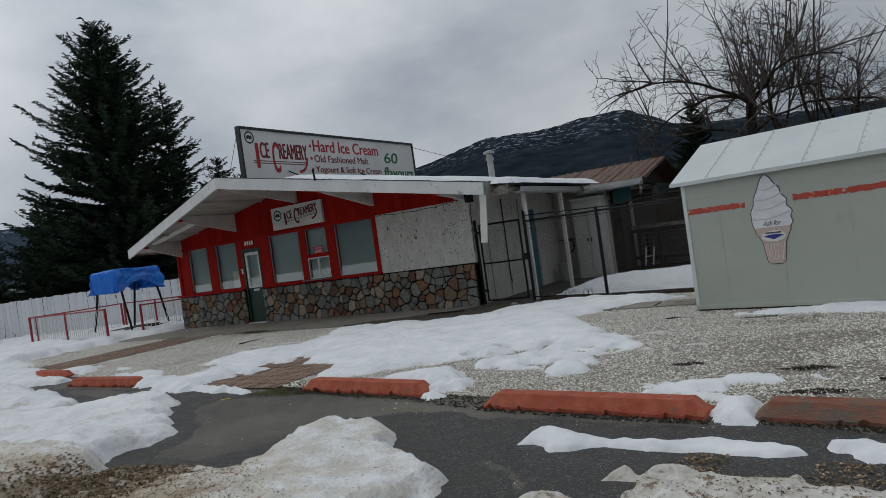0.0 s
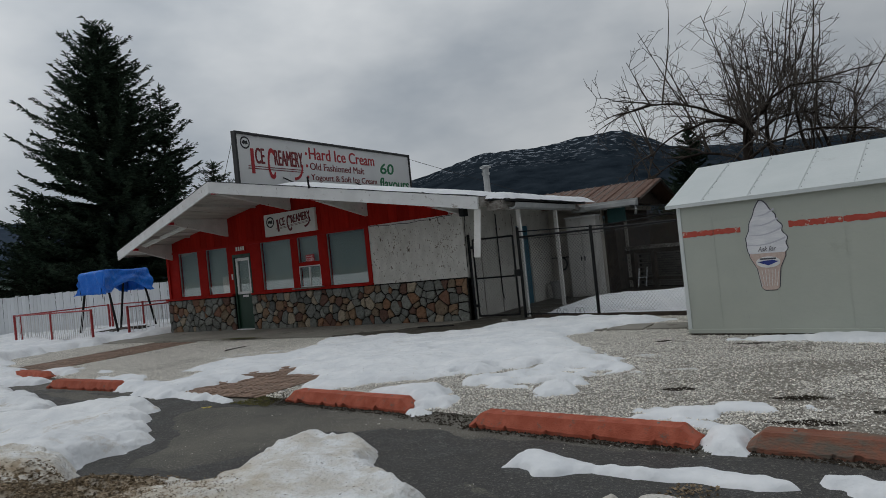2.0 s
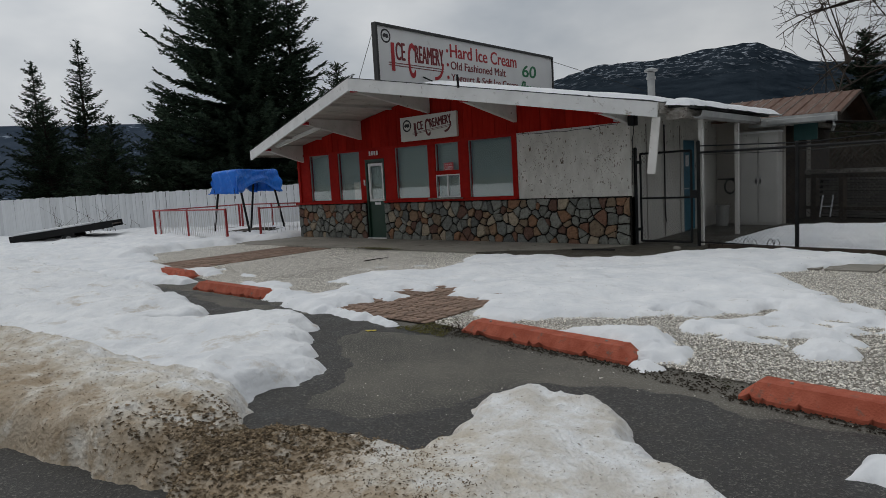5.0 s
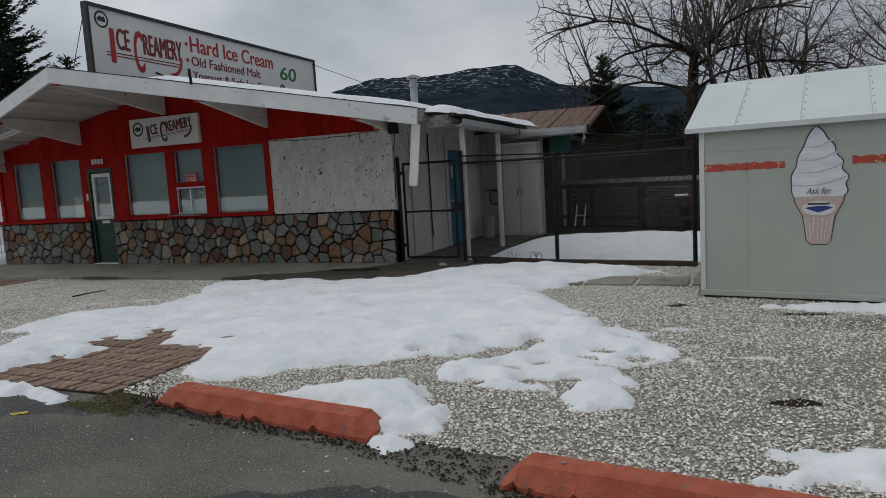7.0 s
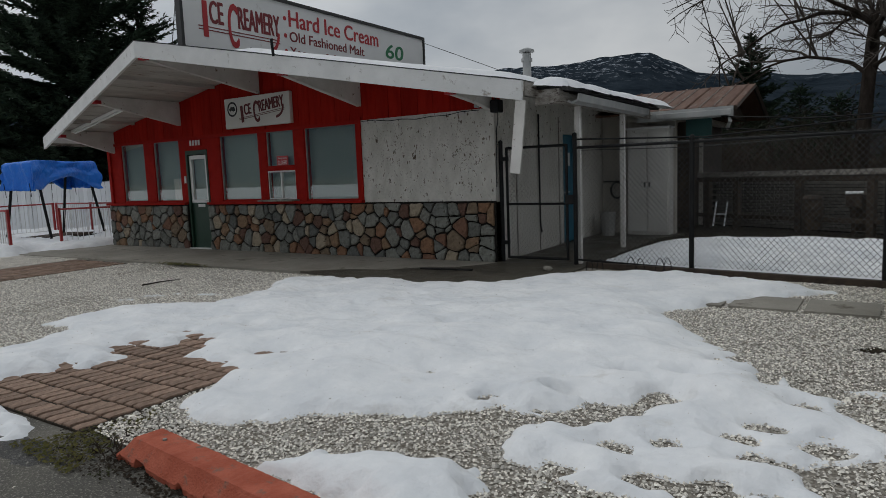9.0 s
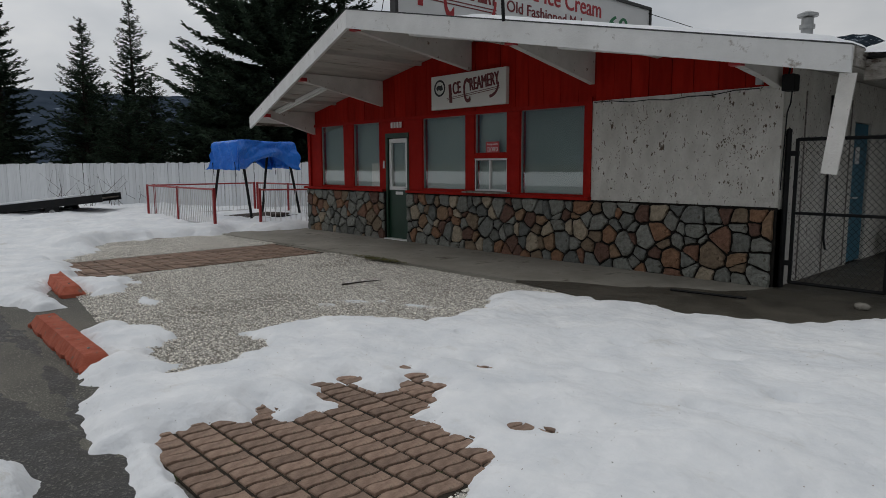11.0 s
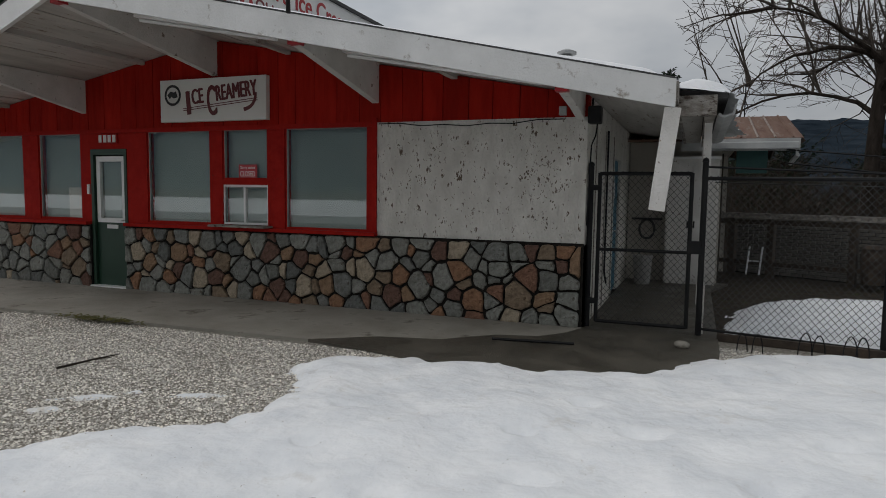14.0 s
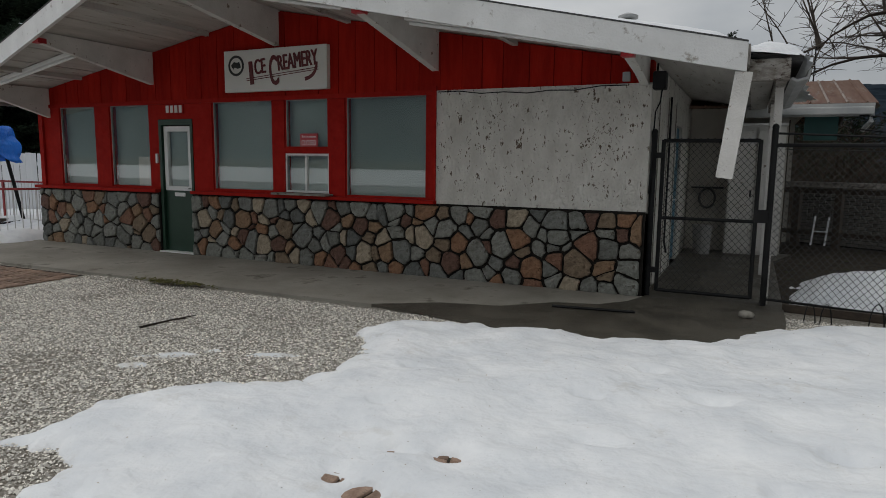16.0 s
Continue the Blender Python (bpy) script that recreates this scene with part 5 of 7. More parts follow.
leaf = part("door_leaf", bbox(-7.488, -6.877, 0.10, 0.145, 0.05, 1.02), M_GREEN, door, "dark green lower panel")
bm = bmesh.new()
for a, b, c, d in ((-7.47, -6.89, 1.95, 2.03), (-7.47, -6.89, 1.022, 1.09), (-7.47, -7.40, 1.09, 1.95), (-6.96, -6.89, 1.09, 1.95)):
    box(bm, a, b, 0.085, 0.14, c, d)
part("pane_frame", bm, M_ALU, door, "white aluminium pane frame")
pn = part("pane", bbox(-7.40, -6.96, 0.11, 0.114, 1.09, 1.95), M_GLASS, door)
pn.visible_shadow = False
part("blind", bbox(-7.40, -6.96, 0.16, 0.165, 1.09, 1.95), M_BLIND, door)
part("letter_slot", bbox(-7.28, -7.06, 0.085, 0.1, 0.93, 0.99, 0.004), M_ALU, door, "pale letter slot")
part("threshold", bbox(-7.545, -6.825, -0.02, 0.2, 0.03, 0.05), M_ALU, door)
part("door_handle", rod([(-6.93, 0.1, 1.06), (-6.93, 0.03, 1.06), (-7.0, 0.03, 1.06)], 0.012), M_ALU, door)
bx = thing("door_bell", "small white bell box on the red trim", "bell")
part("bell_box", bbox(-7.62, -7.575, 0.035, 0.06, 1.45, 1.60, 0.004), M_ALU, bx)
pl = thing("house_plate", "small red plate with four pale bars above the door", "plate")
part("plate", bbox(-7.36, -6.98, 0.035, 0.058, 2.22, 2.36, 0.004), M_REDTRIM, pl)
for k in range(4):
    part("bar", bbox(-7.34 + 0.092 * k, -7.28 + 0.092 * k, 0.028, 0.034, 2.235, 2.345), M_SMALLSIGN, pl)
cs = thing("closed_notice", "small red notice with white lettering inside the glass", "notice")
part("notice_board", bbox(-4.80, -4.50, 0.085, 0.095, 1.72, 1.90, 0.003), M_PLASTICRED, cs)
for piece in islands(text_mesh("CLOSED", 0.25, 0.075, 0.002)):
    on_face(part("letter", piece, M_SIGN, cs), -4.775, 1.735, -0.084, FACE_FRONT)
for piece in islands(text_mesh("Sorry we're", 0.24, 0.05, 0.002)):
    on_face(part("letter", piece, M_SIGN, cs), -4.77, 1.83, -0.084, FACE_FRONT)


# ---- under the eave ----
def strip_light(x0, x1, y):
    ob = thing("strip_light", "unlit white fluorescent strip light under the eave", "lamp")
    m = Matrix.Translation((x0, y, roof_z(x0) - 0.235)) @ Matrix.Rotation(math.atan2(SLOPE if x0 > RIDGE else -SLOPE, 1), 4, "Y")
    part("housing", bbox(0, x1 - x0, -0.06, 0.06, 0.0, 0.06, 0.008, m), M_TUBE, ob)
    part("tube", rod([m @ Vector((0.05, 0, -0.02)), m @ Vector((x1 - x0 - 0.05, 0, -0.02))], 0.019, 8), M_TUBE, ob, "white glass tube")


strip_light(-2.5, -0.2, -1.02)
strip_light(-4.95, -2.95, -1.5)
strip_light(-10.1, -8.0, -0.9)
fl = thing("flood_lamp", "black flood lamp bracket at the wall corner", "lamp")
part("lamp_body", bbox(0.02, 0.16, -0.12, 0.06, 2.33, 2.52, 0.02), M_STEEL, fl)
part("bracket", rod([(0.05, 0.0, 2.5), (0.05, 0.05, 2.62)], 0.012), M_STEEL, fl)
part("cable", rod([(0.12, -0.05, 2.35), (0.10, -0.02, 2.2), (0.05, 0.03, 2.1), (0.02, 0.04, 1.2)], 0.008, 5), M_STEEL, fl, "black hanging cable")
jb = thing("junction_box", "small grey junction box on the gable", "box")
part("box_body", bbox(-0.32, -0.24, 0.0, 0.055, 2.44, 2.54, 0.004), M_GUTTER, jb)
sag = thing("wall_cable", "thin sagging cable along the stucco top", "cable")
part("cable", rod([(-2.6 + 0.29 * k, 0.035, 2.40 - 0.05 * math.sin(math.pi * k / 8) + 0.02 * (k % 2)) for k in range(9)], 0.006, 5), M_STEEL, sag)
lb = thing("loose_board", "peeling white loose board hanging from the eave corner", "board")
part("plank", bbox(-0.075, 0.075, -0.015, 0.015, -0.97, 0.0, 0.003, pose(0.93, -0.93, 2.37, 0, 6.5, 0)), M_WHITE, lb)
vt = thing("chimney_pipe", "grey metal flue pipe with a cap on the roof", "chimney")
part("pipe", rod([(-0.83, 3.05, 2.9), (-0.83, 3.05, 3.72)], 0.085, 14), M_GUTTER, vt)
part("collar", rod([(-0.83, 3.05, 3.56), (-0.83, 3.05, 3.62)], 0.11, 14), M_GUTTER, vt)
part("cap", rod([(-0.83, 3.05, 3.74), (-0.83, 3.05, 3.78), (-0.83, 3.05, 3.82)], [0.15, 0.15, 0.05], 14), M_GUTTER, vt)

# ---- roof snow ----
def roof_snow_patch(outline, zf, high, seed, label):
    xs, ys = [p[0] for p in outline], [p[1] for p in outline]
    x, y = np.meshgrid(np.arange(min(xs) - 0.2, max(xs) + 0.2, 0.05), np.arange(min(ys) - 0.2, max(ys) + 0.2, 0.05))
    d = drift(x, y, outline, 0.045, seed)
    h = np.where(d > 0, high * (1 - np.exp(-np.maximum(d, 0) / 0.1)), np.maximum(d, -0.05) * 0.5) + 0.02 * vnoise(x, y, 0.5, seed)
    z = np.vectorize(zf)(x) + h
    ny, nx = x.shape
    keep = d > -0.09
    idx = np.arange(nx * ny).reshape(ny, nx)
    q = keep[:-1, :-1] & keep[1:, :-1] & keep[:-1, 1:] & keep[1:, 1:]
    f = np.stack([idx[:-1, :-1][q], idx[:-1, 1:][q], idx[1:, 1:][q], idx[1:, :-1][q]], 1)
    used, inv = np.unique(f, return_inverse=True)
    v = np.stack([x.ravel()[used], y.ravel()[used], z.ravel()[used]], 1)
    single("roof_snow", mesh_from("roof_snow", v.tolist(), inv.reshape(-1, 4).tolist(), True), M_SNOW, label, "snow", "stuff")


def canopy_z(x):
    return 2.60 - 0.10 * (x - 0.95)


roof_snow_patch([(-3.6, -1.75), (0.8, -0.75), (0.85, 4.2), (-1.5, 6.8), (-3.0, 6.8), (-3.2, 2.0)], lambda x: roof_z(x) + 0.006, 0.075, 81, "old snow along the roof edge")
roof_snow_patch([(0.98, -0.55), (1.42, -0.5), (1.48, 1.8), (1.8, 3.6), (1.6, 4.2), (1.0, 4.2)], canopy_z, 0.13, 85, "thick snow overhanging the low canopy")

# ---- canopy and recess beside the building ----
can = thing("canopy", "low lean-to canopy with rotten edge boards and gutter", "canopy")
bm = bmesh.new()
prism(bm, [(0.93, canopy_z(0.93) - 0.005), (1.42, canopy_z(1.42) - 0.005), (1.42, canopy_z(1.42) - 0.05), (0.93, canopy_z(0.93) - 0.05)], "y", -0.5, 4.2)
part("deck", bm, M_ROOF, can)
part("soffit_panel", bbox(0.955, 1.20, -0.40, 4.9, 2.45, 2.47), M_SOFFIT, can, "white board ceiling")
part("end_beam", bbox(0.955, 1.32, -0.55, -0.42, 2.33, 2.53, 0.01), M_OLDWOOD, can, "rotten peeling beam end")
part("edge_beam", bbox(1.21, 1.31, -0.42, 4.0, 2.34, 2.5, 0.008), M_OLDWOOD, can, "weathered edge beam")
bm = bmesh.new()
prism(bm, [(u - 0.19, v) for u, v in ((1.52, 2.36), (1.58, 2.33), (1.68, 2.36), (1.70, 2.46), (1.68, 2.46), (1.66, 2.38), (1.58, 2.355), (1.54, 2.38))], "y", -0.3, 3.2)
part("gutter", bm, M_GUTTER, can, "sagging grey gutter")
part("post", bbox(1.22, 1.30, 0.24, 0.32, 0.02, 2.34, 0.006), M_WHITE, can, "white painted post")
part("post", bbox(1.22, 1.30, 2.36, 2.44, 0.02, 2.34, 0.006), M_WHITE, can, "white painted post")
single("wall_recess", bbox(0.02, 1.56, 4.95, 5.1, 0.0, 2.5), M_BEIGE, "beige wall at the end of the covered passage", "wall", "structure")
cab = thing("storage_cabinet", "tall white storage cabinet with double doors under the canopy", "cabinet")
part("body", bbox(0.68, 1.52, 4.58, 4.94, 0.03, 2.18), M_WHITE, cab)
for a, b in ((0.70, 1.08), (1.11, 1.50)):
    dr = part("door", bbox(a, b, 4.54, 4.578, 0.1, 2.1, 0.004), M_WHITE, cab)
    part("handle", bbox(b - 0.05 if a < 1.0 else a + 0.02, b - 0.02 if a < 1.0 else a + 0.05, 4.515, 4.54, 1.0, 1.12), M_STEEL, dr)
part("top_board", bbox(0.66, 1.54, 4.52, 4.94, 2.182, 2.22), M_FASCIA, cab)
bin_ = thing("waste_bin", "small grey plastic bin on the passage floor", "bin")
part("bucket", rod([(0.35, 4.3, 0.03), (0.35, 4.3, 0.5)], [0.13, 0.16], 14), M_CLAY, bin_)
part("rim", rod([(0.35, 4.3, 0.48), (0.35, 4.3, 0.52)], 0.17, 14), M_CLAY, bin_)
hs = thing("hose_reel", "dark hose and tap hung on the passage wall", "hose")
part("coil", rod([(0.36 + 0.13 * math.cos(a / 3), 4.88, 0.95 + 0.17 * math.sin(a / 3)) for a in range(40)], 0.022, 6), M_RUBBER, hs)
part("shelf", bbox(0.1, 0.62, 4.75, 4.95, 1.12, 1.15), M_STEEL, hs)

# wing with the rusty roof
wing = thing("back_wing", "low back wing with a rusty metal gable roof and teal gable", "building", (-0.20, 0.75, 0.05))
part("wall", bbox(1.55, 1.82, 5.2, 9.0, 0.0, 2.3), M_DARKWOOD, wing, "dark timber wall")
part("wall", bbox(-2.0, 1.96, 4.25, 9.0, 2.3, 2.42), M_STUCCO, wing)
bm = bmesh.new()
prism(bm, [(3.85, 2.47), (6.4, 3.10), (8.95, 2.47), (8.95, 2.43), (6.4, 3.06), (3.85, 2.43)], "x", -1.2, 2.95)
part("roof_sheet", bm, M_RUST, wing, "rusty corrugated roof sheet")
for k in range(16):
    x = -1.1 + k * 0.26
    for a, b in (((3.84, 2.478), (6.4, 3.108)), ((6.4, 3.108), (8.96, 2.478))):
        part("roof_rib", rod([(x, a[0], a[1]), (x, b[0], b[1])], 0.02, 4), M_RIB if k % 3 else M_RUST, wing)
part("fascia", bbox(1.1, 2.9, 3.78, 3.84, 2.26, 2.46), M_GUTTER, wing, "grey painted fascia")
part("gutter", bbox(1.5, 2.88, 3.68, 3.775, 2.28, 2.40, 0.02), M_GUTTER, wing, "grey gutter")
part("downspout", rod([(2.84, 3.72, 2.30), (2.86, 3.74, 2.18), (2.78, 3.95, 2.05)], 0.035, 8), M_GUTTER, wing, "broken downspout elbow")
bm = bmesh.new()
prism(bm, [(4.2, 2.4), (8.6, 2.4), (6.4, 2.95)], "x", 2.42, 2.48)
part("gable", bm, M_DARKWOOD, wing, "dark gable boards")
part("barge_board", rod([(2.93, 3.85, 2.42), (2.93, 6.4, 3.05)], 0.05, 4), M_DARKWOOD, wing)
part("barge_board", rod([(2.93, 6.4, 3.05), (2.93, 8.95, 2.42)], 0.05, 4), M_DARKWOOD, wing)
part("teal_panel", bbox(1.98, 2.46, 4.1, 4.19, 1.9, 2.42), M_TEAL, wing, "teal painted panel")
part("corner_post", bbox(1.85, 1.93, 6.0, 6.08, 0.0, 2.9), M_BEIGE, wing)
part("antenna", rod([(2.2, 6.4, 3.08), (2.2, 6.4, 3.75)], 0.012, 5), M_STEEL, wing, "thin mast")

# ---- wire fence and gate ----
def chain_link(x0, x1, z0, z1, y, half=0.034):
    """Bent wires side by side that hook into one another as diamonds."""
    verts, faces = [], []
    r = 0.0027
    n, rows = int((x1 - x0) / half), int((z1 - z0) / 0.038)
    half, step = (x1 - x0) / n, (z1 - z0) / rows
    for i in range(n):
        pts = [(x0 + half * (i + (k + i) % 2), y + (0.004 if (k + i) % 2 else -0.004), z0 + k * step) for k in range(rows + 1)]
        for a, b in zip(pts, pts[1:]):
            v = len(verts)
            dx, dz = b[0] - a[0], b[2] - a[2]
            d = math.hypot(dx, dz)
            nx, nz = -dz / d * r, dx / d * r
            verts += [(a[0] + nx, a[1], a[2] + nz), (a[0] - nx, a[1], a[2] - nz), (b[0] - nx, b[1], b[2] - nz), (b[0] + nx, b[1], b[2] + nz), (a[0], a[1] - 1.5 * r, a[2]), (b[0], b[1] - 1.5 * r, b[2])]
            faces += [(v, v + 4, v + 5, v + 3), (v + 4, v + 1, v + 2, v + 5), (v, v + 3, v + 2, v + 1)]
    return mesh_from("wire_mesh", verts, faces)


YF = 0.16
gate = thing("wire_gate", "closed black steel gate with diamond wire mesh", "gate")
part("gate_frame", (lambda b: (tube(b, [(0.14, YF, 0.09), (0.14, YF, 1.80)], 0.022, 8), tube(b, [(1.12, YF, 0.09), (1.12, YF, 1.80)], 0.022, 8), tube(b, [(0.14, YF, 1.79), (1.12, YF, 1.79)], 0.02, 8),
                               tube(b, [(0.14, YF, 0.10), (1.12, YF, 0.10)], 0.02, 8), tube(b, [(0.14, YF, 0.93), (1.12, YF, 0.93)], 0.018, 8), b)[-1])(bmesh.new()), M_STEEL, gate)
part("wire_mesh", chain_link(0.15, 1.11, 0.1, 1.82, YF), M_WIRE, gate, "grey diamond wire mesh")
part("latch", bbox(1.10, 1.24, YF - 0.04, YF + 0.03, 0.92, 1.06, 0.008), M_STEEL, gate)
for z in (0.3, 1.6):
    part("hinge", bbox(0.03, 0.16, YF - 0.03, YF + 0.03, z, z + 0.06, 0.006), M_STEEL, gate)
gp = part("post", rod([(0.04, YF, 0.0), (0.04, YF, 1.88)], 0.032, 10), M_STEEL, gate)
part("post_cap", rod([(0.04, YF, 1.88), (0.04, YF, 1.91), (0.04, YF, 1.925)], [0.036, 0.03, 0.005], 10), M_STEEL, gp)
wf = thing("wire_fence", "black post wire mesh fence beside the gate", "fence")
for x, z in ((1.25, 1.92), (2.95, 1.78), (5.08, 1.78)):
    po = part("post", rod([(x, YF, 0.0), (x, YF, z)], 0.032, 10), M_STEEL, wf)
    part("post_cap", rod([(x, YF, z), (x, YF, z + 0.03), (x, YF, z + 0.045)], [0.036, 0.03, 0.005], 10), M_STEEL, po)
part("top_rail", rod([(1.25, YF, 1.74), (2.95, YF, 1.73), (5.1, YF, 1.72)], 0.020, 8), M_STEEL, wf)
part("bottom_rail", rod([(1.25, YF, 0.10), (2.95, YF, 0.07), (5.1, YF, 0.07)], 0.014, 8), M_STEEL, wf)
part("wire_mesh", chain_link(1.27, 5.1, 0.1, 1.77, YF + 0.03), M_WIRE, wf, "grey diamond wire mesh")
part("kick_board", bbox(1.45, 5.1, YF - 0.09, YF - 0.03, 0.0, 0.085, 0.008), M_DARKWOOD, wf, "dark timber along the ground")
part("strand", rod([(1.35, YF, 1.70), (2.95, YF + 0.05, 1.66), (5.1, YF + 0.1, 1.72)], 0.005, 4), M_WIRE, wf)
# the fence runs parallel to the shed
wf.matrix_basis = Matrix.Translation((1.25, YF, 0)) @ Matrix.Rotation(radians(-8.0), 4, "Z") @ Matrix.Translation((-1.25, -YF, 0))


def hoop(x, y, w, h):
    ob = thing("wire_hoop", "thin bent iron border hoop stuck in the snow", "hoop", group="border hoops")
    part("hoop_wire", rod([(x - w / 2 + w * k / 10, y, h * math.sin(math.pi * k / 10) ** 0.5) for k in range(11)], 0.006, 5), M_STEEL, ob)


for x, y, w, h in ((1.66, -0.40, 0.10, 0.20), (1.80, -0.38, 0.10, 0.20), (2.22, -0.36, 0.13, 0.24), (2.34, -0.34, 0.12, 0.22), (2.60, -0.36, 0.13, 0.24), (2.70, -0.37, 0.12, 0.24)):
    hoop(x, y, w, h)

for pts in ([(2.5, 4.5, 2.32), (4.0, 4.2, 2.16), (6.0, 3.8, 2.14), (9.5, 3.0, 2.4)], [(1.28, 0.1, 1.86), (3.0, 0.4, 1.80), (5.2, 0.9, 1.95), (8.0, 1.4, 2.1)], [(2.5, 4.4, 2.1), (4.5, 4.3, 1.86), (7.0, 4.0, 1.95), (9.5, 3.6, 2.2)]):
    cb = thing("overhead_cable", "thin dark cable sagging over the back yard", "cable", group="yard cables")
    part("cable", rod(pts, 0.012, 5), M_STEEL, cb)

# ---- shed ----
shed = thing("shed", "pale green panel shed with a white sheet metal roof", "shed")
SX0, SX1, SY0, SY1, EZ, RZ, RY = 5.15, 9.7, -2.75, 0.1, 1.90, 2.50, -1.27
bm = bmesh.new()
prism(bm, [(SY0, 0.03), (SY1, 0.03), (SY1, EZ), (RY, RZ - 0.03), (SY0, EZ)], "x", SX0, SX1)
part("wall", bm, M_SHED, shed, "pale green wall panels")
for x in (5.62, 6.38, 7.2, 8.0, 8.8):
    part("panel_joint", bbox(x - 0.006, x + 0.006, SY0 - 0.004, SY0 + 0.01, 0.05, EZ), M_SHED, shed)
part("panel_joint", bbox(SX0, SX1, SY0 - 0.004, SY0 + 0.01, 1.62, 1.632), M_SHED, shed)
part("sill", bbox(SX0 - 0.01, SX1, SY0 - 0.03, SY0 + 0.02, 0.03, 0.09, 0.006), M_SHED, shed)
part("base_beam", bbox(SX0 + 0.02, SX1, SY0 - 0.01, SY1, -0.02, 0.03), M_DARKWOOD, shed, "dark timber base")
part("corner_trim", bbox(SX0 - 0.012, SX0 + 0.04, SY0 - 0.012, SY0 + 0.04, 0.03, EZ), M_SHEDROOF, shed)
k = (RZ - EZ) / (RY - SY0)
bm = bmesh.new()
ya, yb = SY0 - 0.06, SY1 + 0.1
prism(bm, [(ya, EZ - 0.02), (RY, RZ + 0.01), (yb, EZ - 0.02), (yb, EZ - 0.06), (RY, RZ - 0.03), (ya, EZ - 0.06)], "x", SX0 - 0.15, SX1 + 0.12)
part("roof_sheet", bm, M_SHEDROOF, shed, "white sheet metal roof")
for i, x in enumerate(np.arange(5.5, 9.7, 0.62)):
    part("roof_seam", rod([(x, ya, EZ - 0.018), (x, RY, RZ + 0.013)], 0.009, 4), M_SHEDROOF, shed)
    for j in range(7):
        u = 0.06 + j * 0.14
        disc_y, disc_z = ya + u * (RY - ya), EZ - 0.012 + u * (RZ - EZ + 0.03)
        part("screw", rod([(x + 0.03, disc_y, disc_z - 0.01), (x + 0.03, disc_y - 0.004, disc_z + 0.003)], 0.006, 6), M_GUTTER, shed)
part("eave_lip", bbox(SX0 - 0.15, SX1 + 0.12, ya - 0.012, ya, EZ - 0.065, EZ - 0.012), M_SHEDROOF, shed)
for x in (5.2, 5.98, 6.75, 7.6):
    for z in (0.25, 0.6, 1.15, 1.55):
        part("screw", rod([(x, SY0 + 0.002, z), (x, SY0 - 0.006, z)], 0.006, 6), M_GUTTER, shed)


def ragged_tape(x0, x1, z, h, seed):
    rng = random.Random(seed)
    n = int((x1 - x0) / 0.03)
    top = [(x0 + (x1 - x0) * i / n, z + h / 2 + rng.uniform(-0.008, 0.008)) for i in range(n + 1)]
    bot = [(x0 + (x1 - x0) * i / n, z - h / 2 + rng.uniform(-0.008, 0.008)) for i in range(n + 1)]
    bm = bmesh.new()
    prism(bm, bot + top[::-1], "y", SY0 - 0.004, SY0 - 0.001)
    return bm


part("tape", ragged_tape(5.16, 5.98, 1.445, 0.075, 1), M_STRIPE, shed, "peeling red tape stripe")
part("tape", ragged_tape(6.58, 9.4, 1.455, 0.075, 2), M_STRIPE, shed, "peeling red tape stripe")

# printed cone on the shed wall
cone = thing("cone_decal", "printed cut-out of a white soft ice cream in a wafer cup", "decal")
CX = 6.29


def outline_swirl(grow=0.0):
    """Scalloped swirl that narrows to a hooked tip."""
    right, left = [], []
    n = 44
    for i in range(n + 1):
        u = i / n
        z = 1.10 + 0.70 * u
        w = 0.255 * (1 - u ** 1.7) ** 0.85 * min(1.0, 0.80 + 1.3 * u) + 0.008
        right.append((CX + w * (1.0 + 0.08 * math.sin(u * 28)) - 0.02 * u ** 3 + grow, z + grow * u))
        left.append((CX - w * (1.0 + 0.04 * math.sin(u * 22 + 1)) - 0.03 * u ** 4 - grow, z + grow * u))
    return right + [(CX - 0.09, 1.808 + grow)] + left[::-1]


def outline_cup(grow=0.0):
    return [(CX - 0.225 - grow, 1.15), (CX - 0.215 - grow, 1.05), (CX - 0.14 - grow, 0.90), (CX - 0.105 - grow, 0.64), (CX - 0.07, 0.61 - grow), (CX + 0.07, 0.61 - grow), (CX + 0.105 + grow, 0.64),
            (CX + 0.14 + grow, 0.90), (CX + 0.215 + grow, 1.05), (CX + 0.225 + grow, 1.15)]


def flat_on_shed(outline, lift, deep=0.003):
    bm = bmesh.new()
    prism(bm, outline, "y", SY0 - lift - deep, SY0 - lift)
    return bm


part("outline", flat_on_shed(outline_swirl(0.012), 0.002), M_INK, cone, "dark printed outline")
part("outline", flat_on_shed(outline_cup(0.010), 0.001), M_INK, cone)
part("wafer_cup", flat_on_shed(outline_cup(), 0.005), M_CONE, cone, "pinkish wafer cup")
part("swirl", flat_on_shed(outline_swirl(), 0.006), M_CREAM, cone, "white ice cream swirl")
for i in range(4):
    z = 1.22 + 0.13 * i
    w = 0.24 - 0.035 * i
    bm = bmesh.new()
    arc_band(bm, [(CX - w + 2 * w * k / 8, z - 0.035 * math.sin(k / 8 * math.pi) + 0.07 * k / 8) for k in range(9)], 0.004, 0.012, 0.0)
    ob = part("swirl_line", bm, surf("printed_shade", (0.50, 0.50, 0.56), (0.58, 0.58, 0.64), 0.1, 0.5) if i == 0 else bpy.data.materials["printed_shade"], cone)
    ob.matrix_basis = Matrix.Translation((0, SY0 - 0.0105, 0)) @ FACE_FRONT
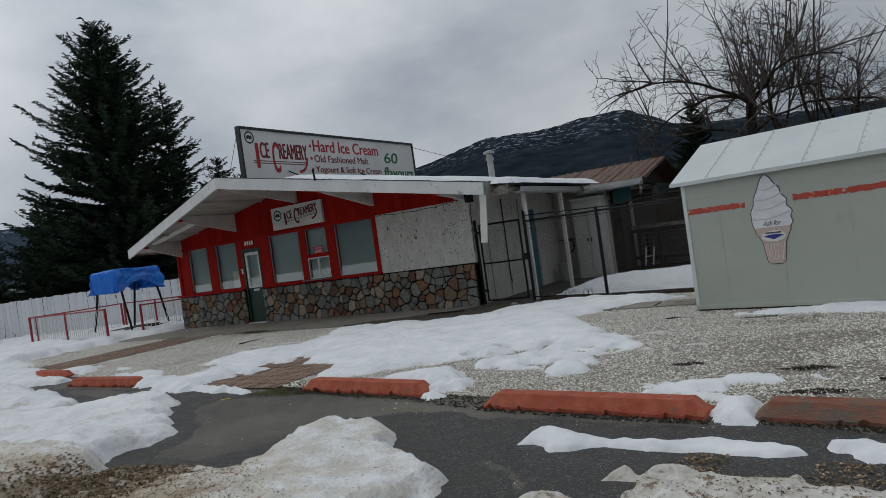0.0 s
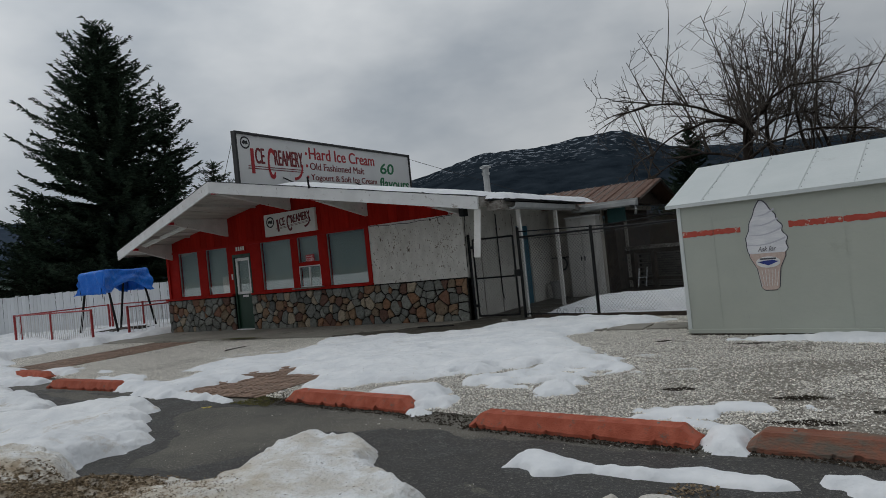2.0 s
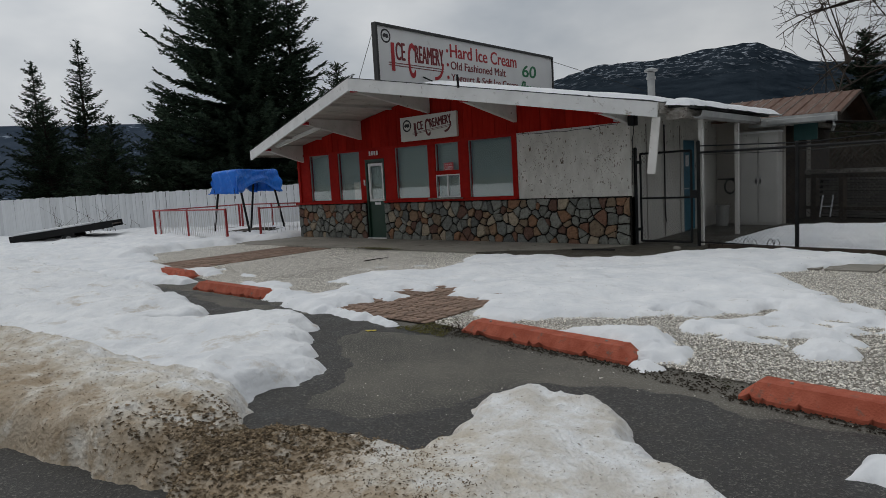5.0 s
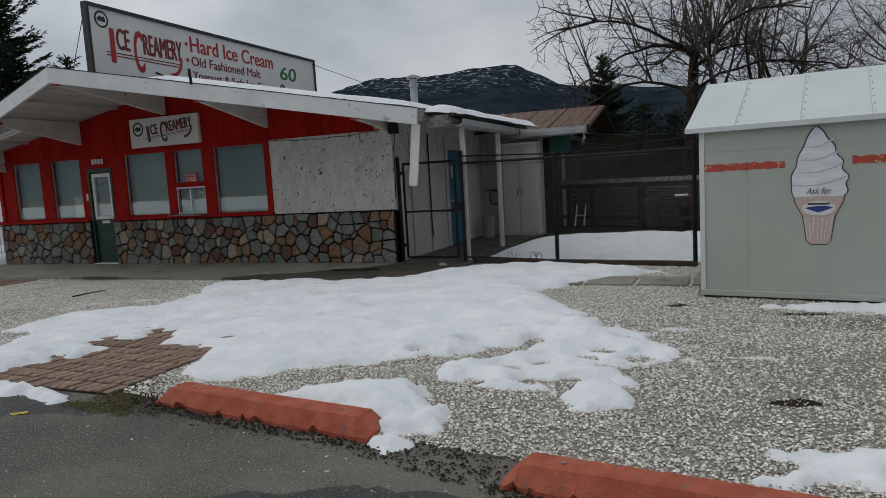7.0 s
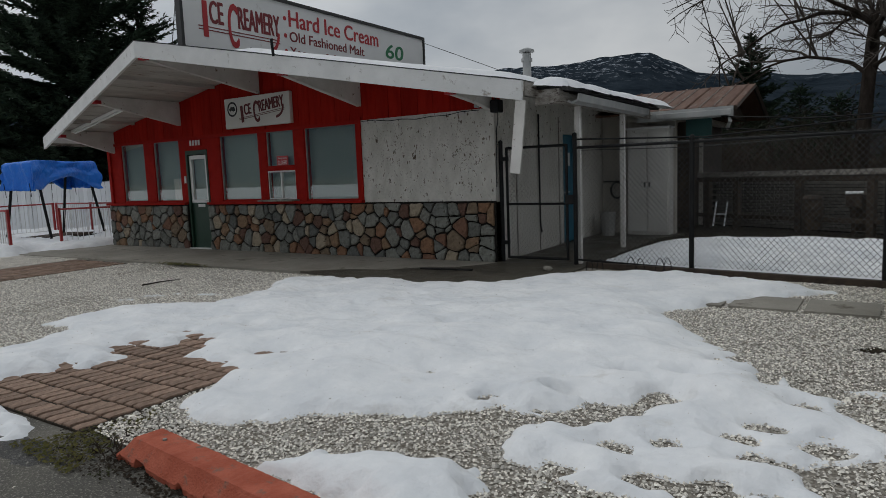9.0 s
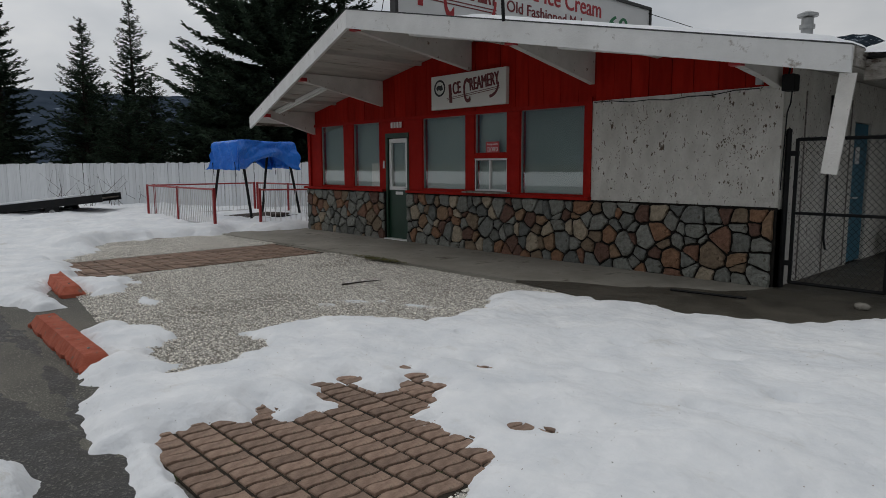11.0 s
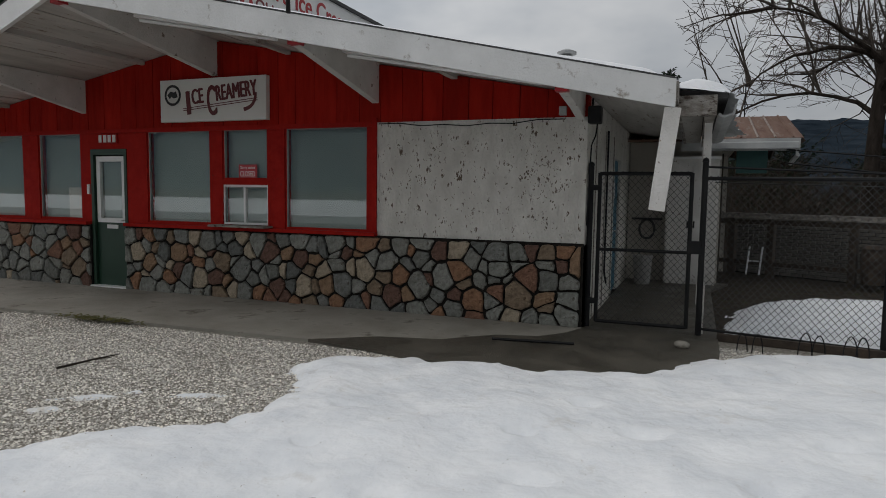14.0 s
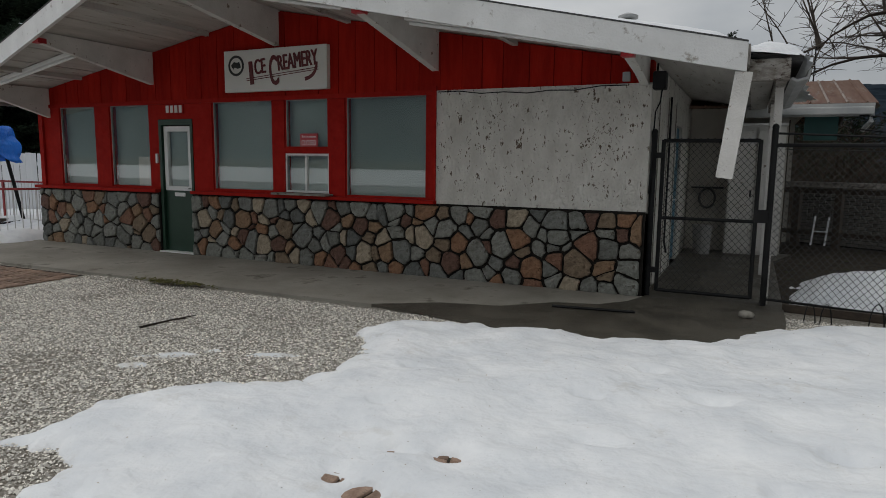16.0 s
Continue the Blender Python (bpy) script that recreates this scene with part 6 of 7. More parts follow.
for i in range(7):
    part("waffle_line", rod([(CX - 0.10 + 0.03 * i, SY0 - 0.0085, 0.66), (CX - 0.13 + 0.042 * i, SY0 - 0.0085, 0.88)], 0.003, 4), M_SIGN, cone)
bm = bmesh.new()
prism(bm, [(CX + 0.15 * math.cos(a * math.tau / 24), 0.98 + 0.075 * math.sin(a * math.tau / 24)) for a in range(24)], "y", SY0 - 0.013, SY0 - 0.010)
part("badge", bm, M_SIGN, cone, "oval pale badge")
bm = bmesh.new()
prism(bm, [(CX - 0.13, 0.985), (CX, 0.935), (CX + 0.13, 0.985), (CX + 0.06, 1.005), (CX - 0.05, 1.0)], "y", SY0 - 0.016, SY0 - 0.0135)
part("badge_shape", bm, M_BLUEINK, cone, "dark blue badge shape")
part("badge_bar", bbox(CX - 0.10, CX + 0.10, SY0 - 0.016, SY0 - 0.0135, 1.015, 1.035), M_INK, cone)
for piece in islands(text_mesh("Ask for", 0.23, 0.065, 0.002, 0.35)):
    on_face(part("letter", piece, M_INK, cone), CX - 0.115, 1.125, -SY0 + 0.0105, FACE_FRONT)

# the shed stands slightly askew to the building
ASKEW = Matrix.Translation((5.15, -2.75, 0)) @ Matrix.Rotation(radians(-9.0), 4, "Z") @ Matrix.Translation((-5.15, 2.75, 0))
shed.matrix_basis = ASKEW
cone.matrix_basis = ASKEW

# ---- white board fence ----
fence = thing("board_fence", "long white painted board fence beyond the side yard", "fence")
FA, FB = Vector((-38.0, -12.0, 0)), Vector((-9.5, 7.9, 0))
FD = (FB - FA).normalized()
FL = (FB - FA).length
me_board = mesh_of(bbox(-0.068, 0.068, -0.012, 0.012, 0.0, 1.62, 0.004), "board")
me_board.materials.append(M_FENCE)
ang = math.degrees(math.atan2(FD.y, FD.x))
nb = int(FL / 0.142)
for i in range(nb):
    p = FA + FD * (0.142 * i)
    ob = part("board", me_board, None, fence)
    ob.matrix_basis = pose(p.x, p.y, random.uniform(-0.02, 0.02), random.uniform(-0.4, 0.4), random.uniform(-0.5, 0.5), ang)
fm = Matrix.Translation(FA) @ Matrix.Rotation(radians(ang), 4, "Z")
for z in (0.35, 1.3):
    part("rail", bbox(0, FL, 0.014, 0.05, z, z + 0.09, 0, fm), M_FENCE, fence)
for i in range(int(FL / 2.4)):
    p = FA + FD * (2.4 * i)
    ob = part("post", bbox(-0.05, 0.05, 0.055, 0.15, 0, 1.66), M_FENCE, fence)
    ob.matrix_basis = pose(p.x, p.y, 0, 0, 0, ang)

# ---- railings of the side patio ----
def railing(x0, y0, x1, y1, z, label, posts):
    ob = thing("railing", label, "railing", group="patio railings")
    d = Vector((x1 - x0, y1 - y0, 0))
    a = Vector((x0, y0, 0))
    for u in posts:
        p = a + d * u
        part("post", bbox(p.x - 0.028, p.x + 0.028, p.y - 0.028, p.y + 0.028, 0.0, z + 0.01, 0.004), M_REDSTEEL, ob)
    part("top_rail", rod([a + Vector((0, 0, z - 0.02)), a + d + Vector((0, 0, z - 0.02))], 0.024, 6), M_REDSTEEL, ob)
    part("bottom_rail", rod([a + Vector((0, 0, 0.16)), a + d + Vector((0, 0, 0.16))], 0.016, 6), M_BALUSTER, ob)
    n = int(d.length / 0.115)
    me = mesh_of(rod([(0, 0, 0.16), (0, 0, z - 0.04)], 0.009, 5), "baluster")
    me.materials.append(M_BALUSTER)
    for i in range(1, n):
        b = part("baluster", me, None, ob)
        p = a + d * (i / n)
        b.location = (p.x, p.y, 0)


railing(-16.1, -1.72, -11.57, -1.79, 1.0, "red railing with pale balusters round the patio", (0, 0.5, 1))
railing(-16.1, -1.60, -16.1, 1.5, 1.0, "red side railing with pale balusters", (0.02, 1))
railing(-16.0, 1.55, -12.2, 1.55, 1.0, "red rear railing with pale balusters", (0.0, 0.5, 1))
railing(-11.62, -0.63, -10.55, 0.55, 0.96, "short red railing meeting the building", (0, 1))

# ---- covered swing frame ----
sw = thing("garden_swing", "swing frame covered by a bright blue tarpaulin", "swing")
SC = Vector((-13.6, 0.3, 0))
su, sv = Vector((-0.31, 0.95, 0)), Vector((0.95, 0.31, 0))
for e in (-1, 1):
    for f in (-1, 1):
        part("leg", rod([SC + su * 0.85 * e + sv * 0.36 * f + Vector((0, 0, 1.98)), SC + su * 0.92 * e + sv * 0.74 * f], 0.036, 8), M_STEEL, sw, "dark steel leg")
    part("cross_bar", rod([SC + su * 0.85 * e - sv * 0.38 + Vector((0, 0, 1.96)), SC + su * 0.85 * e + sv * 0.38 + Vector((0, 0, 1.96))], 0.03, 8), M_STEEL, sw)
for f in (-1, 1):
    part("top_bar", rod([SC - su * 0.95 + sv * 0.36 * f + Vector((0, 0, 1.98)), SC + su * 0.95 + sv * 0.36 * f + Vector((0, 0, 1.98))], 0.03, 8), M_STEEL, sw)
    part("foot_bar", rod([SC - su * 0.92 + sv * 0.74 * f + Vector((0, 0, 0.14)), SC + su * 0.92 + sv * 0.74 * f + Vector((0, 0, 0.14))], 0.03, 8), M_STEEL, sw)
part("bench", bbox(-0.45, 0.45, -0.8, 0.8, 0.12, 0.2, 0.01, Matrix.Translation(SC) @ Matrix.Rotation(radians(18), 4, "Z")), M_DARKWOOD, sw, "low dark bench between the legs")
verts, faces = [], []
NU, NV = 48, 40
rngt = random.Random(3)
for i in range(NU + 1):
    for j in range(NV + 1):
        u, v = i / NU * 2 - 1, j / NV * 2 - 1
        lu, lv = 1.75 * u, 1.18 * v
        ru, rv = max(0, abs(lu) - 1.05), max(0, abs(lv) - 0.46)
        flat_u, flat_v = lu - math.copysign(ru, lu), lv - math.copysign(rv, lv)
        drop = min(math.hypot(ru, rv), 0.72)
        arch = 1 - 0.45 * max(0, 1 - (abs(lu) / 0.85) ** 2) if rv > 0 else 1
        swell = 0.05 * math.sin(9 * u + 2 * v) + 0.035 * math.sin(17 * v + 4 * u)
        z = 2.14 - drop * arch + 0.035 * math.cos(2.2 * u) * math.cos(1.5 * v) - 0.02 * math.sin(6 * u + 3 * v)
        p = SC + su * (flat_u + math.copysign(0.12 * min(ru, 0.5) + swell * (ru > 0), lu)) + sv * (flat_v + math.copysign(0.12 * min(rv, 0.5) + swell * (rv > 0), lv))
        verts.append((p + Vector((0, 0, z + rngt.uniform(-0.01, 0.01))))[:])
for i in range(NU):
    for j in range(NV):
        a = i * (NV + 1) + j
        faces.append((a, a + 1, a + NV + 2, a + NV + 1))
tarp = part("tarpaulin", mesh_from("tarpaulin", verts, faces, True), M_TARP, sw, "creased blue tarpaulin")
so = tarp.modifiers.new("thick", "SOLIDIFY")
so.thickness = 0.006
for k in range(3):
    q = SC + su * (-1.12 if k < 2 else 1.15) + sv * (-0.4 + 0.8 * (k % 2))
    part("tie_cord", rod([q + Vector((0, 0, 1.6)), q + Vector((0.02, 0.02, 1.25))], 0.008, 5), M_STEEL, sw, "dark tie cord")

# ---- trailer ----
tr = thing("flat_trailer", "low black flat trailer with snow on its deck", "trailer", (-19.0, -3.3, 0), 55)
tilt = pose(0, 0, 0.06, 0, -6, 0)
part("deck", bbox(-1.55, 1.5, -0.75, 0.75, 0.36, 0.40, 0.01, tilt), M_DARKWOOD, tr, "timber deck")
for y in (-0.8, 0.76):
    part("side_beam", bbox(-1.6, 1.55, y, y + 0.05, 0.28, 0.50, 0.008, tilt), M_STEEL, tr, "black side beam")
part("snow_load", bbox(-1.5, 0.6, -0.7, 0.7, 0.405, 0.56, 0.05, tilt), M_SNOW, tr, "snow on the deck")
for y in (-0.62, 0.62):
    wh = part("wheel", rod([(0.1, y - 0.08, 0.2), (0.1, y + 0.08, 0.2)], 0.21, 18), M_RUBBER, tr)
    part("hub", rod([(0.1, y - 0.09, 0.2), (0.1, y + 0.09, 0.2)], 0.09, 12), M_GUTTER, wh)
part("axle", rod([(0.1, -0.6, 0.2), (0.1, 0.6, 0.2)], 0.03, 6), M_STEEL, tr)
eb = thing("edging_timber", "long dark timber edging lying in the snow", "timber")
part("timber", rod([(-17.0, -4.6, 0.13), (-16.2, -3.3, 0.13), (-15.65, -1.9, 0.13)], 0.055, 6), M_DARKWOOD, eb)

# ---- back yard ----
bw = thing("block_wall", "low grey brick wall behind dark timber frames", "wall", kind="structure")
part("wall_core", bbox(1.55, 9.5, 8.62, 8.8, 0.0, 1.02), M_MORTAR, bw)
me_block = mesh_of(bbox(-0.098, 0.098, -0.02, 0.02, -0.028, 0.028, 0.005), "block")
me_block.materials.append(M_BLOCK)
for j in range(15):
    for i in range(20):
        x = 1.65 + i * 0.212 + (0.106 if j % 2 else 0)
        b = part("brick", me_block, None, bw)
        b.location = (x, 8.61 + random.uniform(-0.006, 0.006), 0.05 + j * 0.066)
tf = thing("timber_frame", "dark timber post and rail frame in the back yard", "fence")
for x in (1.92, 2.66, 4.05, 5.4, 6.8):
    part("post", bbox(x - 0.06, x + 0.06, 7.95, 8.07, 0, 1.2), M_DARKWOOD, tf)
part("top_rail", bbox(1.5, 7.0, 7.93, 8.09, 1.14, 1.24), M_OLDWOOD, tf)
part("top_rail", bbox(1.5, 7.0, 7.96, 8.06, 1.03, 1.12), M_DARKWOOD, tf)
part("bottom_rail", bbox(1.5, 7.0, 7.97, 8.05, 0.25, 0.33), M_DARKWOOD, tf)
# both run obliquely behind the yard
for ob in (bw, tf):
    ob.matrix_basis = Matrix.Translation((1.5, 6.85, 0)) @ Matrix.Rotation(radians(-28), 4, "Z") @ Matrix.Translation((-1.5, -8.0, 0))
fb = thing("feeder_box", "small dark feeder box with snow on its lid", "box", (0.30, -1.9, -0.22))
part("box_body", bbox(4.25, 4.5, 7.0, 7.25, 0.75, 1.0, 0.008), M_DARKWOOD, fb)
part("stand", bbox(4.34, 4.41, 7.09, 7.16, 0.18, 0.75), M_DARKWOOD, fb)
part("snow_cap", bbox(4.23, 4.52, 6.98, 7.27, 1.004, 1.05, 0.02), M_SNOW, fb, "cap of snow")
sh_ = thing("small_trestle", "small white trestle standing in the back yard", "trestle", (0.35, -1.5, 0))
for dx in (0.0, 0.22):
    part("leg", rod([(1.75 + dx, 7.5, 0.1), (1.80 + dx, 7.6, 0.62)], 0.018, 6), M_FENCE, sh_)
part("rung", rod([(1.78, 7.55, 0.35), (2.0, 7.55, 0.35)], 0.014, 6), M_FENCE, sh_)
for x0 in (3.9, 4.7):
    st = thing("barrel_planter", "dark weathered planter tub on a post", "planter", (0.1, -2.0, 0))
    part("tub", rod([(x0, 7.4, 0.1), (x0, 7.4, 0.5), (x0, 7.4, 0.7)], [0.16, 0.2, 0.17], 12), M_DARKWOOD, st)
    part("lid", rod([(x0, 7.4, 0.7), (x0, 7.4, 0.76)], [0.19, 0.14], 12), M_DARKWOOD, st)

# ---- trees ----
def spruce(height, spread, seed, sprays=1.0, bare=0.06, shape=0.8):
    """Tapered trunk, drooping limbs in whorls, and flat needle sprays along each limb."""
    rng = random.Random(seed)
    trunk = rod([(0.0, 0, -0.1), (0.04, 0, height * 0.4), (0, 0.03, height * 0.98)], [0.02 * height, 0.012 * height, 0.02], 8)
    limb = bmesh.new()
    verts, faces = [], []

    def spray(p, d, up, size):
        side = d.cross(up).normalized() * (size * 0.13)
        tip = p + d * size + Vector((0, 0, -size * rng.uniform(0.0, 0.25)))
        mid = p + d * (0.45 * size) + up * (0.10 * size)
        q = len(verts)
        verts.extend((p[:], (mid + side)[:], tip[:], (mid - side)[:]))
        faces.extend(((q, q + 1, q + 2), (q, q + 2, q + 3)))

    z = height * bare
    while z < height * 0.985:
        u = z / height
        reach = spread * (1 - u) ** shape * rng.uniform(0.86, 1.0) + 0.12
        n = int((11 if spread > 4 else 6) + (7 if spread > 4 else 3) * (1 - u))
        a0 = rng.uniform(0, math.tau)
        for k in range(n):
            a = a0 + k * math.tau / n + rng.uniform(-0.25, 0.25)
            r = reach * rng.choice((0.5, 0.62, 0.75, 0.85, 0.95, 1.0, 1.12)) * (0.86 + 0.28 * math.sin(2.3 * a + 0.9 * z) ** 2)
            pts = []
            zl = z + rng.uniform(-0.038, 0.038) * height
            lift = 0.30 + 0.55 * u + rng.uniform(-0.14, 0.18)
            for s in range(6):
                t = s / 5
                pts.append(Vector((math.cos(a) * r * t, math.sin(a) * r * t, zl + r * (lift * t - 0.55 * t * t + 0.34 * t ** 4))))
            tube(limb, pts, [0.03 * (1 - u) + 0.008] * 3 + [0.006] * 3, 3, False)
            count = max(3, int(r * 17 * sprays))
            for s in range(count):
                t = (s + rng.random()) / count
                t = 0.12 + 0.88 * t
                i = min(int(t * 5), 4)
                p = pts[i].lerp(pts[i + 1], t * 5 - i)
                out = (pts[i + 1] - pts[i]).normalized()
                side = Vector((-math.sin(a), math.cos(a), 0))
                for sgn in (-1, 1, 0, rng.choice((-1, 1))):
                    d = (out * rng.uniform(0.5, 1.0) + side * sgn * rng.uniform(0.4, 1.1) + Vector((0, 0, rng.uniform(-0.35, 0.4)))).normalized()
                    spray(p + Vector((0, 0, rng.uniform(-0.08, 0.05))), d, Vector((rng.uniform(-0.3, 0.3), rng.uniform(-0.3, 0.3), 1)), rng.uniform(0.20, 0.46) * (0.6 + 0.7 * (1 - t) * (1 - u)) * (0.70 + 0.03 * height))
        z += (0.0155 if spread > 4 else 0.021) * height + 0.05
    for s in range(8):
        spray(Vector((0, 0, height * (0.93 + 0.008 * s))), Vector((rng.uniform(-0.4, 0.4), rng.uniform(-0.4, 0.4), 1)).normalized(), Vector((1, 0, 0)), 0.4)
    return trunk, limb, mesh_from("crown", verts, faces)


def plant_spruce(x, y, height, spread, seed, label, sprays=1.0, bare=0.06, shape=0.8):
    t = thing("spruce_tree", label, "tree", (x, y, 0), group="spruces")
    a, b, c = spruce(height, spread, seed, sprays, bare, shape)
    part("trunk", a, M_BARK, t)
    part("branchwork", b, M_BARK, t)["kind"] = "stuff"
    part("crown", c, M_NEEDLE, t, "dark green needle sprays")
    return t


plant_spruce(-21.6, 5.5, 13.7, 5.2, 7, "tall broad dark green spruce behind the white fence", 0.85, 0.13, 0.66)
plant_spruce(-21.7, 8.6, 11.6, 2.7, 19, "dark spruce standing close behind the tallest one", 0.7, 0.1, 0.8)
plant_spruce(-20.6, 10.6, 7.6, 3.4, 21, "lower dark spruce at the side of the tall ones", 0.6, 0.08, 0.8)
plant_spruce(-24.8, 4.0, 6.2, 3.6, 23, "low dark spruce at the foot of the tall one", 0.6, 0.03, 0.8)
plant_spruce(-26.6, 1.2, 4.2, 3.0, 24, "low dark spruce behind the white fence", 0.5, 0.02, 0.8)
plant_spruce(-41.9, 3.65, 10.2, 2.6, 12, "slim dark spruce far behind the fence", 0.5)
plant_spruce(-41.1, 6.2, 11.6, 2.5, 13, "slim dark spruce far behind the fence", 0.5)
plant_spruce(-42.7, -0.6, 11.5, 2.6, 14, "dark spruce far beyond the fence", 0.7)
plant_spruce(-0.4, 30.0, 8.1, 2.9, 16, "young dark spruce behind the back yard", 1.3)
for i, (x, y, h, s) in enumerate(((-33, 14, 7.5, 3.2), (-38, 10, 7, 3), (-29, 18, 8, 3.4), (-46, 6, 7, 3), (-25, 20, 9, 3.5), (-50, -6, 8, 3.2), (-54, 0, 9, 3.4), (-36, 2, 7.0, 3.3), (-38, -2.5, 6.4, 3.2), (-34, 8, 7, 3.3), (-41, -7, 6.5, 3.2), (-31, 11.5, 7.2, 3.3), (-37, -11, 6, 3.2), (-33.5, 4.6, 6, 3.0), (1.0, 17, 3.4, 2.6), (4.0, 18.5, 3.6, 2.8), (7.0, 17.5, 3.4, 2.6), (10.5, 18, 3.8, 2.8), (13.5, 16, 3.4, 2.6), (-2.0, 19, 3.4, 2.6), (2.6, 21, 4.2, 2.8))):
    plant_spruce(x, y, h, s, 30 + i, "lower dark conifer in the far belt of trees", 0.4, 0.02)


def bare_tree(x, y, seed, height, label, spread=1.0, trunks=4):
    rng = random.Random(seed)
    t = thing("bare_tree", label, "tree", (x, y, 0), group="bare trees")
    trunk, twigs = bmesh.new(), bmesh.new()
    budget = [2900]

    def grow(p, d, length, r, level):
        if budget[0] <= 0:
            return
        budget[0] -= 1
        n = 4
        pts, rad = [p], [r]
        for i in range(n):
            d = (d + Vector((rng.uniform(-1, 1), rng.uniform(-1, 1), rng.uniform(-0.8, 1.0))) * 0.17 + Vector((0, 0, 0.05 if level < 2 else 0.02 * (3 - level)))).normalized()
            p = p + d * (length / n)
            pts.append(p)
            rad.append(max(0.0045, r * (1 - 0.42 * (i + 1) / n)))
        tube(trunk if level < 2 else twigs, pts, rad, 7 if level < 2 else (4 if level < 4 else 3), False)
        if level >= 5:
            return
        kids = (3, 4, 4, 4, 3, 3)[level]
        for k in range(kids):
            u = 1.0 if k == 0 else rng.uniform(0.3, 0.95)
            i = min(int(u * n), n - 1)
            q = pts[i].lerp(pts[i + 1], u * n - i)
            spin = Vector((rng.uniform(-1, 1), rng.uniform(-1, 1), rng.uniform(-0.5, 0.7))).normalized()
            nd = (d * (0.75 if k else 1.0) + spin * (0.42 if k == 0 else 0.85)).normalized()
            grow(q, nd, length * rng.uniform(0.55, 0.82), rad[i] * (0.80 if k == 0 else 0.62), level + 1)

    fork = Vector((0.1, 0.05, height * 0.20))
    tube(trunk, [(0, 0, -0.1), fork * 0.5 + Vector((0.06, 0, 0)), fork, fork + Vector((0, 0, 0.1))], [0.26, 0.22, 0.19, 0.1], 9, False)
    for k in range(trunks):
        a = k * math.tau / trunks + rng.uniform(-0.4, 0.4)
        lean = 0.25 if k == 0 else rng.uniform(0.7, 1.5) * spread
        grow(fork - Vector((0, 0, rng.uniform(0.0, 0.5))), Vector((math.cos(a) * lean, math.sin(a) * lean, 1)).normalized(), height * rng.uniform(0.24, 0.34), 0.15 if k == 0 else rng.uniform(0.08, 0.12), 0)
    part("trunk", trunk, M_BARK, t)
    part("crown", twigs, M_TWIG, t, "fine bare twigs")


def old_fruit_tree(x, y, seed, label, head=4.6, reach=4.6, shoots=3.6, limbs=9):
    """A pruned old tree: a stout trunk, long arching limbs, upright water shoots and drooping side twigs."""
    rng = random.Random(seed)
    t = thing("bare_tree", label, "tree", (x, y, 0), group="bare trees")
    wood, twigs = bmesh.new(), bmesh.new()

    def sweep(p, d, length, r0, r1, pull, wild, n):
        pts, rad = [p], [r0]
        for i in range(n):
            d = (d + Vector((rng.uniform(-1, 1), rng.uniform(-1, 1), rng.uniform(-1, 1))) * wild + Vector((0, 0, pull))).normalized()
            p = p + d * (length / n)
            pts.append(p)
            rad.append(r0 + (r1 - r0) * ((i + 1) / n) ** 0.55)
        return pts, rad

    def along(pts, u):
        k = u * (len(pts) - 1)
        i = min(int(k), len(pts) - 2)
        return pts[i].lerp(pts[i + 1], k - i), (pts[i + 1] - pts[i]).normalized()

    def fine(pts, count, size, level):
        for _ in range(count):
            q, d = along(pts, rng.uniform(0.15, 1.0))
            spin = Vector((rng.uniform(-1, 1), rng.uniform(-1, 1), rng.uniform(-0.7, 0.8))).normalized()
            tw, tr_ = sweep(q, (d * 0.7 + spin * 0.9).normalized(), size * rng.uniform(0.5, 1.2), 0.012 if level else 0.009, 0.0055, 0.0, 0.2, 3)
            tube(twigs, tw, tr_, 3, False)
            if level:
                fine(tw, 3, size * 0.5, level - 1)

    stem, _ = sweep(Vector((0, 0, -0.1)), Vector((0.05, 0, 1)), head, 0.3, 0.2, 0.05, 0.09, 7)
    tube(wood, stem, [0.26, 0.20, 0.17, 0.16, 0.155, 0.15, 0.15, 0.09], 10, False)
    for k in range(limbs):
        a = k * math.tau / limbs + rng.uniform(-0.3, 0.3)
        q, _ = along(stem, rng.uniform(0.68, 1.0))
        long = reach * rng.uniform(0.65, 1.1)
        limb, lr = sweep(q, Vector((math.cos(a), math.sin(a), rng.uniform(0.45, 1.3))).normalized(), long, rng.uniform(0.055, 0.09), 0.016, -0.09, 0.24, 8)
        tube(wood, limb, lr, 7, False)
        fine(limb[4:], 7, 0.9, 1)
        for _ in range(9):
            q, d = along(limb, rng.uniform(0.2, 1.0))
            side = Vector((rng.uniform(-1, 1), rng.uniform(-1, 1), 0)) * 0.35
            if rng.random() < 0.55:
                sh, sr = sweep(q, (Vector((0, 0, 1)) + side + d * 0.25).normalized(), shoots * rng.uniform(0.35, 1.0), 0.034, 0.009, 0.03, 0.07, 6)
                more = 5
            else:
                sh, sr = sweep(q, (d + side * 2.2 + Vector((0, 0, 0.25))).normalized(), reach * rng.uniform(0.25, 0.5), 0.04, 0.009, -0.05, 0.2, 6)
                more = 6
            tube(twigs, sh, sr, 5, False)
            fine(sh, more, 0.75, 1)
    part("trunk", wood, M_BARK, t)
    part("crown", twigs, M_TWIG, t, "fine bare twigs")


old_fruit_tree(4.6, 9.5, 5, "wide old bare fruit tree with tangled limbs behind the shed", 4.9, 4.3, 3.9, 11)
bare_tree(6.7, 11.2, 8, 8.4, "bare tree with upright limbs behind the shed", 0.6, 4)
bare_tree(11.0, 9.5, 15, 7.0, "bare tree at the end of the yard", 0.9, 5)


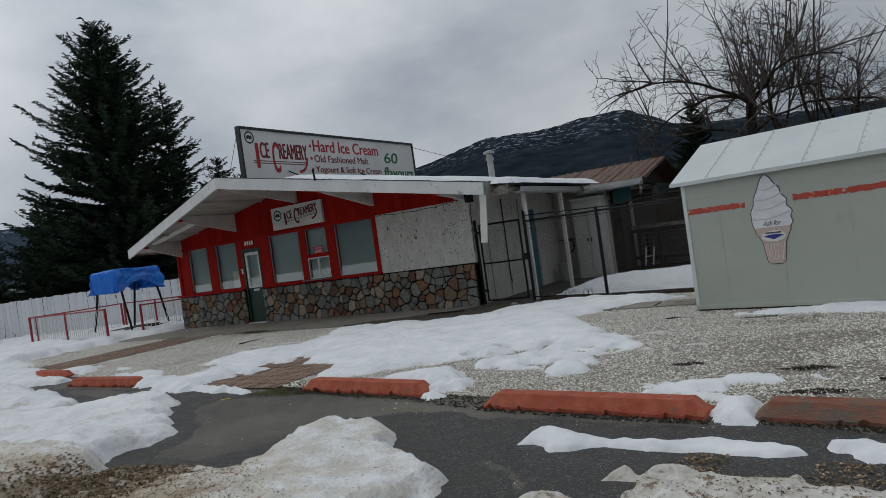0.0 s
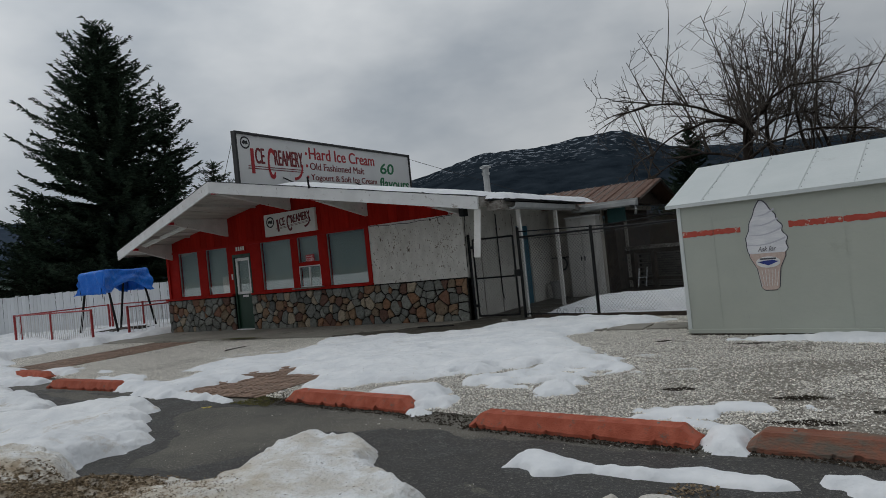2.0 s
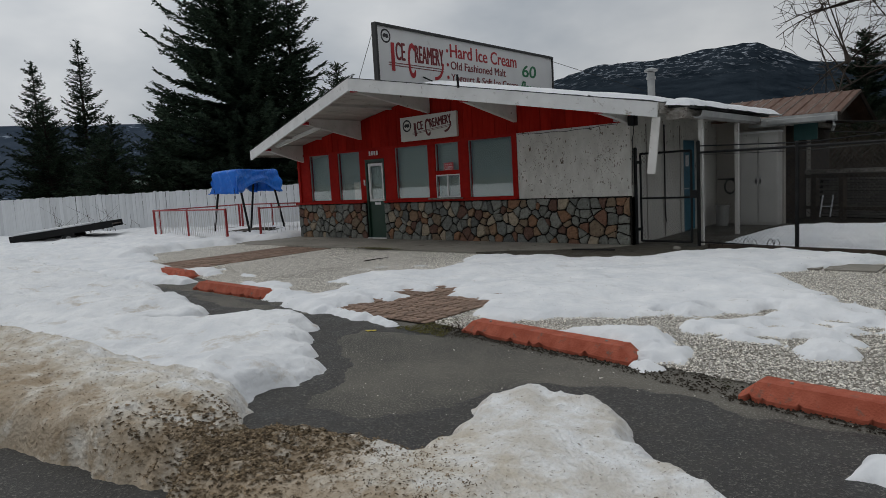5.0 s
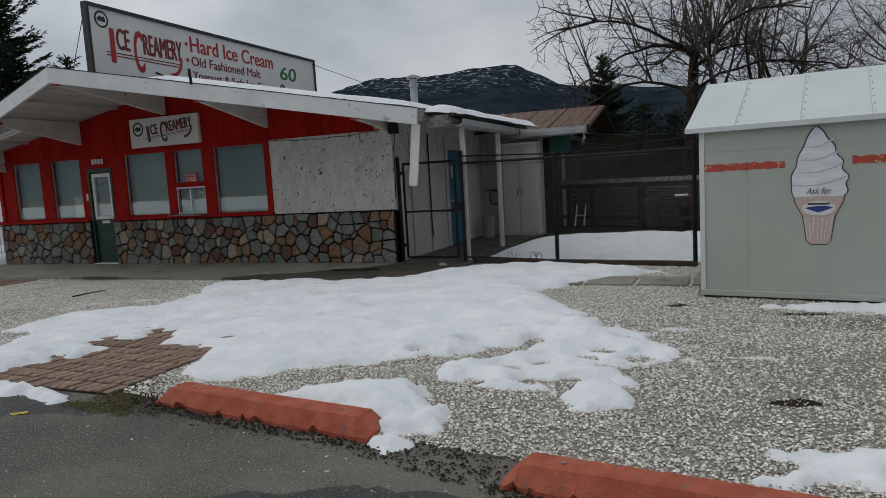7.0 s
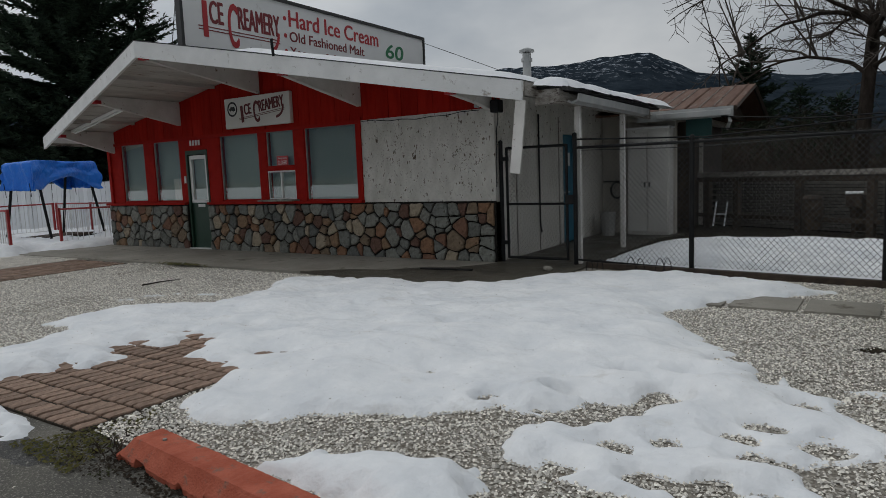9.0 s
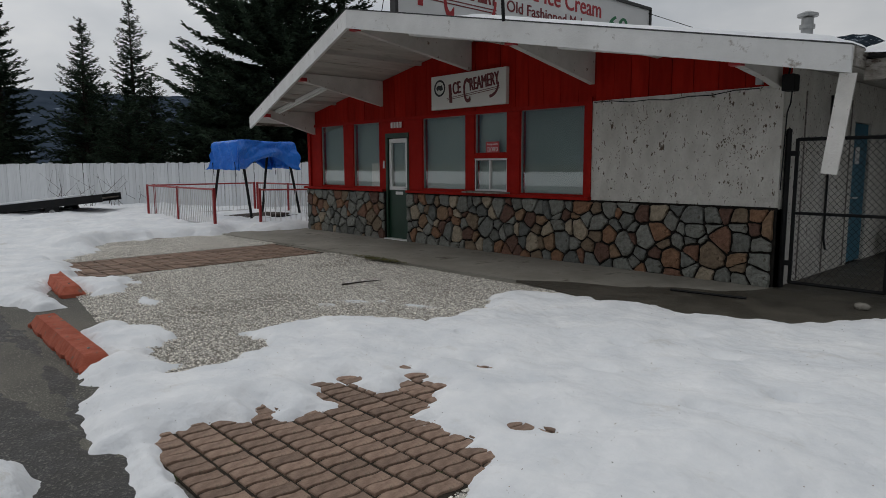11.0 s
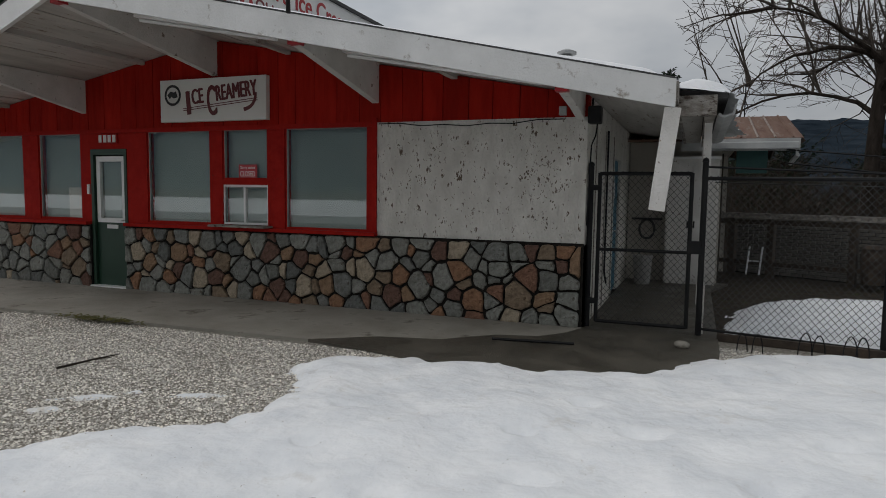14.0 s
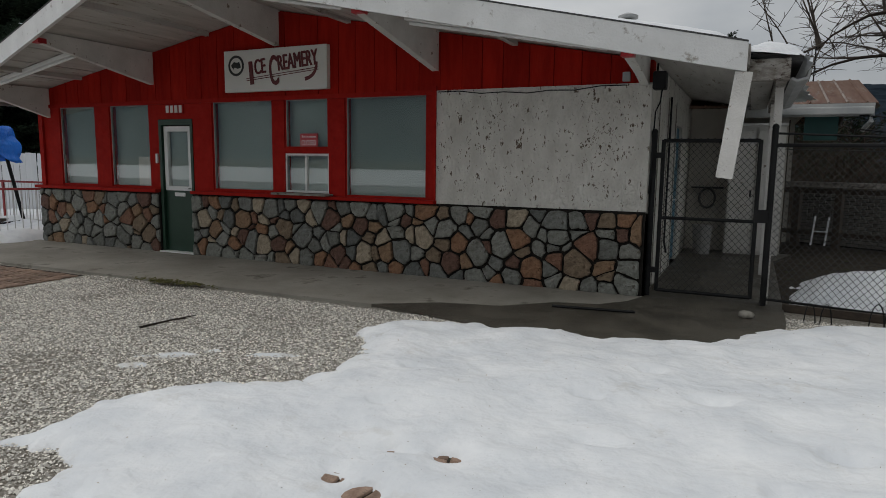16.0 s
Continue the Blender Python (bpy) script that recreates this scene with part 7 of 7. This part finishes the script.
def brush(name, x0, x1, y0, y1, high, count, seed, label):
    rng = random.Random(seed)
    bm = bmesh.new()
    for _ in range(count):
        p = Vector((rng.uniform(x0, x1), rng.uniform(y0, y1), 0))
        h = high * rng.uniform(0.4, 1.0)
        q = p + Vector((rng.uniform(-0.5, 0.5), rng.uniform(-0.5, 0.5), 0.55)) * h
        tube(bm, [p, p.lerp(q, 0.5) + Vector((rng.uniform(-0.1, 0.1), rng.uniform(-0.1, 0.1), 0.1)), q, q + Vector((rng.uniform(-0.6, 0.6), rng.uniform(-0.6, 0.6), 0.45)) * h], [0.012, 0.009, 0.006, 0.003], 3, False)
    single(name, bm, M_BRUSH, label, "brush", "stuff")


brush("dead_brush", -3, 14, 10.0, 16, 3.0, 2800, 3, "tangle of dead brown brush behind the yard")
brush("dead_brush", -36, -22, 2.0, 10, 2.6, 700, 4, "leafless shrubs behind the white fence")
brush("climbing_twigs", -24.2, -20.5, -2.6, 0.4, 1.4, 60, 6, "thin bare vines against the fence")
hr = thing("far_house", "small green roofed house beyond the fence", "house", (-47, 14, 0), 30)
part("wall", bbox(-3, 3, -2, 2, 0, 2.2), M_BEIGE, hr)
bm = bmesh.new()
prism(bm, [(-2.4, 2.1), (2.4, 2.1), (0, 3.2)], "x", -3.3, 3.3)
part("roof", bm, surf("green_sheet_roof", (0.05, 0.10, 0.08), (0.08, 0.14, 0.11), 0.5, 0.6), hr)
part("window", bbox(-1, 0.2, -2.03, -1.99, 0.9, 1.8), M_BLACK, hr)

# ---- hills ----
def hills(name, near, far, crest, material, label, seed, a0, a1, steps=260, rows=26):
    verts, faces = [], []
    for i in range(steps + 1):
        a = radians(a0 + (a1 - a0) * i / steps)
        top = crest(math.degrees(a))
        for j in range(rows + 1):
            u = j / rows
            r = near + (far - near) * u
            x, y = -math.sin(a) * r, math.cos(a) * r
            h = math.tan(radians(top)) * far * (u ** 1.15)
            h *= 1 + 0.03 * noise.fractal(Vector((x / 260, y / 260, seed)), 1.0, 2.0, 5) * min(1, 2.5 * (1 - abs(u - 0.7)))
            h += 5 * noise.noise(Vector((x / 40, y / 40, seed))) * u + 3 * noise.noise(Vector((x / 14, y / 14, seed + 3))) * u
            verts.append((x, y, h - 4))
    for i in range(steps):
        for j in range(rows):
            p = i * (rows + 1) + j
            faces.append((p, p + 1, p + rows + 2, p + rows + 1))
    single(name, mesh_from(name, verts, faces), material, label, "mountain", "structure")



CREST = ((-100, 5.0), (-60, 5.5), (-30, 6.0), (-3.6, 6.1), (4, 6.5), (10, 7.1), (11.7, 7.5), (12.8, 8.1), (14.1, 8.6), (15.0, 9.1), (15.6, 9.2), (17.2, 9.25), (18.5, 9.15), (21, 8.95), (25.5, 8.9), (28, 8.6), (30, 8.1), (33, 7.3), (42, 5.6), (60, 4.0))
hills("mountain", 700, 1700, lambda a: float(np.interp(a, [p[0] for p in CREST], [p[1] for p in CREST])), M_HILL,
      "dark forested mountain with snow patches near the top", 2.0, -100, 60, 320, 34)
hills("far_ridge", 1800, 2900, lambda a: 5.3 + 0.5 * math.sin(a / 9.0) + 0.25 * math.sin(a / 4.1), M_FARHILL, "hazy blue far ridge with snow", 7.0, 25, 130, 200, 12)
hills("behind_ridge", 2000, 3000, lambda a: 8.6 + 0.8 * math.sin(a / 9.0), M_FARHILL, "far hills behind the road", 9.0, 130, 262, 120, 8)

# ---- small things on the ground ----
tw = thing("fallen_twig", "dark fallen twig on the gravel", "twig")
part("twig_stem", rod([(-3.80, -3.58, 0.03), (-3.74, -3.30, 0.04), (-3.70, -3.02, 0.035)], [0.012, 0.009, 0.004], 5), M_BARK, tw)
part("twig_fork", rod([(-3.74, -3.30, 0.04), (-3.62, -3.18, 0.05)], [0.007, 0.003], 5), M_BARK, tw)
st = thing("iron_bar", "thin dark bar lying on the wet concrete", "bar")
part("bar_body", rod([(-0.75, -1.02, 0.045), (0.08, -0.9, 0.045)], 0.014, 6), M_STEEL, st)
rk = bmesh.new()
bmesh.ops.create_icosphere(rk, subdivisions=2, radius=0.06)
for v in rk.verts:
    v.co = Vector((v.co.x * 1.3, v.co.y, v.co.z * 0.7)) * random.uniform(0.88, 1.1)
rk_ob = single("pebble", rk, M_CONC, "pale round stone on the wet concrete", "stone", smooth=True)
rk_ob.location = (1.1, -0.55, 0.06)
mo = bmesh.new()
for _ in range(420):
    x, y = random.gauss(-5.2, 0.28), random.gauss(-1.92, 0.05)
    a, s = random.uniform(0, math.tau), random.uniform(0.012, 0.035)
    z = 0.035 + random.uniform(0, 0.02)
    vs = [mo.verts.new((x + s * math.cos(a + k * 2.1), y + s * math.sin(a + k * 2.1), z + random.uniform(-0.004, 0.012))) for k in range(3)]
    mo.faces.new(vs)
single("leaf_litter", mo, M_MOSS, "mossy leaf litter on the walkway edge", "leaves", "stuff")
le = bmesh.new()
for k, (dx, dy) in enumerate(((0, 0), (0.05, 0.03))):
    vs = [le.verts.new((0.55 + dx + 0.04 * math.cos(a) * (1 + 0.3 * math.sin(3 * a)), -7.55 + dy + 0.022 * math.sin(a), -0.004 + 0.006 * math.sin(2 * a) + 0.003 * k)) for a in np.linspace(0, math.tau, 12, endpoint=False)]
    le.faces.new(vs)
lo_ = single("yellow_leaf", le, M_LEAF, "yellow fallen leaf on the asphalt", "leaf")


def debris(name, outline, base, count, seed, material, label, size=(0.01, 0.03), dens=0.0, zf=None):
    rng = random.Random(seed)
    xs, ys = [p[0] for p in outline], [p[1] for p in outline]
    bm = bmesh.new()
    for _ in range(count):
        x, y = rng.uniform(min(xs), max(xs)), rng.uniform(min(ys), max(ys))
        if inside(np.array([x]), np.array([y]), outline)[0] < 0:
            continue
        s, a = rng.uniform(*size), rng.uniform(0, math.tau)
        c = [bm.verts.new((x + s * math.cos(a + k * math.tau / 4) * (1 if k % 2 else 0.5), y + s * math.sin(a + k * math.tau / 4) * (1 if k % 2 else 0.5), base + rng.uniform(-0.004, 0.004))) for k in range(4)]
        t = bm.verts.new((x, y, base + s * 0.6))
        for k in range(4):
            bm.faces.new((c[k], c[(k + 1) % 4], t))
    single(name, bm, material, label, "debris", "stuff")


debris("grit", [(1.0, -7.3), (8.8, -8.15), (8.8, -7.75), (1.0, -6.95)], -0.008, 6500, 3, M_SOIL, "dark soil and grit along the parking stops", (0.003, 0.010))
for x0, y0, x1, y1 in ((1.42, -7.16, 3.4, -7.42), (4.2, -7.74, 6.2, -7.96), (6.45, -7.93, 8.6, -8.18)):
    debris("grit", [(x0, y0 - 0.05), (0.5 * (x0 + x1), 0.5 * (y0 + y1) - 0.10), (x1, y1 - 0.07), (x1, y1 + 0.06), (x0, y0 + 0.06)], -0.006, 2000, int(10 * x0), M_SOIL, "dark soil and rotted leaves along a parking stop", (0.005, 0.017))
debris("soil_patch", [(3.35, -7.55), (4.25, -7.8), (4.3, -7.5), (3.9, -7.3), (3.5, -7.3)], -0.004, 500, 61, M_SOIL, "dark soil between two parking stops", (0.005, 0.018))
debris("soil_patch", [(6.05, -8.95), (6.2, -8.62), (6.45, -8.62), (6.4, -8.95)], 0.0, 260, 62, M_DEADLEAF, "brown leaf bits beside the dirty snow", (0.006, 0.02))
debris("soil_patch", [(6.8, -9.0), (6.9, -8.66), (7.5, -8.66), (7.5, -9.0)], 0.0, 350, 63, M_DEADLEAF, "brown leaf bits beside the dirty snow", (0.006, 0.02))
debris("scattered_chips", [(1.0, -7.7), (8.8, -8.5), (8.8, -7.95), (1.0, -7.2)], -0.010, 260, 4, M_CHIP, "pale stone chips strayed onto the asphalt", (0.005, 0.012))
debris("road_grit", [(0.0, -12.5), (7.5, -12.5), (9, -8.6), (1.0, -8.2)], -0.010, 1500, 5, M_CHIP, "fine grit on the asphalt", (0.003, 0.008))
debris("leaf_litter", [(0.7, -7.35), (1.45, -7.4), (1.3, -7.0), (1.0, -6.5), (0.9, -7.1)], 0.002, 1600, 66, M_MOSS, "mossy soil and rotted leaves beside the pavers", (0.006, 0.02))
debris("soil_patch", [(1.2, -7.35), (1.7, -7.35), (1.6, -6.75), (0.95, -6.6), (0.8, -7.1)], 0.004, 1500, 6, M_SOIL, "dark soil beside the pavers", (0.004, 0.012))

for cx, cy, w in ((6.72, -6.44, 0.24), (6.8, -7.2, 0.28), (7.4, -6.8, 0.2), (5.7, -6.2, 0.16), (7.9, -6.2, 0.25), (6.1, -3.6, 0.3), (4.9, -3.3, 0.12)):
    debris("soil_patch", [(cx - w, cy - 0.05), (cx, cy - 0.09), (cx + w, cy), (cx + 0.2 * w, cy + 0.08)], 0.010, 700, int(50 * w), M_SOIL, "dark soil showing through the gravel", (0.005, 0.016))
wd = bmesh.new()
rng_w = random.Random(8)
for _ in range(26):
    p = Vector((1.42 + rng_w.gauss(0, 0.09), -7.12 + rng_w.gauss(0, 0.07), 0.0))
    q = p + Vector((rng_w.uniform(-0.07, 0.07), rng_w.uniform(-0.07, 0.07), rng_w.uniform(0.03, 0.09)))
    tube(wd, [p, p.lerp(q, 0.6) + Vector((0.01, 0, 0.01)), q], [0.004, 0.003, 0.0015], 3, False)
single("dead_weeds", wd, M_BRUSH, "dead weed stalks at the end of a parking stop", "weeds", "stuff")

# ---- paved paths of red pavers ----
def paver():
    """A paver with wavy long sides and a chamfered top."""
    bm = bmesh.new()
    n = 6
    lo, hi = [], []
    L, W = 0.206, 0.096
    side = [(L * (i / n - 0.5), 0.010 * math.sin(i / n * math.tau)) for i in range(n + 1)]
    loop = [(x, -W / 2 + w) for x, w in side] + [(x, W / 2 + w) for x, w in side[::-1]]
    lo = [bm.verts.new((x, y, -0.03)) for x, y in loop]
    mid = [bm.verts.new((x, y, 0.008)) for x, y in loop]
    hi = [bm.verts.new((x * 0.95, y * 0.93, 0.014)) for x, y in loop]
    k = len(loop)
    for a, b in ((lo, mid), (mid, hi)):
        for i in range(k):
            bm.faces.new((a[i], a[(i + 1) % k], b[(i + 1) % k], b[i]))
    bm.faces.new(hi)
    me = mesh_of(bm, "brick")
    me.materials.append(M_BRICK)
    return me


ME_PAVER = paver()


def paved(name, x0, x1, y0, y1, label, size=1.0):
    ob = thing(name, label, "path", kind="structure")
    part("joint_bed", bbox(x0, x1, y0, y1, -0.05, 0.003), M_SOIL, ob, "dark sand joints")
    y = y0 + 0.11 * size
    while y < y1 - 0.06:
        x = x0 + 0.055 + random.uniform(-0.012, 0.012)
        while x < x1 - 0.03:
            b = part("brick", ME_PAVER, None, ob)
            b.matrix_basis = pose(x, y, random.uniform(-0.005, 0.004), random.uniform(-1.5, 1.5), random.uniform(-1.5, 1.5), 90 + random.uniform(-1.5, 1.5)) @ Matrix.Diagonal((size, size, 1, 1))
            x += 0.114 * size
        y += 0.228 * size


paved("paver_path", -0.85, 0.95, -7.05, -4.3, "path of wavy red pavers, partly snowed over", 0.86)
paved("paver_path", -8.45, -6.75, -5.9, -1.96, "path of wavy red pavers leading to the door")
